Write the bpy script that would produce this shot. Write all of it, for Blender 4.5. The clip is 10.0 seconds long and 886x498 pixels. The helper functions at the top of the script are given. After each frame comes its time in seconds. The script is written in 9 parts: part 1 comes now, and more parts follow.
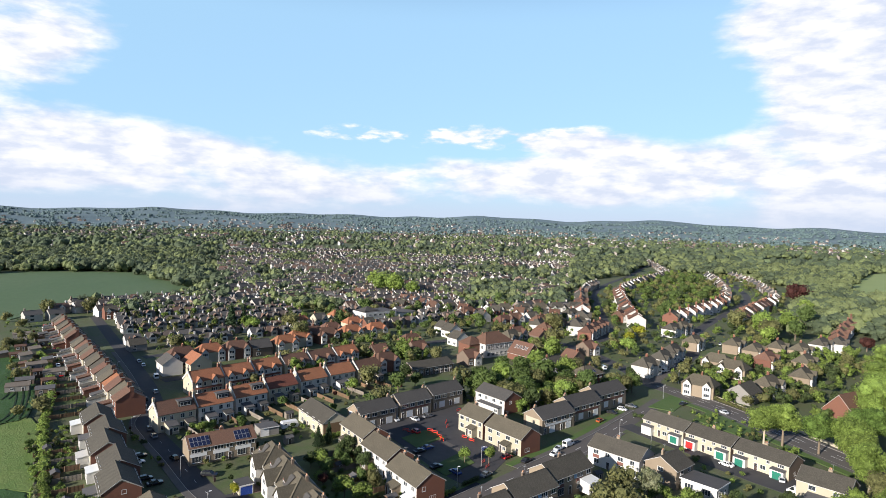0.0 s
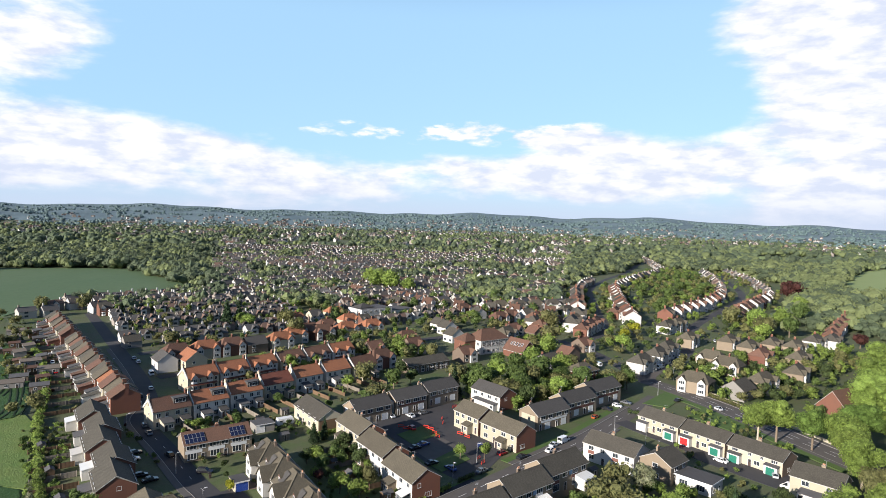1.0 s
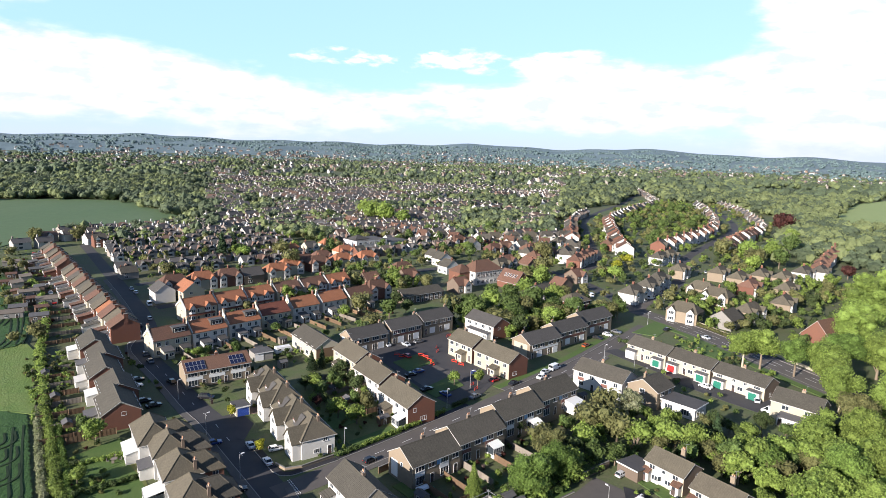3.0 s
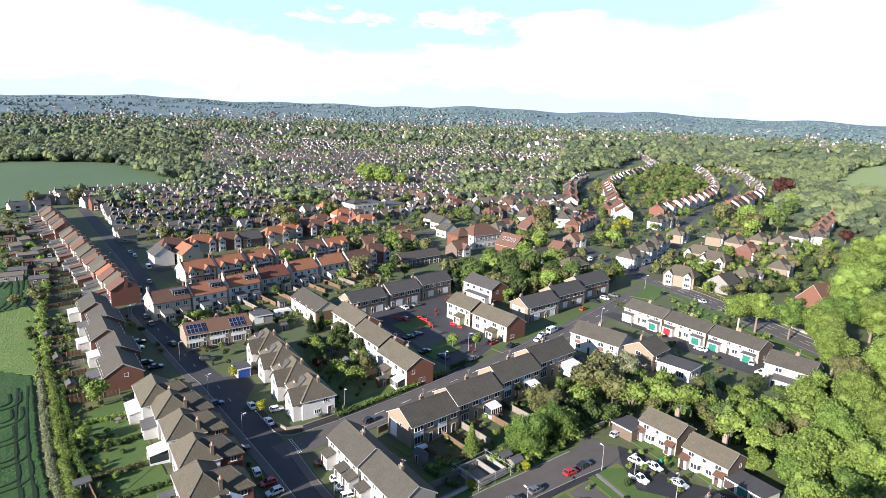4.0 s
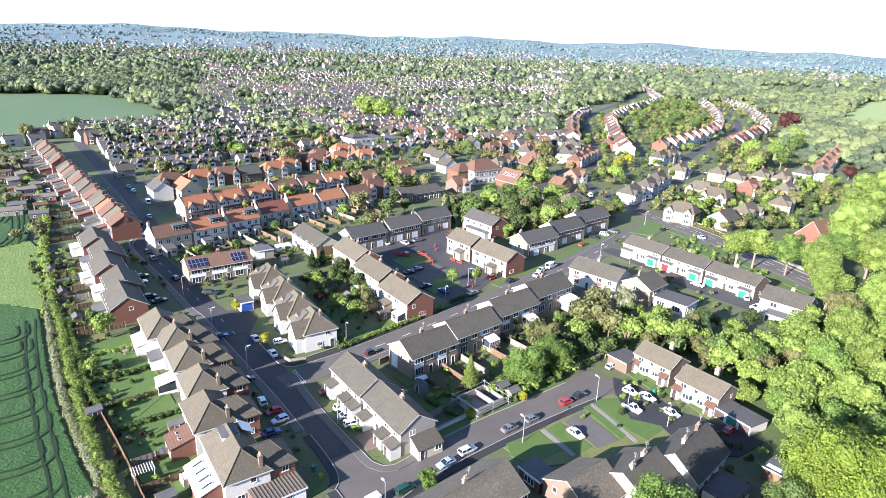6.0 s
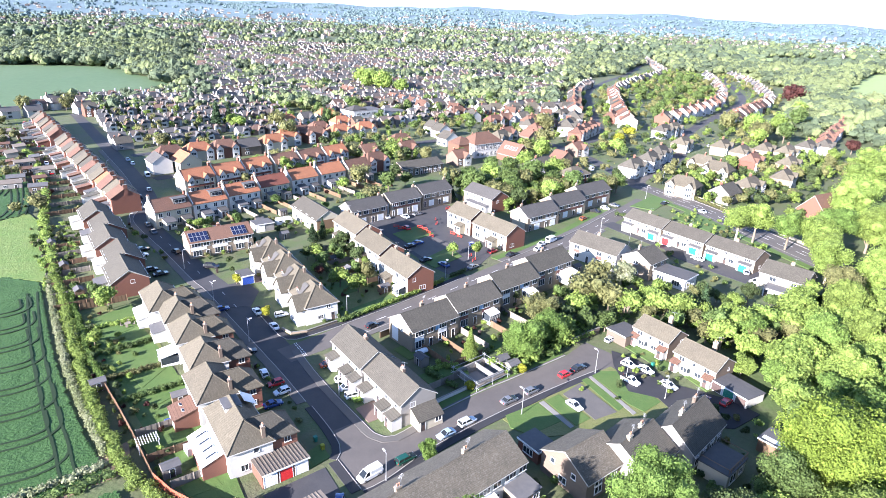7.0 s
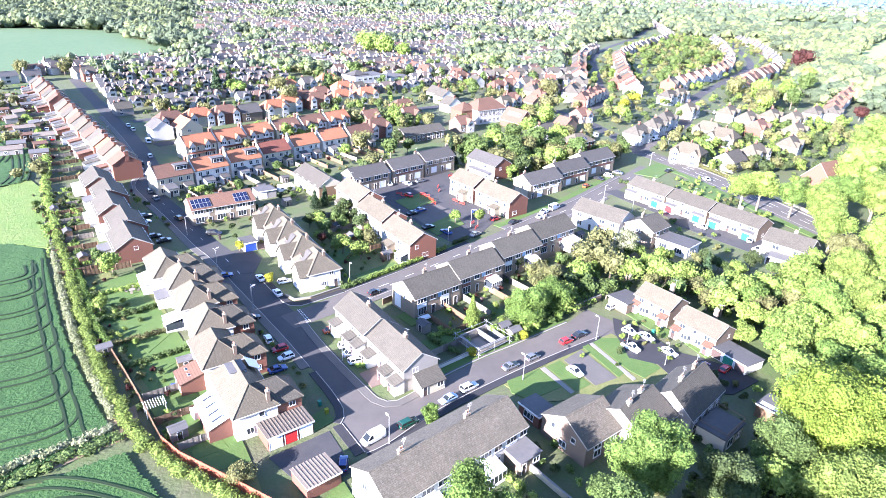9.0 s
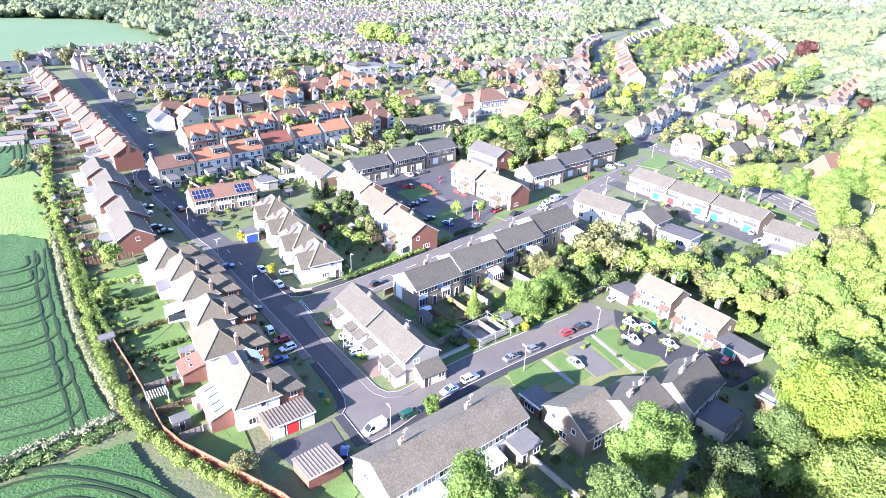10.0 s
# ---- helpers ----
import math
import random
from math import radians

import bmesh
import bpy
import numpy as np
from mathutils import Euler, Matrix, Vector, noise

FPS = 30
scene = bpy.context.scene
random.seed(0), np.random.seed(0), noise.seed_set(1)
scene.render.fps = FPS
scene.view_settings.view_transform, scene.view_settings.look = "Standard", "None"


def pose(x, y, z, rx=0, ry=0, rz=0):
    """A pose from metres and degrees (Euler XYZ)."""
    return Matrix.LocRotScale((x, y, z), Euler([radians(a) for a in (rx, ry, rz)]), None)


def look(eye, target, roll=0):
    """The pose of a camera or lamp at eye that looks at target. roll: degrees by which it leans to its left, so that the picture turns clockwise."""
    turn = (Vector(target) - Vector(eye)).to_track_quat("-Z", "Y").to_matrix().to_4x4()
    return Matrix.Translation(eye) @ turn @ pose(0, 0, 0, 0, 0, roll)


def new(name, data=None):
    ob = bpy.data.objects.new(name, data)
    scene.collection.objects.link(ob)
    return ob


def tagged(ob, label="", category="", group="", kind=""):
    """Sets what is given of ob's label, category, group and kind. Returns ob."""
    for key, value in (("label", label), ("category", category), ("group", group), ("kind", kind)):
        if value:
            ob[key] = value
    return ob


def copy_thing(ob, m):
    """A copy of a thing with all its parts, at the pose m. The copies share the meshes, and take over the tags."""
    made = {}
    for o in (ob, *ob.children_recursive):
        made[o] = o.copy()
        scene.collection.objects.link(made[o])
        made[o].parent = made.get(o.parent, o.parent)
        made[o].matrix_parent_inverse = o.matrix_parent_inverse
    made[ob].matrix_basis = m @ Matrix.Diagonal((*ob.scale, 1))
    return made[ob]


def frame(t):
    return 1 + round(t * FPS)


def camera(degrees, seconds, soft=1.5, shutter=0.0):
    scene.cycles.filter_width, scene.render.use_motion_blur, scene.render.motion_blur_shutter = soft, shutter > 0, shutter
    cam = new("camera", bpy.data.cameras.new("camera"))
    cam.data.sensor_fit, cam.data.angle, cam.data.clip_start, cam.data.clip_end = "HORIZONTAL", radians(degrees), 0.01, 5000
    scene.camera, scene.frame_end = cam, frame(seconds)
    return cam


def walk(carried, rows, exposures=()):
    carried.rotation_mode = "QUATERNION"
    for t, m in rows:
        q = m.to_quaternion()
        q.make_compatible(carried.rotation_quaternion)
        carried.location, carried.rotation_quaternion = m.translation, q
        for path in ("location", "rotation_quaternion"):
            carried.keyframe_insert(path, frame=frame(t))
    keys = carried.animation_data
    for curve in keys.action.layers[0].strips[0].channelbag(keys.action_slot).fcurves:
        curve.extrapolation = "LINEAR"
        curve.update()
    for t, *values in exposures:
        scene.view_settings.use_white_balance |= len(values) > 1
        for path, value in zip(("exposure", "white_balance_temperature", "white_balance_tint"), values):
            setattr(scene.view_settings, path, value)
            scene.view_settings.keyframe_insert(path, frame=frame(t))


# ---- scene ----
# ---- camera ----
cam = camera(72.02, 10.0, soft=0.3)
EYE = (0.0, 0.0, 68.0)
PATH = [
    (0.0, 87.22, -1.51, 1.58), (0.5, 87.20, -1.57, 1.39), (1.0, 86.93, -1.59, 1.19), (1.5, 86.10, -1.65, 1.04),
    (2.0, 84.19, -1.73, 0.93), (2.5, 82.30, -1.70, 0.80), (4.0, 77.14, -1.83, 0.59), (4.5, 75.49, -1.86, 0.56),
    (5.0, 73.98, -1.89, 0.57), (5.5, 72.49, -1.91, 0.60), (7.0, 68.63, -2.03, 0.70), (7.5, 67.52, -2.03, 0.76),
    (8.0, 66.53, -2.09, 0.86), (8.5, 66.03, -2.07, 0.90), (9.0, 65.55, -2.05, 0.96), (9.5, 65.04, -2.06, 1.04),
    (10.0, 64.74, -2.11, 1.13),
]
walk(cam, [(t, pose(*EYE, rx, ry, rz)) for t, rx, ry, rz in PATH],
     exposures=[(0.0, 0.92, 6650, 13), (2.5, 1.12, 6650, 15), (4.5, 1.66, 6300, 16), (5.5, 2.02, 6200, 17), (7.5, 2.7, 5900, 22), (9.0, 3.06, 5800, 25), (10.0, 3.12, 5800, 25)])

# ---- sky and sun ----
SUN_FROM = 226.0      # degrees, counted from +x towards +y
SUN_UP = 19.0
world = bpy.data.worlds.new("sky")
scene.world = world
world.use_nodes = True


def link(tree, a, b):
    tree.links.new(a, b)


def sky_nodes():
    t = world.node_tree
    t.nodes.clear()
    N = lambda kind, **k: make_node(t, kind, **k)
    out = N("ShaderNodeOutputWorld")
    bg = N("ShaderNodeBackground")
    link(t, bg.outputs[0], out.inputs[0])
    sky = N("ShaderNodeTexSky")
    sky.sky_type = "NISHITA"
    sky.sun_disc = False
    sky.sun_elevation = radians(SUN_UP)
    sky.sun_rotation = radians(90.0 - SUN_FROM)
    sky.air_density, sky.dust_density, sky.ozone_density = 1.0, 0.4, 1.5
    bg.inputs["Strength"].default_value = 0.055
    co = N("ShaderNodeTexCoord")
    sep = N("ShaderNodeSeparateXYZ")
    link(t, co.outputs["Generated"], sep.inputs[0])
    M = lambda op, a, b=None, c=None: math_node(t, op, a, b, c)
    x, y, z = sep.outputs
    az = M("ARCTAN2", x, y)                       # 0 straight ahead, to the right positive
    el = M("ARCSINE", z)
    # cloud deck: flattened noise in azimuth and height
    comb = N("ShaderNodeCombineXYZ")
    link(t, M("MULTIPLY", az, 3.2), comb.inputs[0])
    link(t, M("MULTIPLY", el, 9.0), comb.inputs[1])
    big = N("ShaderNodeTexNoise")
    big.inputs["Scale"].default_value = 0.9
    big.inputs["Detail"].default_value = 8
    big.inputs["Roughness"].default_value = 0.52
    big.inputs["Distortion"].default_value = 0.25
    link(t, comb.outputs[0], big.inputs["Vector"])
    small = N("ShaderNodeTexNoise")
    small.inputs["Scale"].default_value = 5.5
    small.inputs["Detail"].default_value = 7
    small.inputs["Roughness"].default_value = 0.55
    link(t, comb.outputs[0], small.inputs["Vector"])

    def bump(v, centre, width):                   # 1 at the centre, 0 beyond the width
        d = M("DIVIDE", M("SUBTRACT", v, centre), width)
        return M("MAXIMUM", M("SUBTRACT", 1.0, M("MULTIPLY", d, d)), 0.0)

    cover = M("MULTIPLY", big.outputs["Fac"], 1.0)
    # the great bright cloud on one side, a veil on the other, a bank low down
    right = M("MULTIPLY", bump(az, 0.72, 0.40), bump(el, 0.20, 0.24))
    left = M("MULTIPLY", bump(az, -0.64, 0.18), bump(el, 0.24, 0.075))
    left2 = M("MULTIPLY", bump(az, -0.60, 0.34), bump(el, 0.085, 0.07))
    low = M("MULTIPLY", bump(az, 0.02, 0.42), bump(el, 0.062, 0.045))
    tower = M("MULTIPLY", bump(az, 0.24, 0.16), bump(el, 0.09, 0.085))
    clear = M("MULTIPLY", bump(az, -0.05, 0.55), bump(el, 0.28, 0.19))
    puffs = M("MULTIPLY", M("MULTIPLY", bump(az, -0.02, 0.30), bump(el, 0.135, 0.024)), M("POWER", small.outputs["Fac"], 2.0))
    for v, k in ((puffs, 1.0), (right, 0.45), (left, 0.24), (left2, 0.21), (low, 0.2), (tower, 0.3), (clear, -0.36)):
        cover = M("ADD", cover, M("MULTIPLY", v, k))
    cover = M("ADD", cover, M("MULTIPLY", M("SUBTRACT", small.outputs["Fac"], 0.5), 0.20))
    # the sky clears overhead
    high = N("ShaderNodeMapRange")
    high.interpolation_type = "SMOOTHSTEP"
    high.inputs["From Min"].default_value, high.inputs["From Max"].default_value = 0.30, 0.46
    link(t, el, high.inputs["Value"])
    cover = M("SUBTRACT", cover, M("MULTIPLY", high.outputs[0], 0.6))
    # and on the sun's side
    behind = N("ShaderNodeMapRange")
    behind.interpolation_type = "SMOOTHSTEP"
    behind.inputs["From Min"].default_value, behind.inputs["From Max"].default_value = 0.95, 1.5
    link(t, M("ABSOLUTE", az), behind.inputs["Value"])
    cover = M("SUBTRACT", cover, M("MULTIPLY", behind.outputs[0], 0.5))
    ramp = N("ShaderNodeMapRange")
    ramp.interpolation_type = "SMOOTHSTEP"
    ramp.inputs["From Min"].default_value = 0.50
    ramp.inputs["From Max"].default_value = 0.69
    link(t, cover, ramp.inputs["Value"])
    # grey undersides where the deck is thick and low
    shade = N("ShaderNodeMapRange")
    shade.inputs["From Min"].default_value = 0.38
    shade.inputs["From Max"].default_value = 0.62
    link(t, small.outputs["Fac"], shade.inputs["Value"])
    tone = N("ShaderNodeMix")
    tone.data_type = "RGBA"
    link(t, shade.outputs[0], tone.inputs["Factor"])
    tone.inputs["A"].default_value = (6.9, 7.8, 9.4, 1)
    tone.inputs["B"].default_value = (10.6, 10.8, 11.0, 1)
    mix = N("ShaderNodeMix")
    mix.data_type = "RGBA"
    link(t, ramp.outputs[0], mix.inputs["Factor"])
    gain = N("ShaderNodeMix")
    gain.data_type = "RGBA"
    gain.blend_type = "MULTIPLY"
    gain.inputs["Factor"].default_value = 1.0
    gain.inputs["B"].default_value = (1.02, 1.18, 1.38, 1)
    link(t, sky.outputs[0], gain.inputs["A"])
    # a thin pale veil in front of the lower sky
    veil = N("ShaderNodeMix")
    veil.data_type = "RGBA"
    veil.inputs["B"].default_value = (4.7, 8.1, 11.2, 1)
    clear_up = M("SUBTRACT", 1.0, M("MAXIMUM", high.outputs[0], behind.outputs[0]))
    link(t, M("MULTIPLY", clear_up, 0.72), veil.inputs["Factor"])
    link(t, gain.outputs["Result"], veil.inputs["A"])
    link(t, veil.outputs["Result"], mix.inputs["A"])
    link(t, tone.outputs["Result"], mix.inputs["B"])
    # pale air towards the horizon
    haze = N("ShaderNodeMapRange")
    haze.interpolation_type = "SMOOTHSTEP"
    haze.inputs["From Min"].default_value, haze.inputs["From Max"].default_value = 0.075, -0.01
    haze.inputs["To Max"].default_value = 0.85
    link(t, el, haze.inputs["Value"])
    pale = N("ShaderNodeMix")
    pale.data_type = "RGBA"
    link(t, haze.outputs[0], pale.inputs["Factor"])
    link(t, mix.outputs["Result"], pale.inputs["A"])
    pale.inputs["B"].default_value = (5.9, 7.0, 8.8, 1)
    link(t, pale.outputs["Result"], bg.inputs["Color"])


def make_node(tree, kind, **k):
    n = tree.nodes.new(kind)
    for key, value in k.items():
        n.inputs[key].default_value = value
    return n


def math_node(tree, op, a, b=None, c=None):
    n = tree.nodes.new("ShaderNodeMath")
    n.operation = op
    for i, v in enumerate((a, b, c)):
        if v is None:
            continue
        if isinstance(v, (int, float)):
            n.inputs[i].default_value = v
        else:
            tree.links.new(v, n.inputs[i])
    return n.outputs[0]


sky_nodes()
lamp = bpy.data.lights.new("sun", "SUN")
lamp.energy = 5.0
lamp.angle = radians(0.53)
lamp.color = (1.0, 0.95, 0.86)
sun = new("sun", lamp)
sun.matrix_world = look((200 * math.cos(radians(SUN_FROM)), 200 * math.sin(radians(SUN_FROM)), 200 * math.tan(radians(SUN_UP))), (0, 0, 0))

# ---- materials ----
def material(name, colour, rough=0.8, metal=0.0, var=0.25, scale=1.5, fine=18.0, bump=0.25, random_tint=0.0,
             streak=None, second=None, amount=0.5, patch=0.3, translucent=0.0, bump_distance=0.05, spec=0.3):
    """A procedural surface: a base colour, large stains towards a second colour, fine grain, relief,
    and a tint that differs from object to object."""
    m = bpy.data.materials.new(name)
    m.use_nodes = True
    t = m.node_tree
    t.nodes.clear()
    out = t.nodes.new("ShaderNodeOutputMaterial")
    p = t.nodes.new("ShaderNodeBsdfPrincipled")
    p.inputs["Roughness"].default_value = rough
    p.inputs["Metallic"].default_value = metal
    p.inputs["Specular IOR Level"].default_value = spec
    co = t.nodes.new("ShaderNodeTexCoord")
    large = make_node(t, "ShaderNodeTexNoise", Scale=patch, Detail=5.0, Roughness=0.6)
    mid = make_node(t, "ShaderNodeTexNoise", Scale=scale, Detail=6.0, Roughness=0.65)
    grain = make_node(t, "ShaderNodeTexNoise", Scale=fine, Detail=3.0, Roughness=0.6)
    src = co.outputs["Object"]
    if streak:
        mp = t.nodes.new("ShaderNodeMapping")
        mp.inputs["Scale"].default_value = streak
        link(t, src, mp.inputs[0])
        src = mp.outputs[0]
    for n in (large, mid, grain):
        link(t, src, n.inputs["Vector"])
    ramp = t.nodes.new("ShaderNodeMapRange")
    ramp.inputs["From Min"].default_value = 0.38
    ramp.inputs["From Max"].default_value = 0.66
    link(t, math_node(t, "ADD", math_node(t, "MULTIPLY", large.outputs["Fac"], 0.55), math_node(t, "MULTIPLY", mid.outputs["Fac"], 0.45)), ramp.inputs["Value"])
    mix = t.nodes.new("ShaderNodeMix")
    mix.data_type = "RGBA"
    mix.inputs["A"].default_value = (*colour, 1)
    mix.inputs["B"].default_value = (*(second or [c * (1 - var) for c in colour]), 1)
    link(t, math_node(t, "MULTIPLY", ramp.outputs[0], amount if second else 1.0), mix.inputs["Factor"])
    hsv = t.nodes.new("ShaderNodeHueSaturation")
    link(t, mix.outputs["Result"], hsv.inputs["Color"])
    value = math_node(t, "ADD", 1.0 - var * 0.5, math_node(t, "MULTIPLY", grain.outputs["Fac"], var))
    if random_tint:
        info = t.nodes.new("ShaderNodeObjectInfo")
        value = math_node(t, "MULTIPLY", value, math_node(t, "ADD", 1.0 - random_tint, math_node(t, "MULTIPLY", info.outputs["Random"], 2 * random_tint)))
        link(t, math_node(t, "ADD", 0.5 - 0.02 * random_tint, math_node(t, "MULTIPLY", math_node(t, "FRACT", math_node(t, "MULTIPLY", info.outputs["Random"], 7.31)), 0.04 * random_tint)), hsv.inputs["Hue"])
    link(t, value, hsv.inputs["Value"])
    link(t, hsv.outputs[0], p.inputs["Base Color"])
    if bump:
        b = make_node(t, "ShaderNodeBump", Strength=bump, Distance=bump_distance)
        link(t, math_node(t, "ADD", grain.outputs["Fac"], mid.outputs["Fac"]), b.inputs["Height"])
        link(t, b.outputs[0], p.inputs["Normal"])
    shader = p.outputs[0]
    if translucent:
        tr = t.nodes.new("ShaderNodeBsdfTranslucent")
        link(t, hsv.outputs[0], tr.inputs["Color"])
        ms = t.nodes.new("ShaderNodeMixShader")
        ms.inputs[0].default_value = translucent
        link(t, shader, ms.inputs[1])
        link(t, tr.outputs[0], ms.inputs[2])
        shader = ms.outputs[0]
    link(t, shader, out.inputs[0])
    return m


def tile_material(name, colour, second, amount=0.5, tint=0.12, row=0.13, lichen=None, spots=0.26):
    """Roof tiles: courses run level, stains and moss lie over them."""
    m = material(name, colour, rough=0.85, var=0.4, scale=1.6, fine=9.0, bump=0.4, second=[c * 0.8 for c in second], amount=0.7, random_tint=tint, patch=0.35)
    t = m.node_tree
    p = next(n for n in t.nodes if n.type == "BSDF_PRINCIPLED")
    hsv = next(n for n in t.nodes if n.type == "HUE_SAT")
    co = next(n for n in t.nodes if n.type == "TEX_COORD")
    sep = t.nodes.new("ShaderNodeSeparateXYZ")
    link(t, co.outputs["Object"], sep.inputs[0])
    saw = math_node(t, "FRACT", math_node(t, "DIVIDE", sep.outputs[2], row))
    edge = math_node(t, "LESS_THAN", saw, 0.22)
    mul = t.nodes.new("ShaderNodeMix")
    mul.data_type = "RGBA"
    mul.blend_type = "MULTIPLY"
    link(t, math_node(t, "MULTIPLY", edge, 0.42), mul.inputs["Factor"])
    link(t, hsv.outputs[0], mul.inputs["A"])
    mul.inputs["B"].default_value = (0.35, 0.33, 0.32, 1)
    result = mul.outputs["Result"]
    lichen = lichen or [min(1.0, c * 1.9 + 0.03) for c in colour]
    if lichen:
        spot = make_node(t, "ShaderNodeTexNoise", Scale=3.4, Detail=7.0, Roughness=0.85)
        link(t, co.outputs["Object"], spot.inputs["Vector"])
        r = t.nodes.new("ShaderNodeMapRange")
        r.inputs["From Min"].default_value, r.inputs["From Max"].default_value = 0.49, 0.62
        r.inputs["To Max"].default_value = spots
        link(t, spot.outputs["Fac"], r.inputs["Value"])
        mx = t.nodes.new("ShaderNodeMix")
        mx.data_type = "RGBA"
        link(t, r.outputs[0], mx.inputs["Factor"])
        link(t, result, mx.inputs["A"])
        mx.inputs["B"].default_value = (*lichen, 1)
        result = mx.outputs["Result"]
    link(t, result, p.inputs["Base Color"])
    b = next(n for n in t.nodes if n.type == "BUMP")
    b.inputs["Strength"].default_value = 0.5
    link(t, math_node(t, "ADD", saw, math_node(t, "MULTIPLY", b.inputs["Height"].links[0].from_socket, 0.6)), b.inputs["Height"])
    return m


def island_material(name, colours, rough=0.85, var=0.25, tint=0.0):
    """Many pieces in one mesh, each piece with one of several colours."""
    m = material(name, colours[0], rough=rough, var=var, bump=0.15)
    t = m.node_tree
    p = next(n for n in t.nodes if n.type == "BSDF_PRINCIPLED")
    geo = t.nodes.new("ShaderNodeNewGeometry")
    ramp = t.nodes.new("ShaderNodeValToRGB")
    ramp.color_ramp.interpolation = "CONSTANT"
    e = ramp.color_ramp.elements
    e[0].position, e[0].color = 0.0, (*colours[0], 1)
    e[1].position, e[1].color = 1.0 / len(colours), (*colours[1], 1)
    for i, c in enumerate(colours[2:], 2):
        q = e.new(i / len(colours))
        q.color = (*c, 1)
    link(t, geo.outputs["Random Per Island"], ramp.inputs[0])
    link(t, ramp.outputs[0], p.inputs["Base Color"])
    return m


def leaf_material(name, colour, second, translucent=0.35, tint=0.2, spread=0.7):
    """Foliage: clumps of lighter and darker leaves, some light passing through."""
    m = material(name, colour, rough=0.6, var=0.75, scale=1.3, fine=3.6, bump=1.0, second=second, amount=0.9, random_tint=tint,
                 patch=0.25, translucent=translucent, spec=0.2, bump_distance=0.35)
    t = m.node_tree
    hsv = next(n for n in t.nodes if n.type == "HUE_SAT")
    geo = t.nodes.new("ShaderNodeNewGeometry")
    old = hsv.inputs["Value"].links[0].from_socket
    link(t, math_node(t, "MULTIPLY", old, math_node(t, "ADD", 1.0 - spread / 2, math_node(t, "MULTIPLY", geo.outputs["Random Per Island"], spread))), hsv.inputs["Value"])
    return m


MAT = {}
MAT["brick_red"] = material("brick_red", (0.15, 0.0641, 0.0418), second=(0.111, 0.0558, 0.0446), scale=2.0, fine=9.0, var=0.35, random_tint=0.12)
MAT["brick_brown"] = material("brick_brown", (0.135, 0.102, 0.078), second=(0.095, 0.072, 0.056), scale=2.0, fine=9.0, var=0.35, random_tint=0.1)
MAT["brick_buff"] = material("brick_buff", (0.224, 0.178, 0.128), second=(0.168, 0.133, 0.0969), scale=2.0, fine=9.0, var=0.3, random_tint=0.1)
MAT["render_white"] = material("render_white", (0.488, 0.475, 0.45), second=(0.387, 0.375, 0.344), var=0.1, scale=0.8, fine=6.0, bump=0.1, random_tint=0.06)
MAT["render_cream"] = material("render_cream", (0.382, 0.346, 0.266), second=(0.312, 0.278, 0.208), var=0.12, scale=0.8, fine=6.0, bump=0.1, random_tint=0.1)
MAT["render_grey"] = material("render_grey", (0.215, 0.205, 0.19), second=(0.154, 0.143, 0.133), var=0.15, scale=0.8, fine=6.0, bump=0.1, random_tint=0.1)
MAT["tile_brown"] = tile_material("tile_brown", (0.068, 0.062, 0.05), (0.049, 0.045, 0.037), tint=0.14)
MAT["tile_tan"] = tile_material("tile_tan", (0.091, 0.079, 0.057), (0.067, 0.059, 0.044), tint=0.12)
MAT["tile_lichen"] = tile_material("tile_lichen", (0.097, 0.084, 0.064), (0.057, 0.052, 0.041), lichen=(0.2, 0.185, 0.155), spots=0.55)
MAT["tile_grey"] = tile_material("tile_grey", (0.0624, 0.0593, 0.0562), (0.056, 0.0528, 0.0504), tint=0.15)
MAT["tile_orange"] = tile_material("tile_orange", (0.27, 0.11, 0.056), (0.245, 0.105, 0.06), tint=0.1)
MAT["tile_red"] = tile_material("tile_red", (0.159, 0.0557, 0.0345), (0.136, 0.0578, 0.0408), tint=0.18)
MAT["tile_rust"] = tile_material("tile_rust", (0.12, 0.0624, 0.0424), (0.106, 0.064, 0.048), tint=0.18)
MAT["tile_hung"] = tile_material("tile_hung", (0.17, 0.075, 0.06), (0.12, 0.06, 0.05), row=0.2)
MAT["felt"] = material("roof_felt", (0.07, 0.07, 0.074), second=(0.12, 0.112, 0.105), var=0.3, rough=0.9, random_tint=0.2)
MAT["corrugated"] = material("corrugated_sheet", (0.15, 0.125, 0.1), second=(0.095, 0.082, 0.07), var=0.4, rough=0.9, streak=(1, 4, 1), random_tint=0.15)
MAT["white"] = material("white_upvc", (0.64, 0.64, 0.632), rough=0.45, var=0.06, bump=0.0, second=(0.56, 0.56, 0.544))
MAT["fascia"] = material("weathered_fascia", (0.42, 0.41, 0.39), rough=0.5, var=0.15, bump=0.0, second=(0.3, 0.29, 0.27))
MAT["blue_panel"] = material("blue_panel", (0.16, 0.3, 0.46), rough=0.5, var=0.08, bump=0.0)
MAT["green_door"] = material("green_door", (0.02, 0.15, 0.105), rough=0.4, var=0.1, bump=0.0)
MAT["red_door"] = material("red_door", (0.5, 0.03, 0.03), rough=0.4, var=0.1, bump=0.0)
MAT["dark_door"] = material("dark_door", (0.07, 0.05, 0.045), rough=0.5, var=0.2, bump=0.0, random_tint=0.3)
MAT["blue_door"] = material("blue_door", (0.03, 0.07, 0.3), rough=0.4, var=0.1, bump=0.0)
MAT["timber"] = material("timber", (0.138, 0.0872, 0.0512), second=(0.0872, 0.0614, 0.041), var=0.3, streak=(1, 1, 0.15), random_tint=0.2)
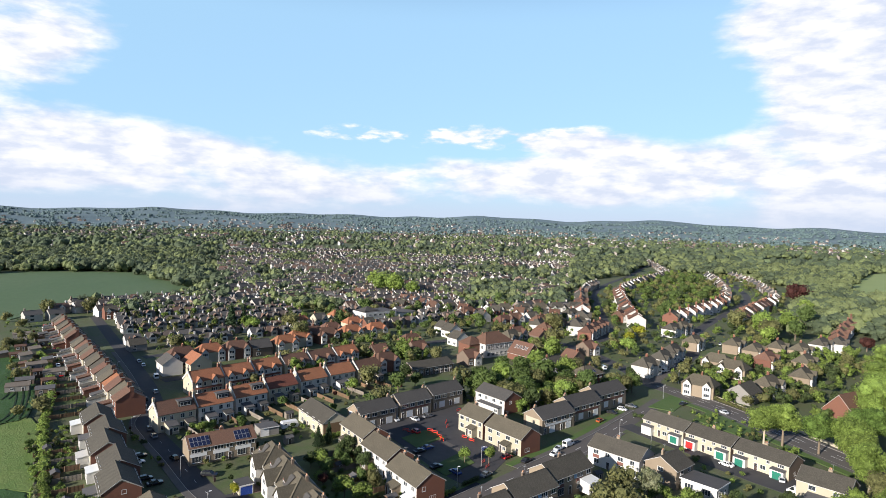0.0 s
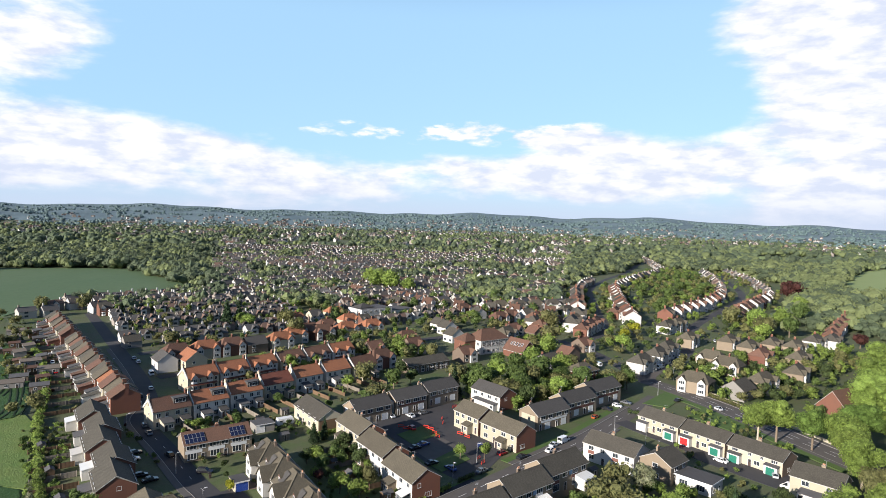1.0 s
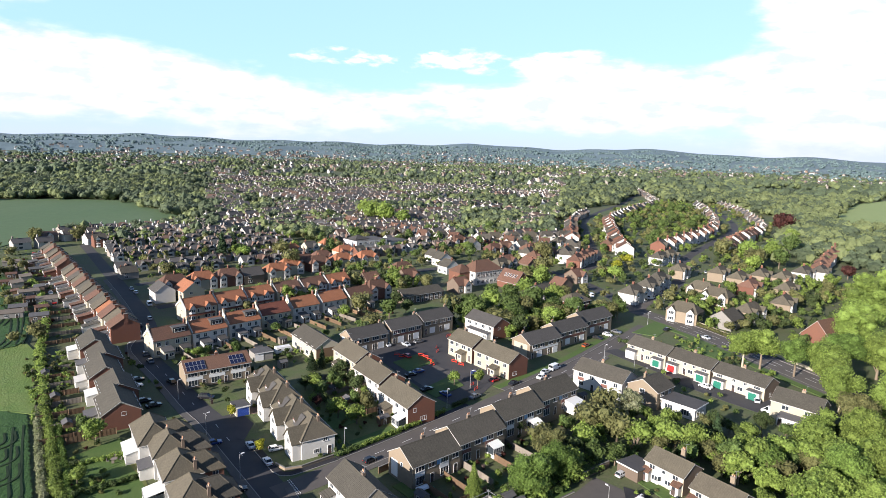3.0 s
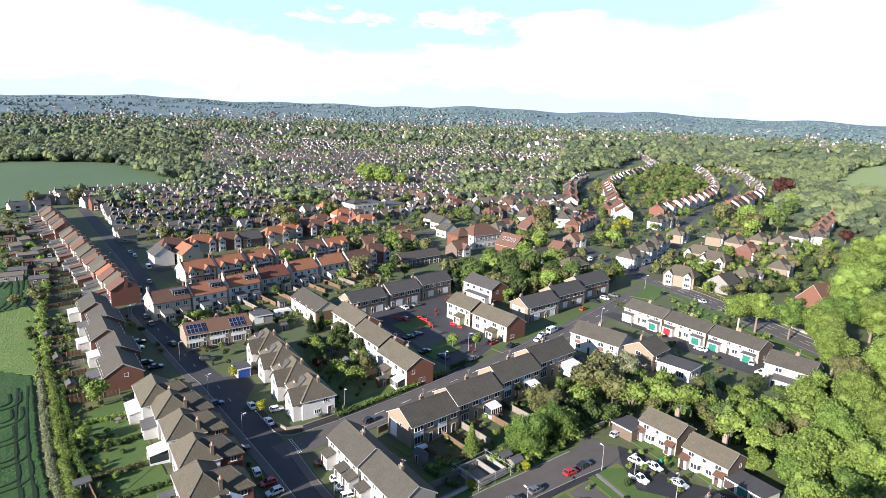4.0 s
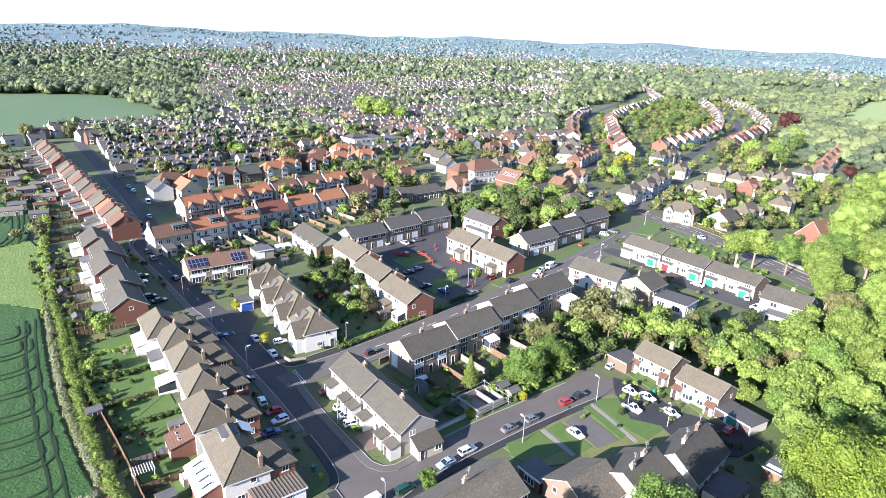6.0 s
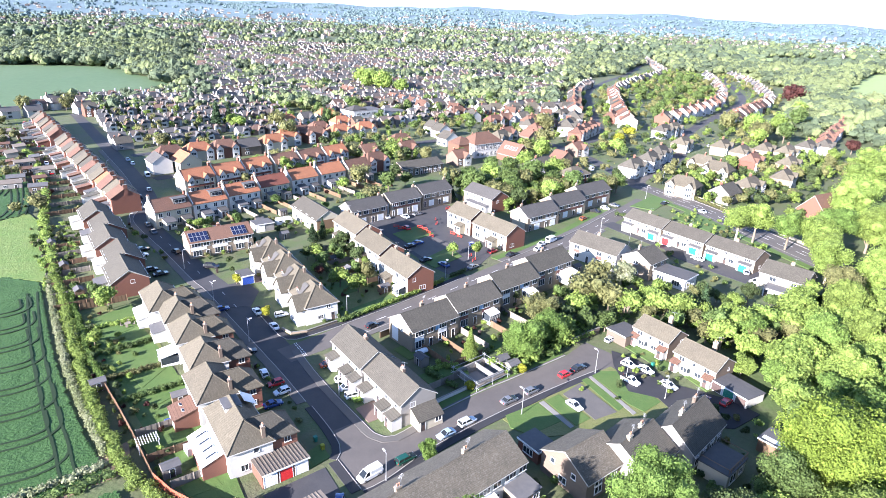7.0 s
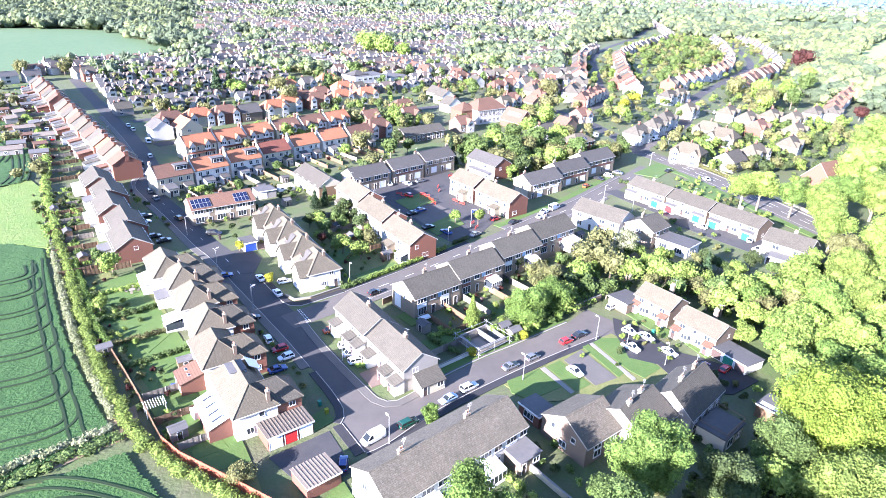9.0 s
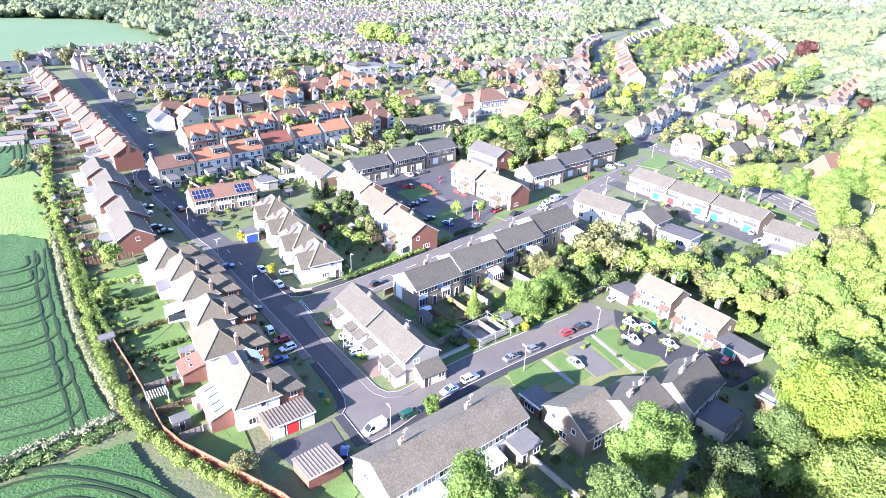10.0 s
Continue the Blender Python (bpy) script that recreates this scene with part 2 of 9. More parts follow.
MAT["timber_grey"] = material("weathered_timber", (0.18, 0.158, 0.13), second=(0.12, 0.104, 0.0872), var=0.3, streak=(1, 1, 0.15), random_tint=0.2)
MAT["fence_red"] = material("stained_fence", (0.27, 0.075, 0.04), second=(0.17, 0.06, 0.04), var=0.3, streak=(1, 1, 0.15))
MAT["asphalt"] = material("asphalt", (0.04, 0.04, 0.044), second=(0.06, 0.057, 0.058), var=0.3, scale=0.4, fine=6.0, bump=0.15, patch=0.06, amount=0.9)
MAT["asphalt_worn"] = material("worn_asphalt", (0.098, 0.088, 0.081), second=(0.07, 0.064, 0.06), var=0.25, scale=0.4, fine=6.0, bump=0.15, patch=0.06, amount=0.9)
MAT["tarmac_new"] = material("fresh_asphalt", (0.03, 0.03, 0.034), var=0.2, scale=0.5, fine=7.0, bump=0.1)
MAT["paving"] = material("paving", (0.0845, 0.0792, 0.0739), second=(0.116, 0.106, 0.095), var=0.3, scale=0.7, fine=5.0, bump=0.15)
MAT["paving_pink"] = material("pink_paving", (0.144, 0.102, 0.0845), second=(0.114, 0.0845, 0.0719), var=0.25, scale=0.7, fine=4.0, bump=0.15)
MAT["concrete"] = material("concrete", (0.192, 0.182, 0.166), second=(0.141, 0.137, 0.126), var=0.2, scale=0.7, fine=6.0, bump=0.15)
MAT["kerb"] = material("kerb_stone", (0.277, 0.264, 0.244), second=(0.198, 0.191, 0.178), var=0.2, scale=0.7, fine=3.0, bump=0.1)
MAT["paint"] = material("road_paint", (0.7, 0.7, 0.68), rough=0.6, var=0.2, scale=3.0, second=(0.4, 0.4, 0.39), bump=0.0)
MAT["grass"] = material("lawn", (0.056, 0.104, 0.025), second=(0.08, 0.118, 0.032), var=0.4, scale=0.6, fine=3.0, bump=0.5, patch=0.12, amount=0.9, bump_distance=0.1)
MAT["grass_dry"] = material("rough_grass", (0.0944, 0.116, 0.0325), second=(0.145, 0.138, 0.0578), var=0.4, scale=0.5, fine=2.2, bump=0.6, patch=0.1, amount=0.9, bump_distance=0.15)
MAT["strip_grass"] = material("strip_grass", (0.095, 0.16, 0.036), second=(0.15, 0.185, 0.055), var=0.5, scale=0.5, fine=2.0, bump=0.8, patch=0.08, amount=0.9, bump_distance=0.25)
MAT["meadow"] = material("meadow", (0.2, 0.26, 0.095), second=(0.25, 0.29, 0.12), var=0.35, scale=0.06, fine=0.6, bump=0.3, patch=0.015)
MAT["soil"] = material("bare_soil", (0.22, 0.16, 0.105), second=(0.15, 0.12, 0.07), var=0.35, scale=0.8, fine=4.0, bump=0.5)
MAT["crop"] = material("wheat_crop", (0.024, 0.066, 0.014), second=(0.036, 0.082, 0.02), var=0.6, scale=0.5, fine=2.2, bump=0.8, patch=0.05, amount=0.9, bump_distance=0.25)
# soil green darkened further to stand for shade down in the ruts
MAT["shaded_rut"] = material("shaded_rut", (0.009, 0.022, 0.006), second=(0.014, 0.03, 0.009), var=0.3, scale=0.8, fine=3.0, bump=0.3)
MAT["crop_far"] = material("far_crop", (0.066, 0.115, 0.05), second=(0.10, 0.14, 0.066), var=0.45, scale=0.05, fine=0.5, bump=0.3, patch=0.012, streak=(1, 0.25, 1))
MAT["bark"] = material("bark", (0.16, 0.125, 0.09), second=(0.1, 0.08, 0.06), var=0.4, streak=(1, 1, 0.2), random_tint=0.2)
MAT["bark_pale"] = material("pale_bark", (0.4, 0.34, 0.26), second=(0.25, 0.21, 0.16), var=0.4, streak=(1, 1, 0.2))
MAT["leaf_mid"] = leaf_material("leaf_mid", (0.105, 0.155, 0.045), (0.068, 0.105, 0.03), translucent=0.3)
MAT["leaf_dark"] = leaf_material("leaf_dark", (0.062, 0.088, 0.03), (0.04, 0.06, 0.022), translucent=0.2)
MAT["leaf_light"] = leaf_material("leaf_light", (0.22, 0.3, 0.068), (0.15, 0.215, 0.05), translucent=0.34)
MAT["leaf_spring"] = leaf_material("leaf_spring", (0.15, 0.235, 0.053), (0.1, 0.165, 0.038), translucent=0.32)
MAT["leaf_lime"] = leaf_material("leaf_lime", (0.2, 0.27, 0.04), (0.135, 0.195, 0.03), translucent=0.35, tint=0.05)
MAT["leaf_olive"] = leaf_material("leaf_olive", (0.17, 0.17, 0.068), (0.11, 0.118, 0.046))
MAT["leaf_yellow"] = leaf_material("leaf_yellow", (0.33, 0.33, 0.035), (0.22, 0.24, 0.03), tint=0.08)
MAT["leaf_copper"] = leaf_material("leaf_copper", (0.085, 0.032, 0.026), (0.055, 0.024, 0.021))
MAT["leaf_conifer"] = leaf_material("leaf_conifer", (0.03, 0.055, 0.022), (0.02, 0.035, 0.016), translucent=0.1)
MAT["blossom"] = leaf_material("blossom", (0.288, 0.296, 0.192), (0.15, 0.19, 0.06), tint=0.05)
MAT["tyre"] = material("tyre", (0.02, 0.02, 0.02), rough=0.8, var=0.2, bump=0.0)
MAT["alloy"] = material("alloy", (0.5, 0.5, 0.52), rough=0.35, metal=0.9, var=0.1, bump=0.0)
MAT["steel"] = material("galvanised_steel", (0.42, 0.43, 0.44), rough=0.5, metal=0.5, var=0.15, bump=0.0)
MAT["lamp_head"] = material("lamp_head", (0.6, 0.6, 0.6), rough=0.4, var=0.1, bump=0.0)
MAT["clay"] = material("clay_pot", (0.42, 0.2, 0.12), second=(0.5, 0.42, 0.3), var=0.2, random_tint=0.2)
MAT["light_red"] = material("tail_lens", (0.4, 0.01, 0.01), rough=0.2, var=0.05, bump=0.0)
MAT["light_clear"] = material("head_lens", (0.7, 0.7, 0.7), rough=0.1, var=0.05, bump=0.0)
MAT["barrier_red"] = material("red_barrier", (0.62, 0.04, 0.02), rough=0.5, var=0.1, bump=0.0)
# muted greens: a little distance haze is mixed into these leaf colours
MAT["far_wood"] = leaf_material("far_wood", (0.072, 0.094, 0.052), (0.048, 0.066, 0.038), translucent=0.12, spread=0.5)
MAT["far_wood_light"] = leaf_material("far_wood_light", (0.145, 0.175, 0.076), (0.102, 0.126, 0.057), translucent=0.2, spread=0.5)


def glossy_material(name, colour, rough, spec=0.5):
    m = bpy.data.materials.new(name)
    m.use_nodes = True
    p = m.node_tree.nodes["Principled BSDF"]
    p.inputs["Base Color"].default_value = (*colour, 1)
    p.inputs["Roughness"].default_value = rough
    p.inputs["Specular IOR Level"].default_value = spec
    return m


MAT["glass"] = glossy_material("window_glass", (0.03, 0.037, 0.045), 0.06)
MAT["car_glass"] = glossy_material("car_glass", (0.015, 0.018, 0.02), 0.05)
MAT["solar"] = glossy_material("solar_cell", (0.012, 0.017, 0.045), 0.15)
for cname, crgb in dict(white=(0.75, 0.75, 0.74), silver=(0.42, 0.44, 0.46), grey=(0.12, 0.125, 0.135), black=(0.015, 0.015, 0.018),
                        blue=(0.02, 0.045, 0.17), red=(0.4, 0.02, 0.02), green=(0.008, 0.055, 0.038), sky=(0.25, 0.33, 0.42), rust=(0.3, 0.07, 0.02)).items():
    pm = glossy_material("car_paint_" + cname, crgb, 0.25)
    pm.node_tree.nodes["Principled BSDF"].inputs["Coat Weight"].default_value = 0.6
    MAT["car_" + cname] = pm
# the blue of distant air is mixed into this foliage colour
MAT["hazed_hill_wood"] = leaf_material("hazed_hill_wood", (0.1, 0.148, 0.148), (0.078, 0.12, 0.125), translucent=0.0, spread=0.4)
MAT["far_walls"] = island_material("far_walls", [(0.42, 0.415, 0.4), (0.17, 0.125, 0.1), (0.46, 0.455, 0.44), (0.25, 0.225, 0.2), (0.33, 0.315, 0.29), (0.18, 0.15, 0.13)])
MAT["far_tiles"] = island_material("far_tiles", [(0.095, 0.08, 0.072), (0.08, 0.077, 0.075), (0.105, 0.084, 0.072), (0.075, 0.075, 0.076), (0.085, 0.08, 0.077), (0.135, 0.086, 0.066), (0.08, 0.078, 0.077)])
MAT["far_gables"] = island_material("far_gables", [(0.42, 0.41, 0.39), (0.3, 0.28, 0.25), (0.44, 0.435, 0.42), (0.24, 0.2, 0.17)])
# distance haze is put into the base colour as blue-grey
MAT["hazed_hill"] = material("hazed_hill", (0.135, 0.185, 0.2), second=(0.08, 0.122, 0.14), var=0.5, scale=0.012, fine=0.05, bump=0.0, patch=0.004, amount=0.9)

# ---- building blocks ----
class Geo:
    """Collects faces, with a material index each, for one mesh."""

    def __init__(self):
        self.v, self.f, self.m = [], [], []

    def add(self, verts, faces, mi=0):
        o = len(self.v)
        self.v += [tuple(p) for p in verts]
        self.f += [tuple(i + o for i in f) for f in faces]
        self.m += [mi] * len(faces)
        return self

    def box(self, x0, x1, y0, y1, z0, z1, mi=0):
        return self.add([(x0, y0, z0), (x1, y0, z0), (x1, y1, z0), (x0, y1, z0), (x0, y0, z1), (x1, y0, z1), (x1, y1, z1), (x0, y1, z1)],
                        [(3, 2, 1, 0), (4, 5, 6, 7), (0, 1, 5, 4), (1, 2, 6, 5), (2, 3, 7, 6), (3, 0, 4, 7)], mi)

    def prism(self, profile, a0, a1, axis="x", mi=0):
        """A closed outline (pairs) drawn out along one axis. axis x: pairs are y, z; axis y: x, z; axis z: x, y."""
        n = len(profile)
        put = {"x": lambda a, p: (a, p[0], p[1]), "y": lambda a, p: (p[0], a, p[1]), "z": lambda a, p: (p[0], p[1], a)}[axis]
        verts = [put(a0, p) for p in profile] + [put(a1, p) for p in profile]
        faces = [tuple(range(n)), tuple(range(2 * n - 1, n - 1, -1))]
        faces += [(i, i + n, (i + 1) % n + n, (i + 1) % n) for i in range(n)]
        return self.add(verts, faces, mi)

    def tube(self, x, y, z0, z1, r0, r1, n=8, mi=0):
        c = [(math.cos(2 * math.pi * i / n), math.sin(2 * math.pi * i / n)) for i in range(n)]
        verts = [(x + r0 * a, y + r0 * b, z0) for a, b in c] + [(x + r1 * a, y + r1 * b, z1) for a, b in c]
        faces = [(i, (i + 1) % n, (i + 1) % n + n, i + n) for i in range(n)] + [tuple(range(n - 1, -1, -1)), tuple(range(n, 2 * n))]
        return self.add(verts, faces, mi)

    def bar(self, p, q, r0, r1=None, n=6, mi=0):
        """A tapered bar between any two points."""
        p, q = Vector(p), Vector(q)
        r1 = r0 if r1 is None else r1
        turn = (q - p).to_track_quat("Z", "Y").to_matrix()
        ring = [turn @ Vector((math.cos(2 * math.pi * i / n), math.sin(2 * math.pi * i / n), 0)) for i in range(n)]
        verts = [p + r0 * c for c in ring] + [q + r1 * c for c in ring]
        faces = [(i, (i + 1) % n, (i + 1) % n + n, i + n) for i in range(n)] + [tuple(range(n - 1, -1, -1)), tuple(range(n, 2 * n))]
        return self.add(verts, faces, mi)

    def mesh(self, name, mats, smooth=False):
        me = bpy.data.meshes.new(name)
        me.from_pydata(self.v, [], self.f)
        for m in mats:
            me.materials.append(MAT[m] if isinstance(m, str) else m)
        if len(mats) > 1:
            me.polygons.foreach_set("material_index", self.m)
        bm = bmesh.new()
        bm.from_mesh(me)
        bmesh.ops.recalc_face_normals(bm, faces=bm.faces)
        bm.to_mesh(me)
        bm.free()
        if smooth:
            me.polygons.foreach_set("use_smooth", [True] * len(me.polygons))
        me.update()
        return me


def as_list(m):
    return list(m) if isinstance(m, (tuple, list)) else [m]


def part(name, geo, mats, parent, label="", at=None, smooth=False):
    """One mesh object under a thing or a part. geo: a Geo, or a mesh that is shared."""
    me = geo if isinstance(geo, bpy.types.Mesh) else geo.mesh(name, as_list(mats), smooth)
    ob = new(name, me)
    ob.parent = parent
    if at is not None:
        ob.matrix_basis = at
    return tagged(ob, label) if label else ob


def structure(name, geo, mats, label, category, z=0.0):
    ob = new(name, geo if isinstance(geo, bpy.types.Mesh) else geo.mesh(name, as_list(mats)))
    ob.location.z = z
    return tagged(ob, label, category, kind="structure")


def thing(name, label, category, m, group="", kind=""):
    root = new(name)
    root.empty_display_size = 0.3
    root.matrix_basis = m
    return tagged(root, label, category, group, kind)


def at(x, y, yaw=0.0, z=0.0):
    return pose(x, y, z, 0, 0, yaw)


def curve_points(points, step=2.0):
    """A smooth line through the given points, in even steps."""
    pts = [Vector((*p[:2], 0)) for p in points]
    pts = [2 * pts[0] - pts[1]] + pts + [2 * pts[-1] - pts[-2]]
    out = []
    for i in range(1, len(pts) - 2):
        a, b, c, d = pts[i - 1:i + 3]
        n = max(1, int((c - b).length / step))
        for k in range(n):
            s = k / n
            out.append(0.5 * ((2 * b) + (c - a) * s + (2 * a - 5 * b + 4 * c - d) * s * s + (3 * b - a - 3 * c + d) * s ** 3))
    out.append(pts[-2])
    return out


def side_normals(line):
    out = []
    for i in range(len(line)):
        d = line[min(i + 1, len(line) - 1)] - line[max(i - 1, 0)]
        d.normalize()
        out.append(Vector((-d.y, d.x, 0)))
    return out


def ribbon(geo, line, a, b, z0, z1, mi=0):
    """A strip between the offsets a and b from a line, as a solid from z0 to z1."""
    n = side_normals(line)
    k = len(line)
    verts = []
    for p, s in zip(line, n):
        for off, z in ((a, z0), (b, z0), (b, z1), (a, z1)):
            q = p + s * off
            verts.append((q.x, q.y, z))
    faces = [(0, 1, 2, 3), tuple(4 * (k - 1) + i for i in (3, 2, 1, 0))]
    for i in range(k - 1):
        o = 4 * i
        for j in range(4):
            faces.append((o + j, o + (j + 1) % 4, o + 4 + (j + 1) % 4, o + 4 + j))
    return geo.add(verts, faces, mi)


def patch(points, z0, z1):
    return Geo().prism(points, z0, z1, "z")


ROADS = []          # centre lines with their half widths, kept clear of planting
BUILT = []          # places and radii of buildings, kept clear of planting


def road_clear(x, y, gap=1.0):
    for line, half in ROADS:
        for p in line:
            if (p.x - x) ** 2 + (p.y - y) ** 2 < (half + gap) ** 2:
                return False
    return True


def built_clear(x, y, gap=0.5):
    return all((bx - x) ** 2 + (by - y) ** 2 > (r + gap) ** 2 for bx, by, r in BUILT)


def inside(poly, x, y):
    hit = False
    for i in range(len(poly)):
        (x0, y0), (x1, y1) = poly[i - 1], poly[i]
        if (y0 > y) != (y1 > y) and x < (x1 - x0) * (y - y0) / (y1 - y0) + x0:
            hit = not hit
    return hit


# ---- ground ----
def hill(x, y):
    """The far ridge: nothing nearby, rising beyond three kilometres, higher on one side."""
    r = math.hypot(x, y)
    az = math.degrees(math.atan2(x, y))
    s = min(max((r - 2500) / 2250, 0), 1)
    top = 78 + 5 * math.sin(az * 0.23 + 1.0) + 7 * math.sin(az * 0.43 + 0.5) + 4 * math.sin(az * 1.1)
    top -= 34 * min(max((az - 20) / 14, 0), 1) - 11 * max(0, 1 - abs(az - 17) / 7)
    fold = 16 * max(0, 1 - abs(r - 3350) / 420) * (0.5 + 0.5 * math.sin(az * 0.37 + 2.0))
    return top * s * s * (3 - 2 * s) + fold * (1 if az < 12 else 0.3)


def ground_sheet():
    rings = [0, 30, 60, 100, 150, 220, 320, 450, 620, 850, 1150, 1500, 1900, 2300, 2700, 2950, 3200, 3450, 3700, 3950, 4200, 4450, 4700, 4850]
    n = 240
    verts, faces = [(0, 0, 0)], []
    for r in rings[1:]:
        for i in range(n):
            a = 2 * math.pi * i / n
            x, y = r * math.sin(a), r * math.cos(a)
            verts.append((x, y, hill(x, y)))
    for i in range(n):
        faces.append((0, 1 + (i + 1) % n, 1 + i))
    for k in range(len(rings) - 2):
        o = 1 + k * n
        for i in range(n):
            faces.append((o + i, o + (i + 1) % n, o + n + (i + 1) % n, o + n + i))
    m = material("garden_ground", (0.066, 0.098, 0.032), second=(0.1, 0.088, 0.06), var=0.5, scale=0.25, fine=1.5, bump=0.6, patch=0.035, amount=0.9, bump_distance=0.2)
    g = Geo()
    g.add(verts, faces)
    return structure("ground", g, [m], "green gardens and rough ground reaching to low hills", "ground")


ground_sheet()


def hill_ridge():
    """The far ridge that closes the view, on the ground's rim, blued for haze."""
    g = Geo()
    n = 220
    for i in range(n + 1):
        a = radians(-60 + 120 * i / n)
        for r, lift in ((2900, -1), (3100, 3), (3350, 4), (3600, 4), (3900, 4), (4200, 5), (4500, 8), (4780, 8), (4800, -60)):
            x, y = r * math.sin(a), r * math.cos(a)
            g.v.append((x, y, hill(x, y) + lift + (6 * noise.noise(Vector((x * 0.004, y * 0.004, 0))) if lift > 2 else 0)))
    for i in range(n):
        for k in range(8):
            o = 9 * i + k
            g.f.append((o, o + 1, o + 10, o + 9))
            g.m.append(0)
    structure("backdrop", g, "hazed_hill", "low hills on the horizon, haze mixed into their colour", "hills")


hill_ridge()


def field(name, poly, mat, z, label, cell=0.0, rough=0.0):
    """A field as a raised sheet; near ones get a bumpy surface of standing crop."""
    if not cell:
        return structure(name, patch(poly, -0.2, z), mat, label, "field")
    xs, ys = [p[0] for p in poly], [p[1] for p in poly]
    g = Geo()
    idx = {}
    nx, ny = int((max(xs) - min(xs)) / cell), int((max(ys) - min(ys)) / cell)
    rnd = random.Random(5)
    for i in range(nx + 1):
        for j in range(ny + 1):
            x, y = min(xs) + i * cell, min(ys) + j * cell
            if inside(poly, x, y):
                idx[i, j] = len(g.v)
                h = z + rough * (rnd.random() - 0.3) + 0.25 * rough * math.sin(x * 0.8 + y * 0.3)
                g.v.append((x + 0.3 * cell * (rnd.random() - 0.5), y + 0.3 * cell * (rnd.random() - 0.5), h))
    for (i, j), a in idx.items():
        q = [idx.get(k) for k in ((i + 1, j), (i + 1, j + 1), (i, j + 1))]
        if None not in q:
            g.f.append((a, *q))
            g.m.append(0)
    return structure(name, g, mat, label, "field")


RUTS = []


RUT_CELLS = {}


def rut(points):
    """One pair of wheel marks through the crop, groove shade painted on flat strips."""
    line = curve_points(points, 0.4)
    for off in (-1.0, 1.0):
        for p, s in zip(line, side_normals(line)):
            q = p + s * off
            for i in (-1, 0, 1):
                for j in (-1, 0, 1):
                    RUT_CELLS.setdefault((int(q.x // 4) + i, int(q.y // 4) + j), []).append((q.x, q.y))
    RUTS.append(points)
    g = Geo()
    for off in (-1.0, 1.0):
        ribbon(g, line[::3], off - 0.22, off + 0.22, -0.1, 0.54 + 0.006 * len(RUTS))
    structure("wheel_marks", g, "shaded_rut", "pair of wheel marks through the wheat, their shade painted dark", "field track")

# fields beside the hedge: standing corn with wheel marks
B = Vector((0.58, -0.815, 0))       # the way that most streets run down towards the eye
A = Vector((0.74, 0.67, 0))         # the way across them


rut([(-52.5, 70.5), (-56.0, 73.6), (-59.8, 78.7), (-65.7, 85.9), (-73.4, 96.0), (-82.3, 107.9), (-92.2, 122.3), (-99.8, 133.8)])
for k in range(8):
    x0, y0 = -57.5 - 5.3 * k, 73.5 + 6.9 * k
    rut([(x0 - 52, y0 - 30), (x0 - 26, y0 - 13), (x0 - 9, y0 - 3.6), (x0 - 3.2, y0 - 0.2), (x0 - 1.4, y0 + 3.4), (x0 - 4.6, y0 + 8.2)])
rut([(-66, 55), (-60.4, 61.0), (-56.5, 63.1), (-52.0, 63.7), (-45.1, 62.6), (-37.6, 60.1), (-26, 53)])
rut([(-66, 47), (-58, 55), (-53.9, 58.6), (-49.8, 60.2), (-44.2, 59.6), (-38.5, 57.0), (-28, 49)])
field("crop_field", [(-49.8, 73.6), (-53.1, 77.3), (-59.1, 83.8), (-67.1, 93.2), (-75.8, 104.0), (-84.0, 115.2), (-90.6, 124.6), (-101.4, 139.6), (-111.3, 141.6), (-175, 128), (-160, 60), (-95, 44), (-60, 64.5)],
      "crop", 0.45, "green standing wheat with curved wheel marks", 0.55, 0.07)
field("corner_field", [(-46.5, 70.5), (-50, 68.5), (-60, 60.5), (-75, 48), (-60, 30), (-14, 40), (-20, 52.5), (-30, 58.0), (-38, 62.5)],
      "crop", 0.45, "green standing wheat behind a dirt corner", 0.55, 0.07)
rut([(-142.7, 185.6), (-144.2, 191.3), (-150.6, 203.4), (-161.4, 218.8), (-172.7, 231.4), (-179.9, 237.6)])
rut([(-138.8, 189.5), (-146.1, 202.5), (-158.5, 221.5), (-173.0, 240.4), (-193.7, 264.1)])
rut([(-158.7, 208.0), (-161.6, 214.9), (-168.1, 226.0), (-175.7, 238.1)])
field("far_corner_field", [(-141.4, 183.7), (-138.5, 187.5), (-138.0, 192.3), (-148.5, 209.6), (-169.6, 239.4), (-187.8, 262.1), (-217.7, 290.5), (-300, 300), (-260, 170), (-190, 150)],
      "crop", 0.45, "green standing wheat field beyond rough grass", 1.0, 0.1)
structure("soil_corner", patch([(-53.5, 77.5), (-50.5, 81.5), (-48.8, 78.5), (-47.5, 74), (-52, 70), (-55.5, 66.5), (-57.5, 68.5), (-52.5, 74.0)], -0.1, 0.10), "soil", "bare trodden soil at the field corner", "soil")
structure("rough_strip", patch([(-101.0, 140), (-106.6, 151.1), (-126.2, 181.2), (-132.1, 186.1), (-138.3, 192.0), (-141.4, 183.7), (-190, 150), (-175, 128.3), (-111.3, 141.7)], -0.1, 0.30), "strip_grass", "strip of rough yellow-green grass between two crops", "grass")
FAR_FIELD = [(-271.8, 361.1), (-276.2, 392.4), (-273.3, 416.7), (-263.0, 439.6), (-234.7, 449.4), (-221.4, 475.9), (-231.9, 527.9), (-275.2, 583.1), (-312.6, 611.3), (-349.2, 664.9), (-400.1, 661.1), (-470, 640), (-520, 470), (-420, 380), (-320, 350)]
structure("far_field", patch(FAR_FIELD, -0.1, 0.35), "crop_far", "smooth pale green field before dark woods", "field")
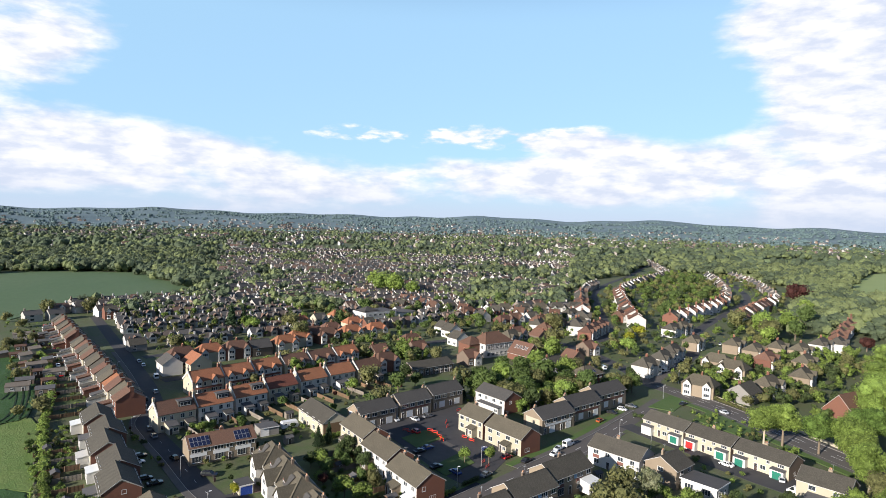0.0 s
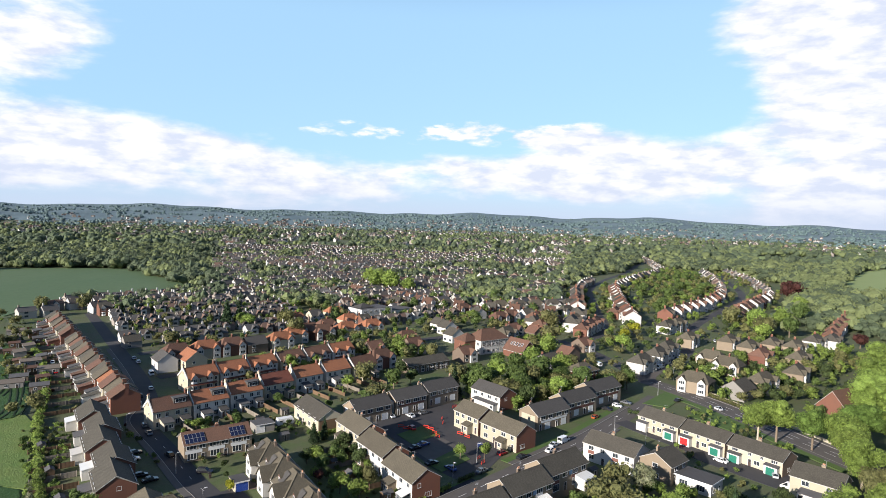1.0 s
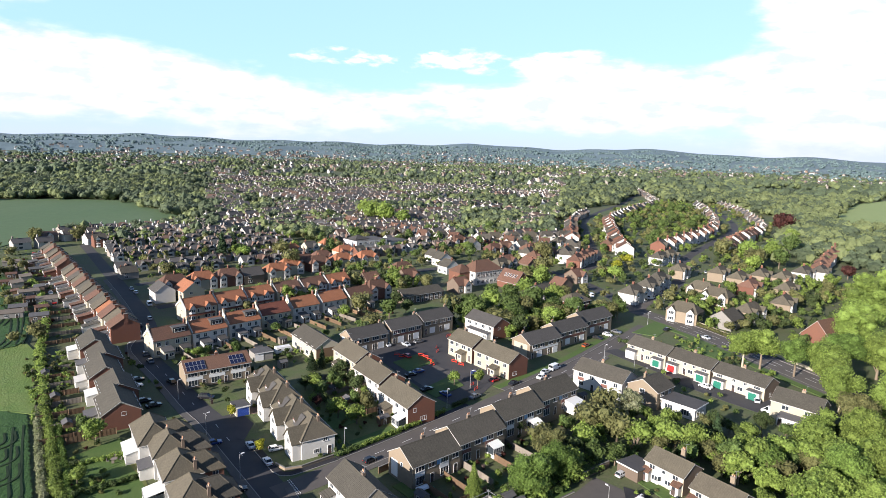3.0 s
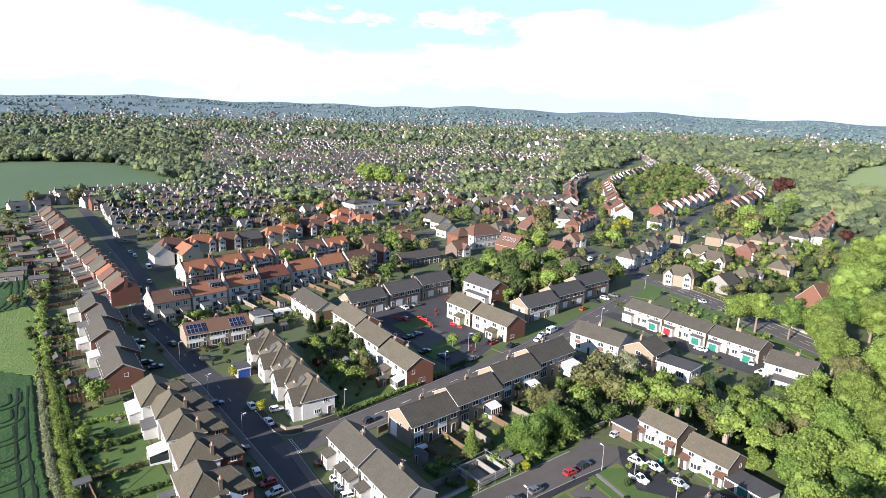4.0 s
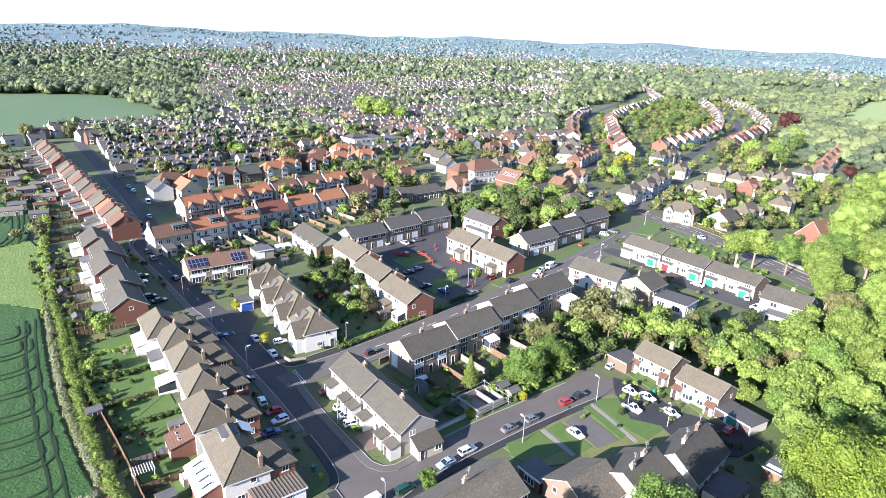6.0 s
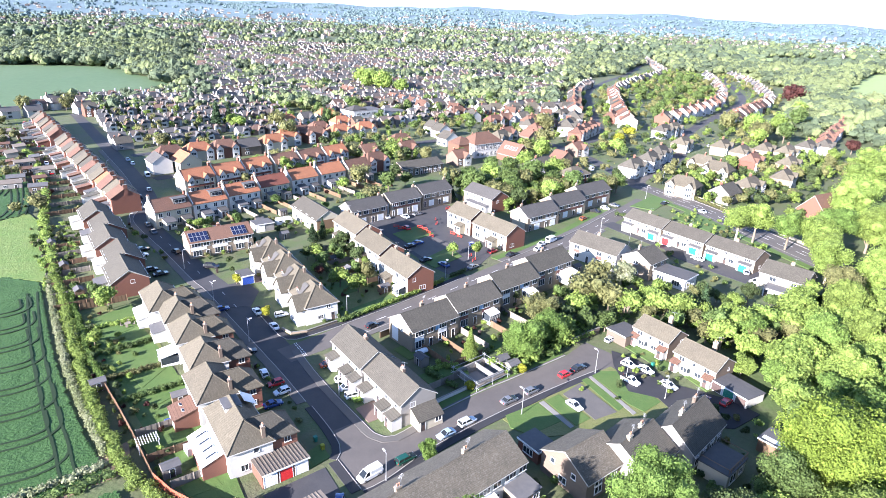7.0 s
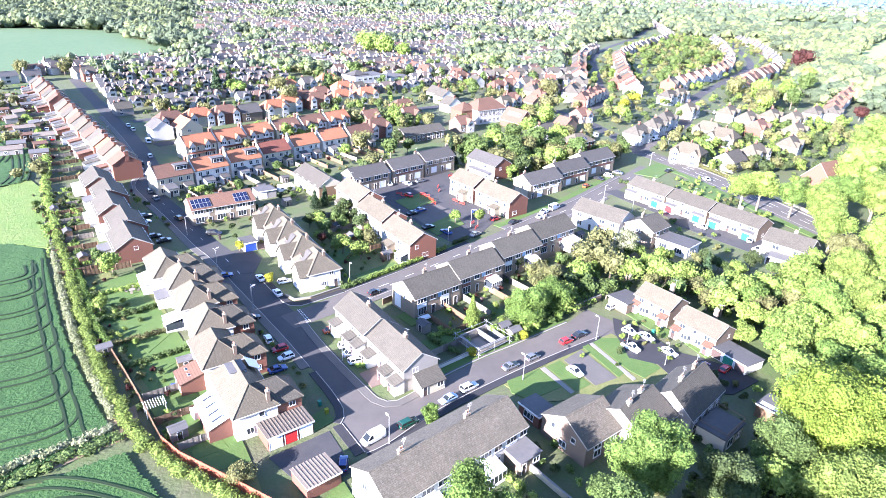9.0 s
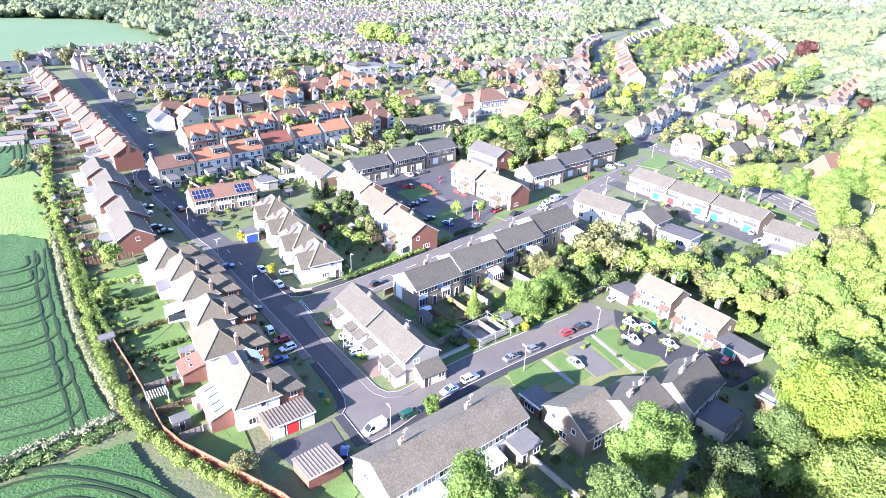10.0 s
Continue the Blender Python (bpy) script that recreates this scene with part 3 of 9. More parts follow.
MEADOW = [(389, 595), (394.8, 636.5), (466.4, 741.8), (619.3, 941.7), (742.0, 1045.3), (1050, 1060), (900, 800), (520, 590), (416.7, 570), (392.7, 576.2)]
structure("far_meadow", patch(MEADOW, -0.1, 0.35), "meadow", "bright sunlit meadow with a wooded edge", "field")
MEADOW_TWO = [(567.4, 1155.2), (627.6, 1329.3), (747.0, 1347.2), (820.4, 1326.3), (700, 1200), (623.6, 1122.5)]
structure("far_meadow_two", patch(MEADOW_TWO, -0.1, 0.35), "meadow", "pale parkland meadow between trees", "field")

# ---- roads ----
ROAD_Z = [0.03]


def road(name, points, width, mat="asphalt", label="dark grey asphalt street with worn patches"):
    line = curve_points(points, 2.5)
    ROADS.append((line, width / 2))
    g = Geo()
    ribbon(g, line, -width / 2, width / 2, -0.3, ROAD_Z[0])
    ROAD_Z[0] += 0.004
    return structure(name, g, mat, label, "road"), line


def footway(points, width=1.8, grass=0.0, mat="paving", side=1):
    """A raised pavement with a kerb on its road side (away from the road is to the left of the way it runs)."""
    line = curve_points(points, 1.5)
    g = Geo()
    ribbon(g, line, 0.14, 0.14 + width, -0.2, 0.12)
    ob = structure("pavement", g, mat, "dark asphalt footway beside the street" if mat == "tarmac_new" else "grey paved footway beside the street", "pavement")
    k = Geo()
    ribbon(k, line, 0.0, 0.136, -0.2, 0.135)
    part("kerb", k, "kerb", ob)
    if grass:
        v = Geo()
        ribbon(v, line, 0.15 + width, 0.15 + width + grass, -0.2, 0.14)
        structure("verge", v, "grass", "mown grass verge beside the pavement", "grass")


LEFT_STREET = [(-15.4, 87.7), (-21.6, 95.8), (-27.7, 104.0), (-32.9, 110.6), (-38.8, 118.0), (-46.5, 127.6), (-56.6, 140.4), (-63.4, 147.6), (-78.0, 165.2), (-92.7, 182.0), (-100.3, 192.4), (-104.0, 205.4), (-114.1, 223.0), (-132.8, 249.9), (-162, 288.7), (-197.7, 336.5), (-232, 382)]
CROSS_ROAD = [(-32.0, 109.5), (-25.4, 115.6), (-20.0, 121.4), (-8.6, 132.7), (5.8, 148), (23.6, 167), (42.2, 187.2), (62, 212.0), (80, 236)]
MAIN_ROAD = [(126, 140), (118.5, 171.4), (109.6, 197.6), (101, 225.4), (90, 249), (84, 262), (92, 278), (110.8, 299), (127.6, 328.3), (141.0, 365.4), (164.6, 410.6), (204.2, 470.1), (243.4, 528.2), (277.7, 589.8), (303.9, 662.9), (322.8, 725.9), (351.1, 811.3)]
SIDE_ROAD = [(84, 258), (78, 290), (66, 328), (40, 360), (10, 350), (-21, 328), (-60, 300)]
FAR_STREET = [(66, 328), (95.4, 377.9), (105.4, 439.7), (118.5, 517.6), (127.4, 569.9), (144.5, 630.3), (173.2, 700.7), (209.3, 773.4), (257.8, 882.8), (317.8, 1038.5)]
LOWER_NEAR = [(-15.6, 79.1), (-10.7, 72.4), (-7.4, 74.9), (0.6, 83.7), (13.2, 94.3), (25.0, 103.1), (33.4, 108.8)]
LOWER_FAR = [(-9.9, 85.6), (-7.2, 85.1), (-3.3, 88.6), (7.9, 98.6), (15.8, 104.6), (27.3, 113.6), (32.8, 119.9)]
road("left_street", LEFT_STREET, 5.9)
road("cross_road", CROSS_ROAD, 6.2, "asphalt_worn", "worn pinkish grey asphalt road in the sun")
structure("lower_road", patch(LOWER_NEAR + [(41.5, 106.5), (45.5, 98.0), (51.5, 95.0), (52.0, 98.5), (46.5, 103.5), (42.1, 108.2), (37.4, 115.4)] + LOWER_FAR[::-1] + [(-12.8, 89.4), (-18.2, 87.2), (-15.6, 82.5)], -0.3, 0.024), "asphalt_worn", "worn pinkish grey cul-de-sac road", "road")
ROADS.append((curve_points([((a[0] + b[0]) / 2, (a[1] + b[1]) / 2) for a, b in zip(LOWER_NEAR, LOWER_FAR)], 2.5), 4.0))
road("main_road", MAIN_ROAD[:8], 9.5, "asphalt_worn", "wide worn asphalt main road")
road("crescent_road", MAIN_ROAD[7:], 6.4, "asphalt", "grey asphalt road curving between terraces")
road("side_road", SIDE_ROAD, 7.0)
road("far_street", FAR_STREET, 5.6)
ROADS.append((curve_points([(12, 162), (9.5, 176), (5.5, 193), (-2, 206), (-14, 203), (-26, 193)], 2.5), 4.0))
road("close_road", [(58, 205), (66, 192), (74, 181), (84, 168), (92, 158)], 6.0)
road("terrace_lane", [(-100, 214), (-88, 224), (-70, 243), (-50, 265), (-28, 285)], 5.0)
for i, off in enumerate((0, 46, 92, 138)):
    p, q = (-118 - off * 0.60, 240 + off * 0.82), (-40 - off * 0.56, 316 + off * 0.80)
    road("estate_street_%d" % (i + 1), [p, ((p[0] + q[0]) / 2 - 2, (p[1] + q[1]) / 2 + 2), q], 6.0)

# pavements: away from the road is to the left of the way that each line runs
def kerb_line(points, side):
    """The edge of a carriageway, on one side."""
    line = curve_points(points, 3)
    return [(p.x + s.x * side, p.y + s.y * side) for p, s in zip(line, side_normals(line))]


footway(kerb_line([(-21.6, 95.8), (-27.7, 104.0), (-32.9, 110.6), (-38.8, 118.0), (-46.5, 127.6), (-56.6, 140.4), (-63.4, 147.6), (-78.0, 165.2), (-92.7, 182.0), (-100.3, 192.4), (-104.0, 205.4), (-114.1, 223.0), (-132.8, 249.9), (-162, 288.7)], 2.95), 1.7)
footway([(-15.6, 78.8), (-15.3, 80.4), (-15.8, 82.6), (-18.4, 87.0), (-22.6, 92.8)][::-1][::-1], 1.3, mat="tarmac_new")
footway([(-29.4, 112.4), (-27.9, 109.6), (-24.0, 103.6), (-18.9, 96.6), (-12.8, 88.8), (-10.4, 85.9), (-8.6, 85.0), (-6.9, 85.4), (-4.0, 88.2)][::-1], 1.5, side=1)
footway(kerb_line([(-20.0, 121.4), (-8.6, 132.7), (5.8, 148), (9.6, 152.2)], 3.1), 1.5, grass=0.8, mat="tarmac_new")
footway([(-44.8, 130.4), (-41.4, 125.8), (-35.2, 117.7), (-33.2, 116.2), (-31.0, 116.3), (-28.1, 118.4), (-22.4, 123.2)], 1.5, mat="tarmac_new")
footway(kerb_line([(20.0, 163.2), (42.2, 187.2), (58, 207), (68, 220)], 3.1), 1.6, grass=2.4)
footway(kerb_line([(52, 199.5), (42.2, 187.2), (23.6, 167), (5.8, 148), (-8.6, 132.7), (-20.0, 121.4), (-24.4, 116.8)], 3.1), 1.5)
footway([(-3.6, 88.6), (7.9, 98.8), (15.8, 104.8), (27.3, 113.8)], 0.3, grass=1.7)
footway([(33.0, 108.6), (25.0, 103.1), (13.2, 94.3), (0.6, 83.7), (-7.4, 74.9), (-10.6, 72.4)], 1.5, mat="tarmac_new")
footway([(-10.8, 72.6), (-15.4, 78.9)], 1.6, mat="tarmac_new")
footway(kerb_line([(118.5, 171.4), (109.6, 197.6), (101, 225.4), (92, 245)][::-1], 4.75), 1.8, grass=2.2)
footway(kerb_line([(118.5, 171.4), (109.6, 197.6), (101, 225.4), (96, 236)], 4.75), 1.8, grass=3.0)


def marking(name, pieces, label):
    """Painted lines on a road: (x, y, degrees, length, width)."""
    g = Geo()
    for x, y, yaw, length, width in pieces:
        c, s = math.cos(radians(yaw)), math.sin(radians(yaw))
        h = [(length / 2, width / 2), (-length / 2, width / 2), (-length / 2, -width / 2), (length / 2, -width / 2)]
        g.add([(x + c * a - s * b, y + s * a + c * b, 0.085) for a, b in h], [(0, 1, 2, 3)])
    return structure(name, g, "paint", label, "road marking")


def dashes(points, dash, gap, width, offset=0.0):
    line = curve_points(points, 0.5)
    out, d = [], 0.0
    for i in range(1, len(line)):
        d += (line[i] - line[i - 1]).length
        if d > dash + gap:
            d = 0.0
            v = line[i] - line[i - 1]
            n = Vector((-v.y, v.x, 0)).normalized() * offset
            out.append((line[i].x + n.x, line[i].y + n.y, math.degrees(math.atan2(v.y, v.x)), dash, width))
    return out


marking("give_way_marks", [(-31.0 + 0.46 * k + o * 0.35, 114.4 - 0.64 * k + o * 0.3, -54, 0.5, 0.16) for k in range(8) for o in (0, 1)], "white double give-way dashes on asphalt")
marking("centre_dashes", dashes(CROSS_ROAD[1:], 3.0, 5.0, 0.12) + dashes(LEFT_STREET[4:11], 2.0, 6.0, 0.1), "white dashed centre line")
marking("main_road_marks", dashes(MAIN_ROAD[:6], 4.0, 3.0, 0.15, 1.2) + dashes(MAIN_ROAD[:6], 4.0, 3.0, 0.15, -1.2), "white lane lines on the main road")

# paved yards, drives and lawns
def slab(name, poly, z, mat, label, category):
    return structure(name, patch(poly, -0.2, z), mat, label, category)


slab("garage_yard", [(-25.2, 70.6), (-17.2, 77.0), (-14.2, 72.4), (-12.2, 68.4), (-17.5, 64.0)], 0.07, "asphalt", "dark asphalt yard before lock-up garages", "yard")
slab("corner_drive", [(-11.8, 88.6), (-14.6, 92.4), (-11.5, 95.2), (-8.6, 90.8)], 0.145, "paving_pink", "pink paved corner drive", "drive")
slab("court_parking", [(-12, 176), (-4.5, 187), (3.5, 176.5), (-4.5, 165)], 0.06, "asphalt_worn", "worn asphalt parking court", "yard")
slab("court_apron", [(-31, 191), (-20, 205), (-8, 216), (0, 221), (9, 210), (13, 192), (16, 173), (10, 160), (3, 153.6), (-4, 161), (-12, 174), (-22, 189)], 0.042, "asphalt", "dark asphalt court between the terraces", "yard")
slab("upper_drive", [(-58.2, 140.5), (-51.4, 145.5), (-46.0, 139.5), (-45.5, 131.5), (-50, 130)], 0.065, "asphalt", "dark asphalt side turning", "yard")
slab("block_paving", [(-50, 144), (-53.5, 149.5), (-46, 154), (-43, 147)], 0.075, "paving_pink", "reddish block-paved forecourt", "drive")
slab("close_apron", [(72, 196), (84, 182), (95, 168), (99, 158), (90, 150), (80, 162), (70, 176)], 0.062, "asphalt", "dark asphalt close before garages", "yard")
slab("shop_yard", [(-50, 395), (-28, 400), (-24, 380), (-46, 372)], 0.07, "asphalt_worn", "pale service yard", "yard")

slab("garden_grass", [(-80, 129), (-64, 119), (-52, 103), (-36, 79), (-28, 70.5), (-24, 63.5), (-38, 70.2), (-49, 82), (-62, 97.4), (-82, 121)], 0.10, "grass_dry", "rough grass and beds of the back gardens", "grass")
slab("garden_grass", [(-44, 163), (-28, 178), (-4, 147), (-21, 130.5), (-27, 137)], 0.10, "grass_dry", "rough grass of the shared back gardens", "grass")
slab("garden_grass", [(16.5, 86), (12, 91), (20, 97.4), (28, 104), (36, 110), (46, 98), (38, 90), (27, 88)], 0.10, "grass_dry", "rough front garden grass", "grass")


def lawn(poly):
    return slab("lawn", poly, 0.155, "grass", "mown green garden lawn", "lawn")


slab("lawn", [(-77.5, 116), (-72, 125), (-64, 117), (-52, 103), (-41, 88), (-35, 79), (-39, 73.5), (-48, 83), (-62, 99)], 0.128, "grass", "run of back garden lawns behind the houses", "lawn")
lawn([(12.6, 92.0), (19.0, 96.2), (22.6, 91.0), (16.5, 86.8), (13.2, 88.6)])
lawn([(31.4, 106.2), (33.6, 108.0), (37.0, 108.2), (42.7, 98.0), (38.6, 94.6), (36.2, 97.0)])
lawn([(28.9, 104.4), (30.2, 105.4), (35.4, 96.2), (33.8, 94.6)])
lawn([(20.6, 97.0), (23.4, 99.2), (28.0, 92.0), (25.0, 89.8)])
slab("garden_drive", [(24.3, 99.4), (28.4, 103.3), (33.4, 94.3), (28.8, 91.7)], 0.15, "paving", "grey paved front drive", "drive")
slab("garden_path", [(19.3, 96.3), (20.2, 96.9), (24.6, 89.6), (23.8, 89.0)], 0.16, "concrete", "pale concrete garden path", "path")
slab("garden_path", [(30.5, 105.6), (31.2, 106.1), (37.0, 94.2), (36.2, 93.6)], 0.16, "concrete", "pale concrete garden path", "path")
slab("close_yard", [(37.8, 116.4), (41.8, 113.8), (44.3, 110.0), (47.6, 104.0), (51.9, 102.0), (57.2, 99.0), (60.3, 95.1), (53.6, 90.6), (45.3, 91.4), (42.6, 99.2), (37.4, 101.1), (36.8, 110.4)], 0.165, "tarmac_new", "dark asphalt yard before the houses", "yard")
lawn([(-16.2, 185.4), (-8.6, 194.0), (-2.8, 187.0), (-10.8, 177.6)])
lawn([(-6.0, 164.2), (2.5, 176.0), (6.0, 168.0), (-1.8, 158.6)])
lawn([(-42.2, 77.0), (-36.2, 82.2), (-34.4, 79.4), (-39.8, 73.8)])
lawn([(-36.8, 71.4), (-31.4, 75.8), (-27.6, 69.8), (-32.6, 67.0)])
lawn([(-22.0, 78.6), (-19.0, 82.6), (-16.8, 79.4), (-20.0, 76.0)])
lawn([(-22.2, 109.6), (-19.6, 112.2), (-17.6, 109.0), (-20.0, 106.2)])
lawn([(-9.6, 113.6), (-5.0, 118.2), (-1.6, 113.6), (-6.0, 109.6)])
lawn([(-3.8, 103.8), (2.6, 109.4), (5.4, 104.8), (-0.6, 100.0)])
lawn([(6.0, 116.0), (12.0, 121.0), (14.4, 117.0), (8.8, 111.4)])
lawn([(-33.0, 140.6), (-25.6, 147.6), (-21.2, 142.0), (-28.2, 135.6)])
lawn([(-39.0, 166.0), (-31.4, 172.0), (-27.4, 165.0), (-34.6, 159.2)])
lawn([(72, 226.5), (86, 243.0), (90.5, 236.0), (80, 222)])
lawn([(84, 214), (92, 222), (101, 205), (93, 198)])
lawn([(41.0, 118.8), (44.0, 120.6), (49.6, 111.0), (46.8, 109.0)])
lawn([(50.4, 107.4), (52.4, 109.0), (55.2, 103.4), (53.0, 102.0)])
lawn([(-17.0, 60.0), (-13.2, 66.6), (-10.6, 62.6), (-13.0, 57.0)])
lawn([(-21.5, 131.6), (-12.8, 140.4), (-9.8, 136.8), (-18.6, 128.6)])

BACK_LAWNS = [[(-78.8, 121.2), (-73.7, 129.8), (-66.3, 120.8), (-70.8, 113.4)],
              [(-62.9, 103.3), (-57.4, 110.0), (-53.4, 105.5), (-55.2, 96.2)],
              [(-56.4, 94.5), (-50.0, 101.0), (-47.0, 96.8), (-50.5, 90.4)],
              [(-48.1, 80.8), (-42.5, 86.0), (-40.6, 83.4), (-45.6, 78.1)],
              [(-37.8, 71.5), (-34.7, 75.2), (-31.8, 72.3), (-35.8, 69.5)]]
for poly in BACK_LAWNS:
    slab("lawn", poly, 0.19, "grass", "sunlit mown lawn of a back garden", "lawn")

# ---- parts of houses ----
SHARED = {}


def shared(key, build):
    if key not in SHARED:
        SHARED[key] = build()
    return SHARED[key]


def window_mesh(w, h, bars):
    """A white frame with mullions round recessed dark panes; it faces -y from the wall's face."""
    def build():
        g = Geo()
        t, d = 0.07, 0.07
        g.box(-w / 2, w / 2, -d, 0.02, h / 2 - t, h / 2).box(-w / 2 - 0.05, w / 2 + 0.05, -d - 0.06, 0.02, -h / 2 - 0.02, -h / 2 + t)
        g.box(-w / 2, -w / 2 + t, -d, 0.02, -h / 2 + t, h / 2 - t).box(w / 2 - t, w / 2, -d, 0.02, -h / 2 + t, h / 2 - t)
        for i in range(1, bars):
            x = -w / 2 + w * i / bars
            g.box(x - t / 2, x + t / 2, -d + 0.01, 0.02, -h / 2 + t, h / 2 - t)
        g.box(-w / 2 + t, w / 2 - t, -0.03, 0.01, -h / 2 + t, h / 2 - t, 1)
        return g.mesh("window", ["white", "glass"])
    return shared(("window", round(w, 2), round(h, 2), bars), build)


def window_frame(w, h, bars):
    """The frame and mullions alone, as one joined bar work; sill and pane are parts of their own."""
    def build():
        g = Geo()
        t, d = 0.07, 0.07
        xs = [-w / 2] + [-w / 2 + w * i / bars for i in range(1, bars)] + [w / 2 - t]
        z0, z1 = -h / 2 + t, h / 2 - t
        n = len(xs)
        verts, faces = [], []
        for y in (-d, 0.02):
            verts += [(-w / 2, y, h / 2), (w / 2, y, h / 2)]
            for x in xs:
                verts += [(x, y, z0), (x + t, y, z0), (x + t, y, z1), (x, y, z1)]
        k = 2 + 4 * n
        head = [0, 1] + [i for b in reversed(range(n)) for i in (2 + 4 * b + 2, 2 + 4 * b + 3)]
        faces += [tuple(head), tuple(i + k for i in reversed(head))]
        ring = list(zip(head, head[1:] + head[:1]))
        for b in range(n):
            o = 2 + 4 * b
            faces += [(o, o + 1, o + 2, o + 3), (o + k + 3, o + k + 2, o + k + 1, o + k), (o, o + k, o + k + 1, o + 1), (o + 1, o + k + 1, o + k + 2, o + 2), (o + 3, o + k + 3, o + k, o)]
        faces += [(a, b, b + k, a + k) for a, b in ring if not (a - 2) % 4 == 2 or a < 2]
        g.add(verts, faces)
        return g.mesh("window", ["white"])
    return shared(("window_frame", round(w, 2), round(h, 2), bars), build)


def door_mesh(w, h, mat):
    def build():
        g = Geo()
        g.box(-w / 2 - 0.08, -w / 2, -0.08, 0.02, -h / 2, h / 2 + 0.08, 1).box(w / 2, w / 2 + 0.08, -0.08, 0.02, -h / 2, h / 2 + 0.08, 1)
        g.box(-w / 2, w / 2, -0.08, 0.02, h / 2, h / 2 + 0.08, 1).box(-w / 2, w / 2, -0.05, 0.01, -h / 2, h / 2)
        g.box(-w * 0.3, w * 0.3, -0.056, -0.045, h * 0.12, h * 0.38, 2)
        return g.mesh("door", [mat, "white", "glass"])
    return shared(("door", w, h, mat), build)


def garage_mesh(w, h, mat):
    def build():
        g = Geo()
        g.box(-w / 2 - 0.1, -w / 2, -0.07, 0.02, -h / 2, h / 2 + 0.1, 1).box(w / 2, w / 2 + 0.1, -0.07, 0.02, -h / 2, h / 2 + 0.1, 1)
        g.box(-w / 2, w / 2, -0.07, 0.02, h / 2, h / 2 + 0.1, 1)
        prof = [(0.01, -h / 2)]
        for i in range(8):
            z = -h / 2 + h * i / 8
            prof += [(-0.025, z), (-0.05, z + 0.02), (-0.05, z + h / 8 - 0.02)]
        g.prism(prof + [(-0.025, h / 2), (0.01, h / 2)], -w / 2, w / 2, "x")
        return g.mesh("garage_door", [mat, "white"])
    return shared(("garage", w, h, mat), build)


def side(L, D, which, u, z, out=0.0):
    """The pose of a thing on one side of a house of length L and depth D."""
    if which == "front":
        return pose(u, -D / 2 - out, z)
    if which == "back":
        return pose(-u, D / 2 + out, z, 0, 0, 180)
    if which == "right":
        return pose(L / 2 + out, u, z, 0, 0, 90)
    return pose(-L / 2 - out, -u, z, 0, 0, -90)


def openings(root, L, D, which, spec, out=0.0):
    """spec: (kind, u, z, w, h, extra). Kinds: w window, d door, g garage door, p panel, b bay window."""
    for kind, u, z, w, h, extra in spec:
        m = side(L, D, which, u, z, out)
        if kind == "w" and math.hypot(root.location.x, root.location.y) < 110:
            win = part("window", window_frame(w, h, extra), None, root, at=m)
            part("sill", shared(("sill", round(w, 2), round(h, 2)), lambda: Geo().box(-w / 2 - 0.05, w / 2 + 0.05, -0.13, 0.02, -h / 2 - 0.02, -h / 2 + 0.07).mesh("sill", ["white"])), None, win)
            part("pane", shared(("pane", round(w, 2), round(h, 2)), lambda: Geo().box(-w / 2 + 0.07, w / 2 - 0.07, -0.03, 0.01, -h / 2 + 0.07, h / 2 - 0.07).mesh("pane", ["glass"])), None, win)
        elif kind == "w":
            part("window", window_mesh(w, h, extra), None, root, at=m)
        elif kind == "d":
            part("door", door_mesh(w, h, extra), None, root, at=m)
        elif kind == "g":
            part("garage_door", garage_mesh(w, h, extra), None, root, at=m)
        elif kind == "p":
            me = shared(("panel", w, h, extra), lambda: Geo().box(-w / 2, w / 2, -0.04, 0.02, -h / 2, h / 2).mesh("panel", [extra]))
            part("panel", me, None, root, at=m)
        elif kind == "b":
            def build():
                g = Geo()
                d = 0.7
                out_line = [(-w / 2, 0.02), (-w / 2 + 0.45, -d), (w / 2 - 0.45, -d), (w / 2, 0.02)]
                g.prism(out_line, -h / 2, -h / 2 + h * 0.36, "z", 0)
                g.prism(out_line, h / 2 - h * 0.12, h / 2, "z", 0)
                inner = [(a * 0.97, b * 0.93 + 0.01) for a, b in out_line]
                g.prism(inner, -h / 2 + h * 0.36, h / 2 - h * 0.12, "z", 1)
                for a, b in out_line[1:3] + [(0, -d)]:
                    g.box(a - 0.06, a + 0.06, b - 0.03, b + 0.1, -h / 2 + h * 0.36, h / 2 - h * 0.12, 0)
                return g.mesh("bay_window", [extra, "glass"])
            part("bay_window", shared(("bay", w, h, extra), build), None, root, at=m)


def gable_roof(L, D, eave, ridge, over=0.35, verge=0.2, thick=0.16, offset=0.0):
    """Two slopes with thickness, overhanging the walls."""
    half = D / 2
    s = (ridge - eave) / half
    low = eave - over * s
    prof = [(-half - over, low), (0, ridge), (half + over, low), (half + over, low + thick), (0, ridge + thick * 1.1), (-half - over, low + thick)]
    g = Geo()
    g.prism(prof, -L / 2 - verge, L / 2 + verge, "x")
    n = max(2, int(L / 0.45))
    g.prism([(-0.16, ridge + thick * 0.75), (0, ridge + thick * 1.1 + 0.09), (0.16, ridge + thick * 0.75)], -L / 2 - verge, L / 2 + verge, "x")
    return g


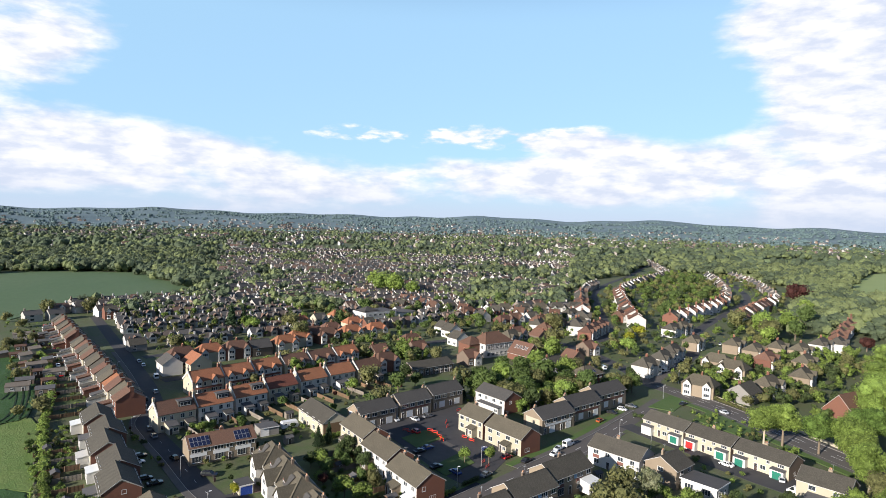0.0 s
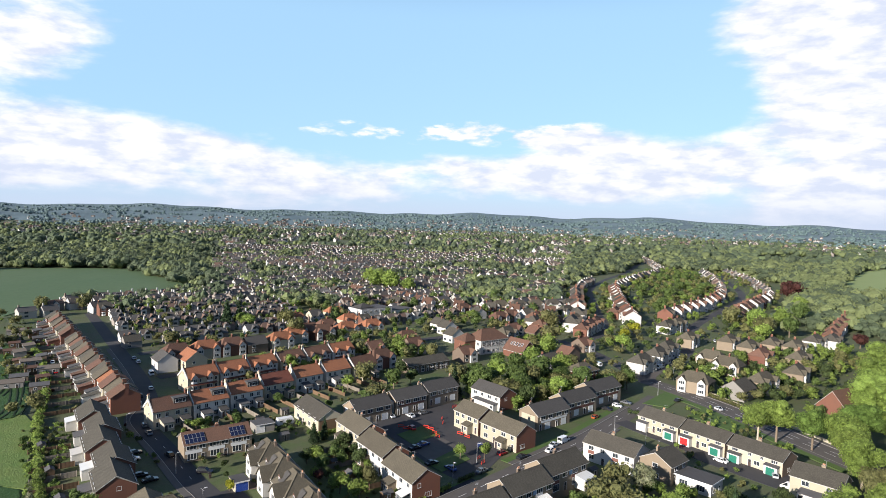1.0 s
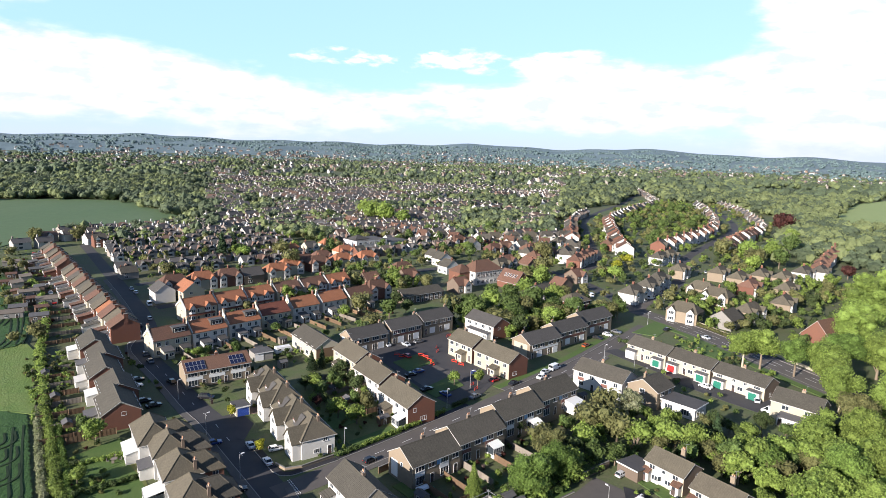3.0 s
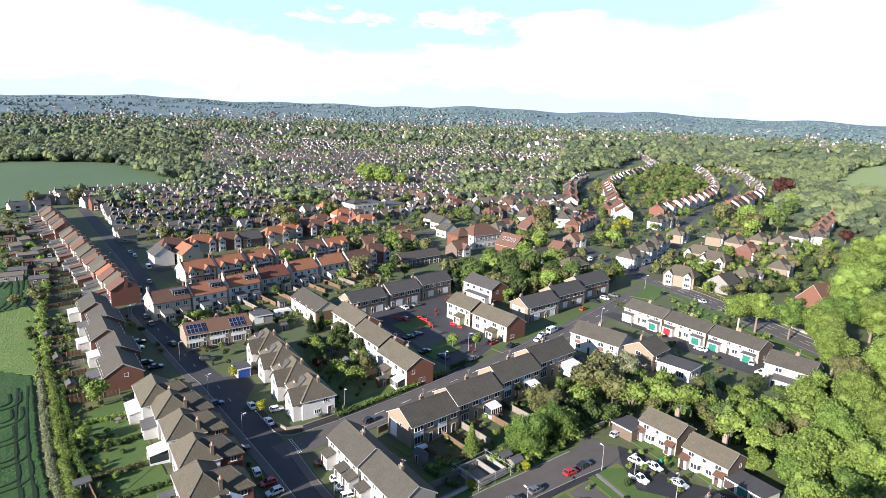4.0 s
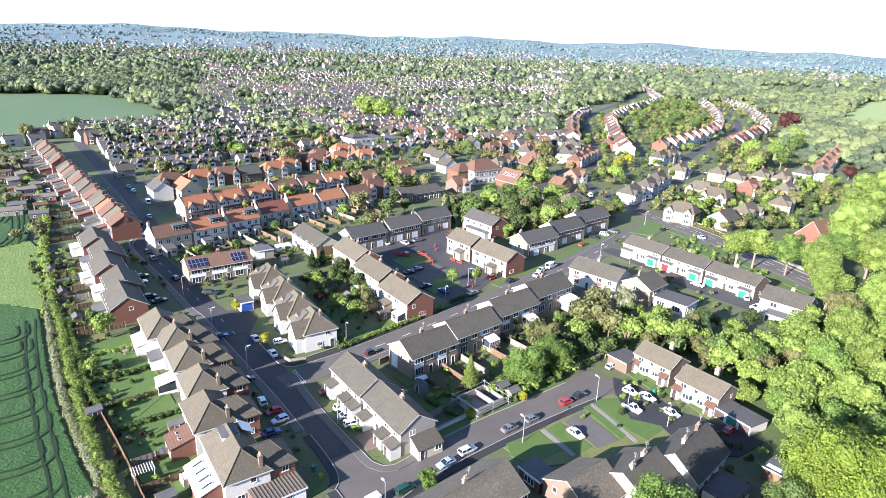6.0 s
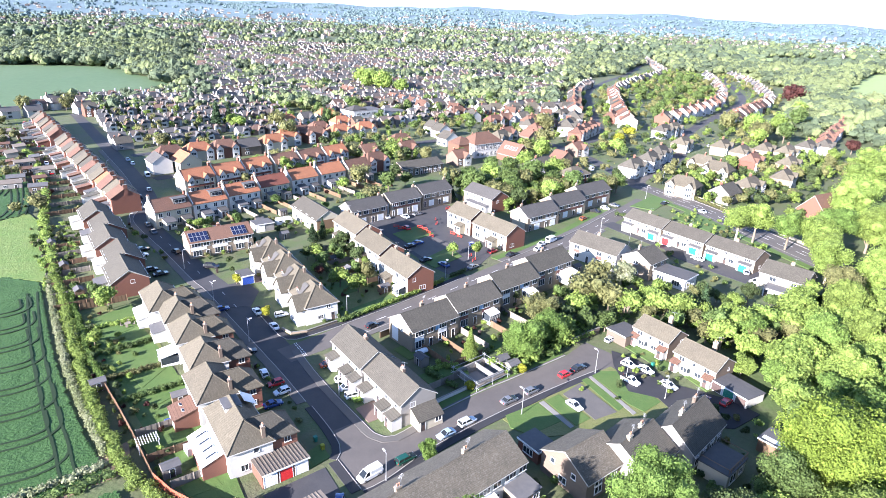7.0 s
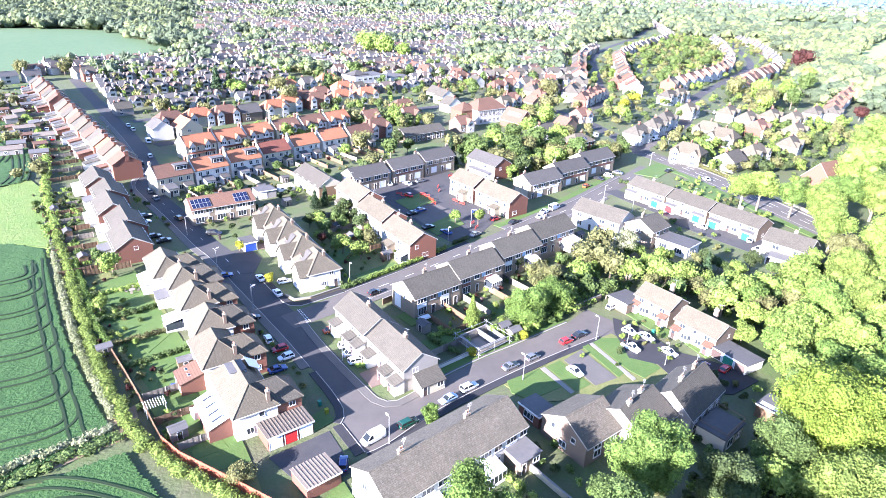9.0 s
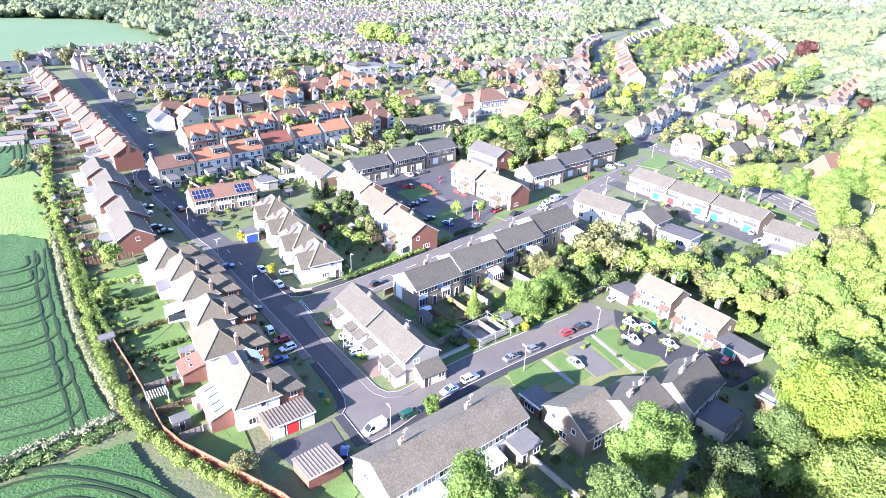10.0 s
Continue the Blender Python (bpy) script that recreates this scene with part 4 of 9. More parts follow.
def hip_roof(L, D, eave, ridge, over=0.35, run=None, thick=0.16):
    """Four slopes; run is how far the ridge's ends stand in from the walls."""
    run = D / 2 if run is None else run
    s = (ridge - eave) / (D / 2)
    z = eave - over * s
    a, b = L / 2 + over, D / 2 + over
    r = max(L / 2 - run, 0.05)
    base = [(-a, -b), (a, -b), (a, b), (-a, b)]
    verts = [(x, y, z) for x, y in base] + [(x, y, z + thick) for x, y in base] + [(-r, 0, ridge + thick), (r, 0, ridge + thick), (-r, 0, ridge - 0.1), (r, 0, ridge - 0.1)]
    faces = [(0, 1, 5, 4), (1, 2, 6, 5), (2, 3, 7, 6), (3, 0, 4, 7), (4, 5, 9, 8), (6, 7, 8, 9), (5, 6, 9), (7, 4, 8), (0, 1, 11, 10), (2, 3, 10, 11), (1, 2, 11), (3, 0, 10)]
    g = Geo()
    g.add(verts, faces)
    return g


def hip_caps(root, mat, L, D, eave, ridge, over=0.35, run=None, thick=0.16):
    """Half-round capping tiles along the ridge and the four hips, a run each."""
    run = D / 2 if run is None else run
    z = eave - over * (ridge - eave) / (D / 2)
    a, b, r = L / 2 + over, D / 2 + over, max(L / 2 - run, 0.05)
    for p, q in (((-r, 0), (r, 0)), ((-r, 0), (-a, -b)), ((-r, 0), (-a, b)), ((r, 0), (a, -b)), ((r, 0), (a, b))):
        part("capping_tiles", Geo().bar((*p, ridge + thick), (*q, ridge + thick if q[1] == 0 else z + thick), 0.11, n=5), mat, root)


def gable_walls(L, D, eave, ridge, low=-0.4):
    return Geo().prism([(-D / 2, low), (D / 2, low), (D / 2, eave), (0, ridge - 0.02), (-D / 2, eave)], -L / 2, L / 2, "x")


def chimney(root, x, y, z0, z1, mat="brick_brown", pots=2, w=0.9, d=0.55):
    g = Geo()
    g.box(-w / 2, w / 2, -d / 2, d / 2, z0, z1).box(-w / 2 - 0.07, w / 2 + 0.07, -d / 2 - 0.07, d / 2 + 0.07, z1 - 0.22, z1 - 0.08)
    g.box(-w / 2 - 0.03, w / 2 + 0.03, -d / 2 - 0.03, d / 2 + 0.03, z1, z1 + 0.07, 1)
    c = part("chimney", g, [mat, "concrete"], root, at=pose(x, y, 0))
    for i in range(pots):
        me = shared(("pot",), lambda: Geo().tube(0, 0, 0, 0.4, 0.14, 0.11, 8).tube(0, 0, 0.36, 0.42, 0.14, 0.14, 8).mesh("chimney_pot", ["clay"]))
        part("chimney_pot", me, None, c, at=pose((i - (pots - 1) / 2) * 0.36, 0, z1 + 0.06))
    return c


def aerial(root, x, y, z):
    def build():
        g = Geo()
        g.bar((0, 0, 0), (0, 0, 1.6), 0.02, n=5).bar((-0.5, 0, 1.55), (0.6, 0, 1.55), 0.014, n=4)
        for i in range(6):
            g.bar((-0.5 + 0.2 * i, -0.25, 1.55), (-0.5 + 0.2 * i, 0.25, 1.55), 0.01, n=4)
        return g.mesh("aerial", ["steel"])
    part("aerial", shared(("aerial",), build), None, root, at=pose(x, y, z, 0, 0, 30))


def trim(root, L, D, eave, ridge, over=0.35, verge=0.2):
    """White fascias under the eaves and boards up the gables, with a downpipe."""
    half, s = D / 2, (ridge - eave) / (D / 2)
    low = eave - over * s
    for y in (-half - over, half + over):
        part("fascia", Geo().box(-L / 2 - verge, L / 2 + verge, y - 0.06, y + 0.06, low - 0.08, low + 0.07), "fascia", root)
    for x in (-L / 2 - verge, L / 2 + verge):
        g = Geo()
        for k in (-1, 1):
            g.add([(x - 0.035, 0, ridge - 0.02), (x + 0.035, 0, ridge - 0.02), (x + 0.035, 0, ridge + 0.13), (x - 0.035, 0, ridge + 0.13),
                   (x - 0.035, k * (half + over), low - 0.02), (x + 0.035, k * (half + over), low - 0.02), (x + 0.035, k * (half + over), low + 0.13), (x - 0.035, k * (half + over), low + 0.13)],
                  [(0, 1, 2, 3), (4, 5, 6, 7), (0, 1, 5, 4), (1, 2, 6, 5), (2, 3, 7, 6), (3, 0, 4, 7)])
        part("bargeboard", g, "fascia", root)


def porch(root, L, D, which, u, w, d, h, wall, roof, slope=0.5, door=True):
    """A lean-to against one side."""
    g = Geo()
    g.prism([(0.05, -0.3), (0.05, h + slope), (-d, h), (-d, -0.3)], -w / 2, w / 2, "x")
    p = part("porch", g, wall, root, at=side(L, D, which, u, 0))
    r = Geo()
    r.prism([(0.02, h + slope + 0.02), (0.02, h + slope + 0.14), (-d - 0.2, h + 0.08), (-d - 0.2, h - 0.04)], -w / 2 - 0.15, w / 2 + 0.15, "x")
    part("porch_roof", r, roof, p)
    if door:
        part("door", door_mesh(0.85, 2.0, "dark_door"), None, p, at=pose(-w / 2 + 0.75, -d, 1.05))
        if w > 2:
            part("window", window_mesh(min(w - 1.8, 1.4), 1.1, 2), None, p, at=pose(w / 2 - min(w - 1.8, 1.4) / 2 - 0.3, -d, 1.45))
    return p


def dormer(root, x, y, z, w, h, d, yaw, wall="tile_hung", flat=True):
    """A box dormer with a flat roof, or a small gabled one."""
    g = Geo()
    if flat:
        g.box(-w / 2, w / 2, 0, d, -0.6, h).box(-w / 2 - 0.15, w / 2 + 0.15, -0.2, d, h, h + 0.16, 1)
    else:
        g.prism([(-w / 2, -0.6), (w / 2, -0.6), (w / 2, h), (0, h + w * 0.4), (-w / 2, h)], 0, d, "y")
        g.prism([(-w / 2 - 0.15, h - 0.1), (0, h + w * 0.4), (w / 2 + 0.15, h - 0.1), (w / 2 + 0.15, h + 0.02), (0, h + w * 0.4 + 0.14), (-w / 2 - 0.15, h + 0.02)], -0.15, d, "y", 1)
    p = part("dormer", g, [wall, "felt" if flat else "tile_tan"], root, at=pose(x, y, z, 0, 0, yaw))
    part("window", window_mesh(w * 0.78, h * 0.68, 3 if w > 2 else 2), None, p, at=pose(0, 0, h * 0.5))
    return p


def conservatory(root, L, D, which, u, w, d):
    g = Geo()
    g.box(-w / 2, w / 2, -d, 0, -0.2, 0.6, 0)
    for i in range(6):
        x = -w / 2 + w * i / 5
        g.box(x - 0.04, x + 0.04, -d, -d + 0.08, 0.6, 2.1, 0)
        g.add([(x - 0.04, -d, 2.1), (x + 0.04, -d, 2.1), (x + 0.04, 0, 2.7), (x - 0.04, 0, 2.7), (x - 0.04, -d, 2.2), (x + 0.04, -d, 2.2), (x + 0.04, 0, 2.8), (x - 0.04, 0, 2.8)],
              [(0, 1, 2, 3), (4, 5, 6, 7), (0, 1, 5, 4), (1, 2, 6, 5), (2, 3, 7, 6), (3, 0, 4, 7)], 0)
    g.box(-w / 2, w / 2, -d, -d + 0.1, 2.02, 2.14, 0)
    g.box(-w / 2 + 0.05, w / 2 - 0.05, -d + 0.03, -d + 0.06, 0.6, 2.05, 1)
    g.prism([(-d + 0.03, 2.1), (-d + 0.03, 2.14), (0, 2.74), (0, 2.7)], -w / 2, w / 2, "x", 2)
    g.box(-w / 2, -w / 2 + 0.04, -d, 0, 0.6, 2.1, 1).box(w / 2 - 0.04, w / 2, -d, 0, 0.6, 2.1, 1)
    part("conservatory", g, ["white", "glass", "polycarbonate"], root, at=side(L, D, which, u, 0))


MAT["polycarbonate"] = material("polycarbonate", (0.62, 0.63, 0.62), rough=0.3, var=0.1, bump=0.0)


def register(x, y, yaw, L, D):
    c, s = math.cos(radians(yaw)), math.sin(radians(yaw))
    n = max(1, round(L / D))
    for i in range(n):
        u = -L / 2 + L * (i + 0.5) / n
        BUILT.append((x + c * u, y + s * u, 0.62 * max(D, L / n)))


def gable_house(label, x, y, yaw, L, D, eave, ridge, wall, roof, name="terraced_house", group="", front=(), back=(), left=(), right=(), stacks=(), trimmed=True, category="house", z=0.0, pots=2):
    root = thing(name, label, category, at(x, y, yaw, z), group)
    part("wall", gable_walls(L, D, eave, ridge, -0.4 - z), wall, root)
    part("roof", gable_roof(L, D, eave, ridge), roof, root)
    if trimmed:
        trim(root, L, D, eave, ridge)
    for which, spec in (("front", front), ("back", back), ("left", left), ("right", right)):
        openings(root, L, D, which, spec)
    for u, v, mat in stacks:
        chimney(root, u, v, eave, ridge + 0.8, mat, pots)
        aerial(root, u + 0.5, v, ridge + 0.6)
    register(x, y, yaw, L, D)
    return root


def hip_house(label, x, y, yaw, L, D, eave, ridge, wall, roof, name="detached_house", group="", front=(), back=(), left=(), right=(), stacks=(), run=None):
    root = thing(name, label, "house", at(x, y, yaw), group)
    part("wall", Geo().box(-L / 2, L / 2, -D / 2, D / 2, -0.4, eave), wall, root)
    hip_caps(part("roof", hip_roof(L, D, eave, ridge, run=run), roof, root), roof, L, D, eave, ridge, run=run)
    part("gutter", Geo().box(-L / 2 - 0.42, L / 2 + 0.42, -D / 2 - 0.42, -D / 2 - 0.3, eave - 0.32, eave - 0.12).box(-L / 2 - 0.42, L / 2 + 0.42, D / 2 + 0.3, D / 2 + 0.42, eave - 0.32, eave - 0.12)
         .box(-L / 2 - 0.42, -L / 2 - 0.3, -D / 2 - 0.3, D / 2 + 0.3, eave - 0.32, eave - 0.12).box(L / 2 + 0.3, L / 2 + 0.42, -D / 2 - 0.3, D / 2 + 0.3, eave - 0.32, eave - 0.16), "fascia", root)
    for which, spec in (("front", front), ("back", back), ("left", left), ("right", right)):
        openings(root, L, D, which, spec)
    for u, v, mat in stacks:
        chimney(root, u, v, eave, ridge - (0.5 if abs(v) > 1.4 else -0.3), mat, w=0.7)
    register(x, y, yaw, L, D)
    return root


def bays(L, n, upper=(1.7, 1.2, 2), lower=(1.7, 1.4, 2), zu=4.0, zl=1.5, door=None, panel=None, garage=None):
    """A plain two-storey front of n equal units."""
    out = []
    for i in range(n):
        u = -L / 2 + L * (i + 0.5) / n
        w = L / n
        out.append(("w", u - w * 0.2, zu, min(upper[0], w * 0.42), upper[1], upper[2]))
        out.append(("w", u + w * 0.27, zu, min(upper[0] * 0.75, w * 0.3), upper[1], 2))
        if garage:
            out.append(("g", u + w * 0.1, 1.1, min(2.3, w * 0.5), 2.1, garage))
            out.append(("d", u - w * 0.33, 1.02, 0.85, 2.0, "dark_door"))
        else:
            out.append(("w", u - w * 0.18, zl, min(lower[0], w * 0.45), lower[1], lower[2]))
            out.append(("d", u + w * 0.3, 1.02, 0.85, 2.0, door or "dark_door"))
        if panel:
            out.append(("p", u - w * 0.2, 2.75, min(upper[0] + 0.2, w * 0.46), 0.95, panel))
    return out

# ---- houses near the eye ----
W2 = [("w", -1.2, 4.0, 1.2, 1.1, 2), ("w", 1.3, 1.5, 1.2, 1.1, 2)]

# long terrace at the foot of the view, its back to the gardens
t1 = gable_house("long brick terrace with mottled brown concrete tiles", 1.2, 69.3, 41, 25.8, 9.0, 5.1, 7.6, "render_white", "tile_lichen",
                 front=bays(27, 5, panel="white", upper=(2.6, 1.3, 3)), back=bays(27, 5), left=W2, right=W2, stacks=((-7.6, 0.3, "brick_buff"), (4.6, 0.3, "brick_buff")))
porch(t1, 25.8, 9.0, "front", 10.6, 4.4, 3.4, 2.5, "brick_buff", "felt", 0.25)
conservatory(t1, 25.8, 9.0, "front", 4.2, 4.2, 2.6)
conservatory(t1, 25.8, 9.0, "front", -7.8, 6.4, 3.2)

# pale stepped pair at the corner, porches towards the street
for label, x, y, L in (("pale rendered terrace end with grey brown tiles", -15.0, 105.0, 12.2), ("pale rendered corner house with grey brown tiles and lean-to", -7.0, 95.0, 13.2)):
    h = gable_house(label, x, y, -54, L, 7.2, 4.7, 7.1, "render_white", "tile_brown", z=0.0 if L > 13 else 0.5, front=bays(L, 2, upper=(1.5, 1.0, 2), zu=3.7), back=bays(L, 2), right=W2[:1], stacks=((1.0, 0.2, "brick_brown"),))
    for u in (-L * 0.32, L * 0.16, L * 0.42):
        porch(h, L, 7.2, "front", u, 2.5, 2.0, 2.3, "render_white", "tile_brown", 0.5)
    part("gable_cladding", Geo().prism([(-3.6, -0.3), (3.6, -0.3), (3.6, 4.65), (0, 7.0), (-3.6, 4.65)], L / 2, L / 2 + 0.05, "x"), "render_grey", h, "grey rendered end wall")
    if L > 13:
        porch(h, L, 7.2, "right", 0.9, 5.0, 2.8, 2.0, "render_cream", "tile_brown", 1.4)

# stepped row along the sunny road, gardens in front of it
PANELS = ["white", "tile_hung", "white", "tile_hung"]
for i, (x, y, L) in enumerate(((-3.4, 119.9, 12.8), (6.5, 129.3, 13.8), (17.0, 140.4, 13.8), (27.2, 151.2, 14.6))):
    h = gable_house("brick terrace block with coloured panels and brown tiles", x, y, 41, L, 8.2, 5.0, 7.5, "brick_buff", "tile_brown", group="stepped terrace", z=0.55 * i,
                    front=bays(L, 2, upper=(2.3, 1.25, 3), lower=(2.3, 1.8, 3), panel=PANELS[i]) + [("p", L * 0.04, 4.0, 1.2, 1.2, "blue_panel")],
                    back=bays(L, 2), left=[("w", 0.5, 4.0, 0.8, 0.8, 1), ("p", -2.0, 2.3, 2.2, 3.6, "white")], right=W2, stacks=((-0.4, 0.4, "brick_brown"),))
    if i in (1, 2):
        conservatory(h, L, 8.2, "front", L * 0.22, 3.2, 2.2)
    if i == 3:
        porch(h, L, 8.2, "front", 4.5, 4.4, 3.0, 2.4, "render_white", "polycarbonate", 0.4)

# three houses stepping down to the road, brick gable at the end
for i, (x, y, L, wall) in enumerate(((-26.4, 175.4, 14.6, "render_cream"), (-18.0, 161.6, 14.4, "render_white"), (-9.4, 148.2, 14.4, "render_white"))):
    h = gable_house("terraced pair with buff front and red brick gable", x, y, -54, L, 8.0, 5.1, 7.6, wall, "tile_tan", group="court terrace", z=0.6 * (2 - i),
                    front=bays(L, 2, upper=(1.6, 1.1, 2), door="dark_door"), back=bays(L, 2), right=[("w", -2.0, 4.1, 0.9, 1.1, 1), ("w", 0.6, 1.5, 1.9, 1.2, 3)], stacks=((0.6, 0.3, "brick_brown"), (-5.5, 0.3, "brick_brown")))
    part("gable_cladding", Geo().prism([(-4.0, -0.3), (4.0, -0.3), (4.0, 5.1), (0, 7.5), (-4.0, 5.1)], L / 2, L / 2 + 0.05, "x"), "brick_red", h, "red brick end wall")
    porch(h, L, 8.0, "front", -L * 0.12, 3.4, 2.4, 2.3, "brick_buff", "tile_tan", 0.7)
    if i == 2:
        conservatory(h, L, 8.0, "front", L * 0.36, 3.0, 2.4)

# garage terrace at the head of the court
for i, (x, y, L) in enumerate(((-27.3, 198.8, 14.2), (-15.8, 209.2, 13.6), (-5.0, 219.8, 14.2))):
    gable_house("buff brick terrace block with white garage doors", x, y, 42, L, 7.6, 5.1, 7.5, "brick_buff", "tile_grey", group="garage terrace", z=0.45 * i,
                front=bays(L, 2, upper=(2.6, 1.3, 3), garage="white") + [("p", 0, 2.9, L * 0.8, 0.6, "tile_hung" if i == 1 else "brick_brown")], back=bays(L, 2), left=[("p", 0, 2.6, 5.5, 4.2, "white")], stacks=((L / 2 - 0.6, 0.3, "brick_buff"),))

# detached block beyond the court, and the pair in front of it
f = gable_house("white rendered block with grey tiles and car port", 15.6, 219.6, -50, 15.2, 8.0, 5.2, 7.6, "render_white", "tile_grey", front=bays(15, 2), back=bays(15, 2), right=W2[:1])
part("gable_cladding", Geo().prism([(-4.0, -0.3), (4.0, -0.3), (4.0, 5.2), (0, 7.5), (-4.0, 5.2)], 7.6, 7.65, "x"), "brick_red", f, "red brick end wall")
porch(f, 15.2, 8.0, "front", 1.0, 11.0, 2.2, 2.4, "render_white", "felt", 0.2)
for i, (x, y, L) in enumerate(((8.2, 193.2, 11.6), (17.6, 182.2, 15.4))):
    h = gable_house("pale terrace pair with brown tiles and brick gable", x, y, -50, L, 8.0, 5.1, 7.6, "render_cream", "tile_tan", group="court houses", z=0.5 * (1 - i), front=bays(L, 2, upper=(1.8, 1.2, 2)), back=bays(L, 2), right=[("w", -1.5, 1.5, 1.8, 1.2, 3)], stacks=((-L * 0.2, 0.2, "brick_brown"),))
    part("gable_cladding", Geo().prism([(-4.0, -0.3), (4.0, -0.3), (4.0, 5.1), (0, 7.5), (-4.0, 5.1)], L / 2, L / 2 + 0.05, "x"), "brick_red", h, "red brick end wall")
    porch(h, L, 8.0, "front", L * 0.15, 3.0, 2.2, 2.3, "render_cream", "tile_tan", 0.6)

# row behind the sunny road
for i, (x, y, L) in enumerate(((31.5, 200.4, 15.8), (43.3, 213.2, 15.8), (55.2, 226.6, 17.0))):
    h = gable_house("buff brick terrace block with grey brown tiles", x, y, 40, L, 8.2, 5.1, 7.6, "brick_buff", "tile_grey", group="road terrace", z=0.5 * i,
                    front=bays(L, 2, upper=(2.4, 1.2, 3), garage="white") + [("p", 0, 2.8, L * 0.8, 0.7, "white" if i == 0 else "tile_hung")], back=bays(L, 2), left=[("p", 0, 2.6, 6.0, 4.2, "render_cream")], right=W2, stacks=((-L / 2 + 1.0, 0.2, "brick_buff"),))
sol = hip_house("small brick house with solar panels on its roof", 55.0, 256.0, 40, 12.0, 8.5, 5.2, 7.9, "brick_red", "tile_tan", front=bays(11, 2), stacks=((3.5, 1.0, "brick_red"),), right=W2)


def solar_array(root, x, y, z, tilt, n, rows=1):
    for i in range(n):
        for j in range(rows):
            me = shared(("solar",), lambda: Geo().box(-0.5, 0.5, -0.82, 0.82, 0, 0.05).box(-0.46, 0.46, -0.78, 0.78, 0.05, 0.056, 1).mesh("solar_panel", ["steel", "solar"]))
            part("solar_panel", me, None, root, at=pose(x + i * 1.04, y + j * 1.7 * math.cos(radians(tilt)), z + j * 1.7 * math.sin(radians(tilt)), tilt, 0, 0))


solar_array(sol, -2.4, -2.9, 6.22, 28, 5)

# white row with garage doors in their fronts, along the close
for i, (x, y, L, doors) in enumerate(((69.4, 195.0, 14.6, ("white", "green_door")), (79.0, 183.8, 14.4, ("red_door", "green_door")), (88.8, 171.8, 15.4, ("green_door", "green_door")))):
    h = gable_house("white fronted pair with grey tiles and garages", x, y, -53, L, 8.0, 4.2, 6.3, "render_cream", "tile_brown", group="close houses", z=0.3 * (2 - i),
                    front=[("w", -L * 0.36, 3.5, 1.8, 1.0, 3), ("w", -L * 0.08, 3.5, 1.0, 1.0, 2), ("w", L * 0.14, 3.5, 1.0, 1.0, 2), ("w", L * 0.36, 3.5, 1.8, 1.0, 3), ("w", 0.8, 1.5, 1.6, 1.2, 2), ("d", -1.2, 1.02, 0.85, 2.0, "dark_door")],
                    back=bays(L, 2), right=[("w", -0.6, 1.4, 1.1, 1.1, 2)], stacks=((-0.6, 0.3, "brick_buff"),))
    part("gable_cladding", Geo().prism([(-4.0, -0.3), (4.0, -0.3), (4.0, 4.15), (0, 6.2), (-4.0, 4.15)], L / 2, L / 2 + 0.05, "x"), "brick_brown", h, "brown brick end wall")
    for u, mat in zip((-L * 0.34, L * 0.34), doors):
        p = porch(h, L, 8.0, "front", u, 3.6, 1.6, 2.5, "render_white", "felt", 0.2, door=False)
        part("garage_door", garage_mesh(2.4, 2.1, mat), None, p, at=pose(0, -1.6, 1.08))
k = gable_house("pale house with flat extension among trees", 93.4, 151.6, -46, 11.5, 8.0, 5.2, 7.6, "render_cream", "tile_brown", front=bays(11, 1), right=W2, stacks=((0.5, 0.3, "brick_buff"),))
porch(k, 11.5, 8.0, "front", 1.0, 8.0, 3.4, 2.5, "render_white", "felt", 0.25)
gable_house("white fronted pair beside the road with brown tiles", 46.8, 169.0, -44, 15.6, 8.4, 5.1, 7.5, "render_white", "tile_brown", front=bays(15, 2, panel="tile_hung"), back=bays(15, 2), right=W2, stacks=((-1.0, 0.3, "brick_buff"),))
gable_house("brick house with white gable front and brown tiles", 57.6, 161.4, 42, 8.6, 9.0, 5.0, 7.4, "brick_buff", "tile_brown", name="detached_house", front=bays(8, 1), left=[("w", 0, 4.2, 1.6, 1.1, 2), ("w", 0, 1.5, 2.2, 1.3, 3)], stacks=((-1.5, 1.0, "brick_buff"),))
flat = thing("flat_roofed_extension", "low white extension with a grey felt roof", "extension", at(64.6, 155.0, -46))
part("wall", Geo().box(-4.6, 4.6, -3.4, 3.4, -0.3, 3.0), "render_white", flat)
part("roof", Geo().box(-4.9, 4.9, -3.7, 3.7, 3.0, 3.25), "felt", flat)
part("fascia", Geo().box(-4.95, 4.95, -3.78, -3.7, 2.95, 3.3).box(4.9, 4.98, -3.7, 3.7, 2.95, 3.3), "white", flat)
openings(flat, 9.2, 6.8, "front", [("w", -2.5, 1.5, 2.2, 1.6, 3), ("w", 2.0, 1.5, 2.2, 1.6, 3)])
openings(flat, 9.2, 6.8, "right", [("w", -1.5, 1.5, 1.6, 1.6, 2), ("d", 1.4, 1.02, 0.9, 2.0, "white")])
register(64.6, 155, -46, 9.2, 6.8)

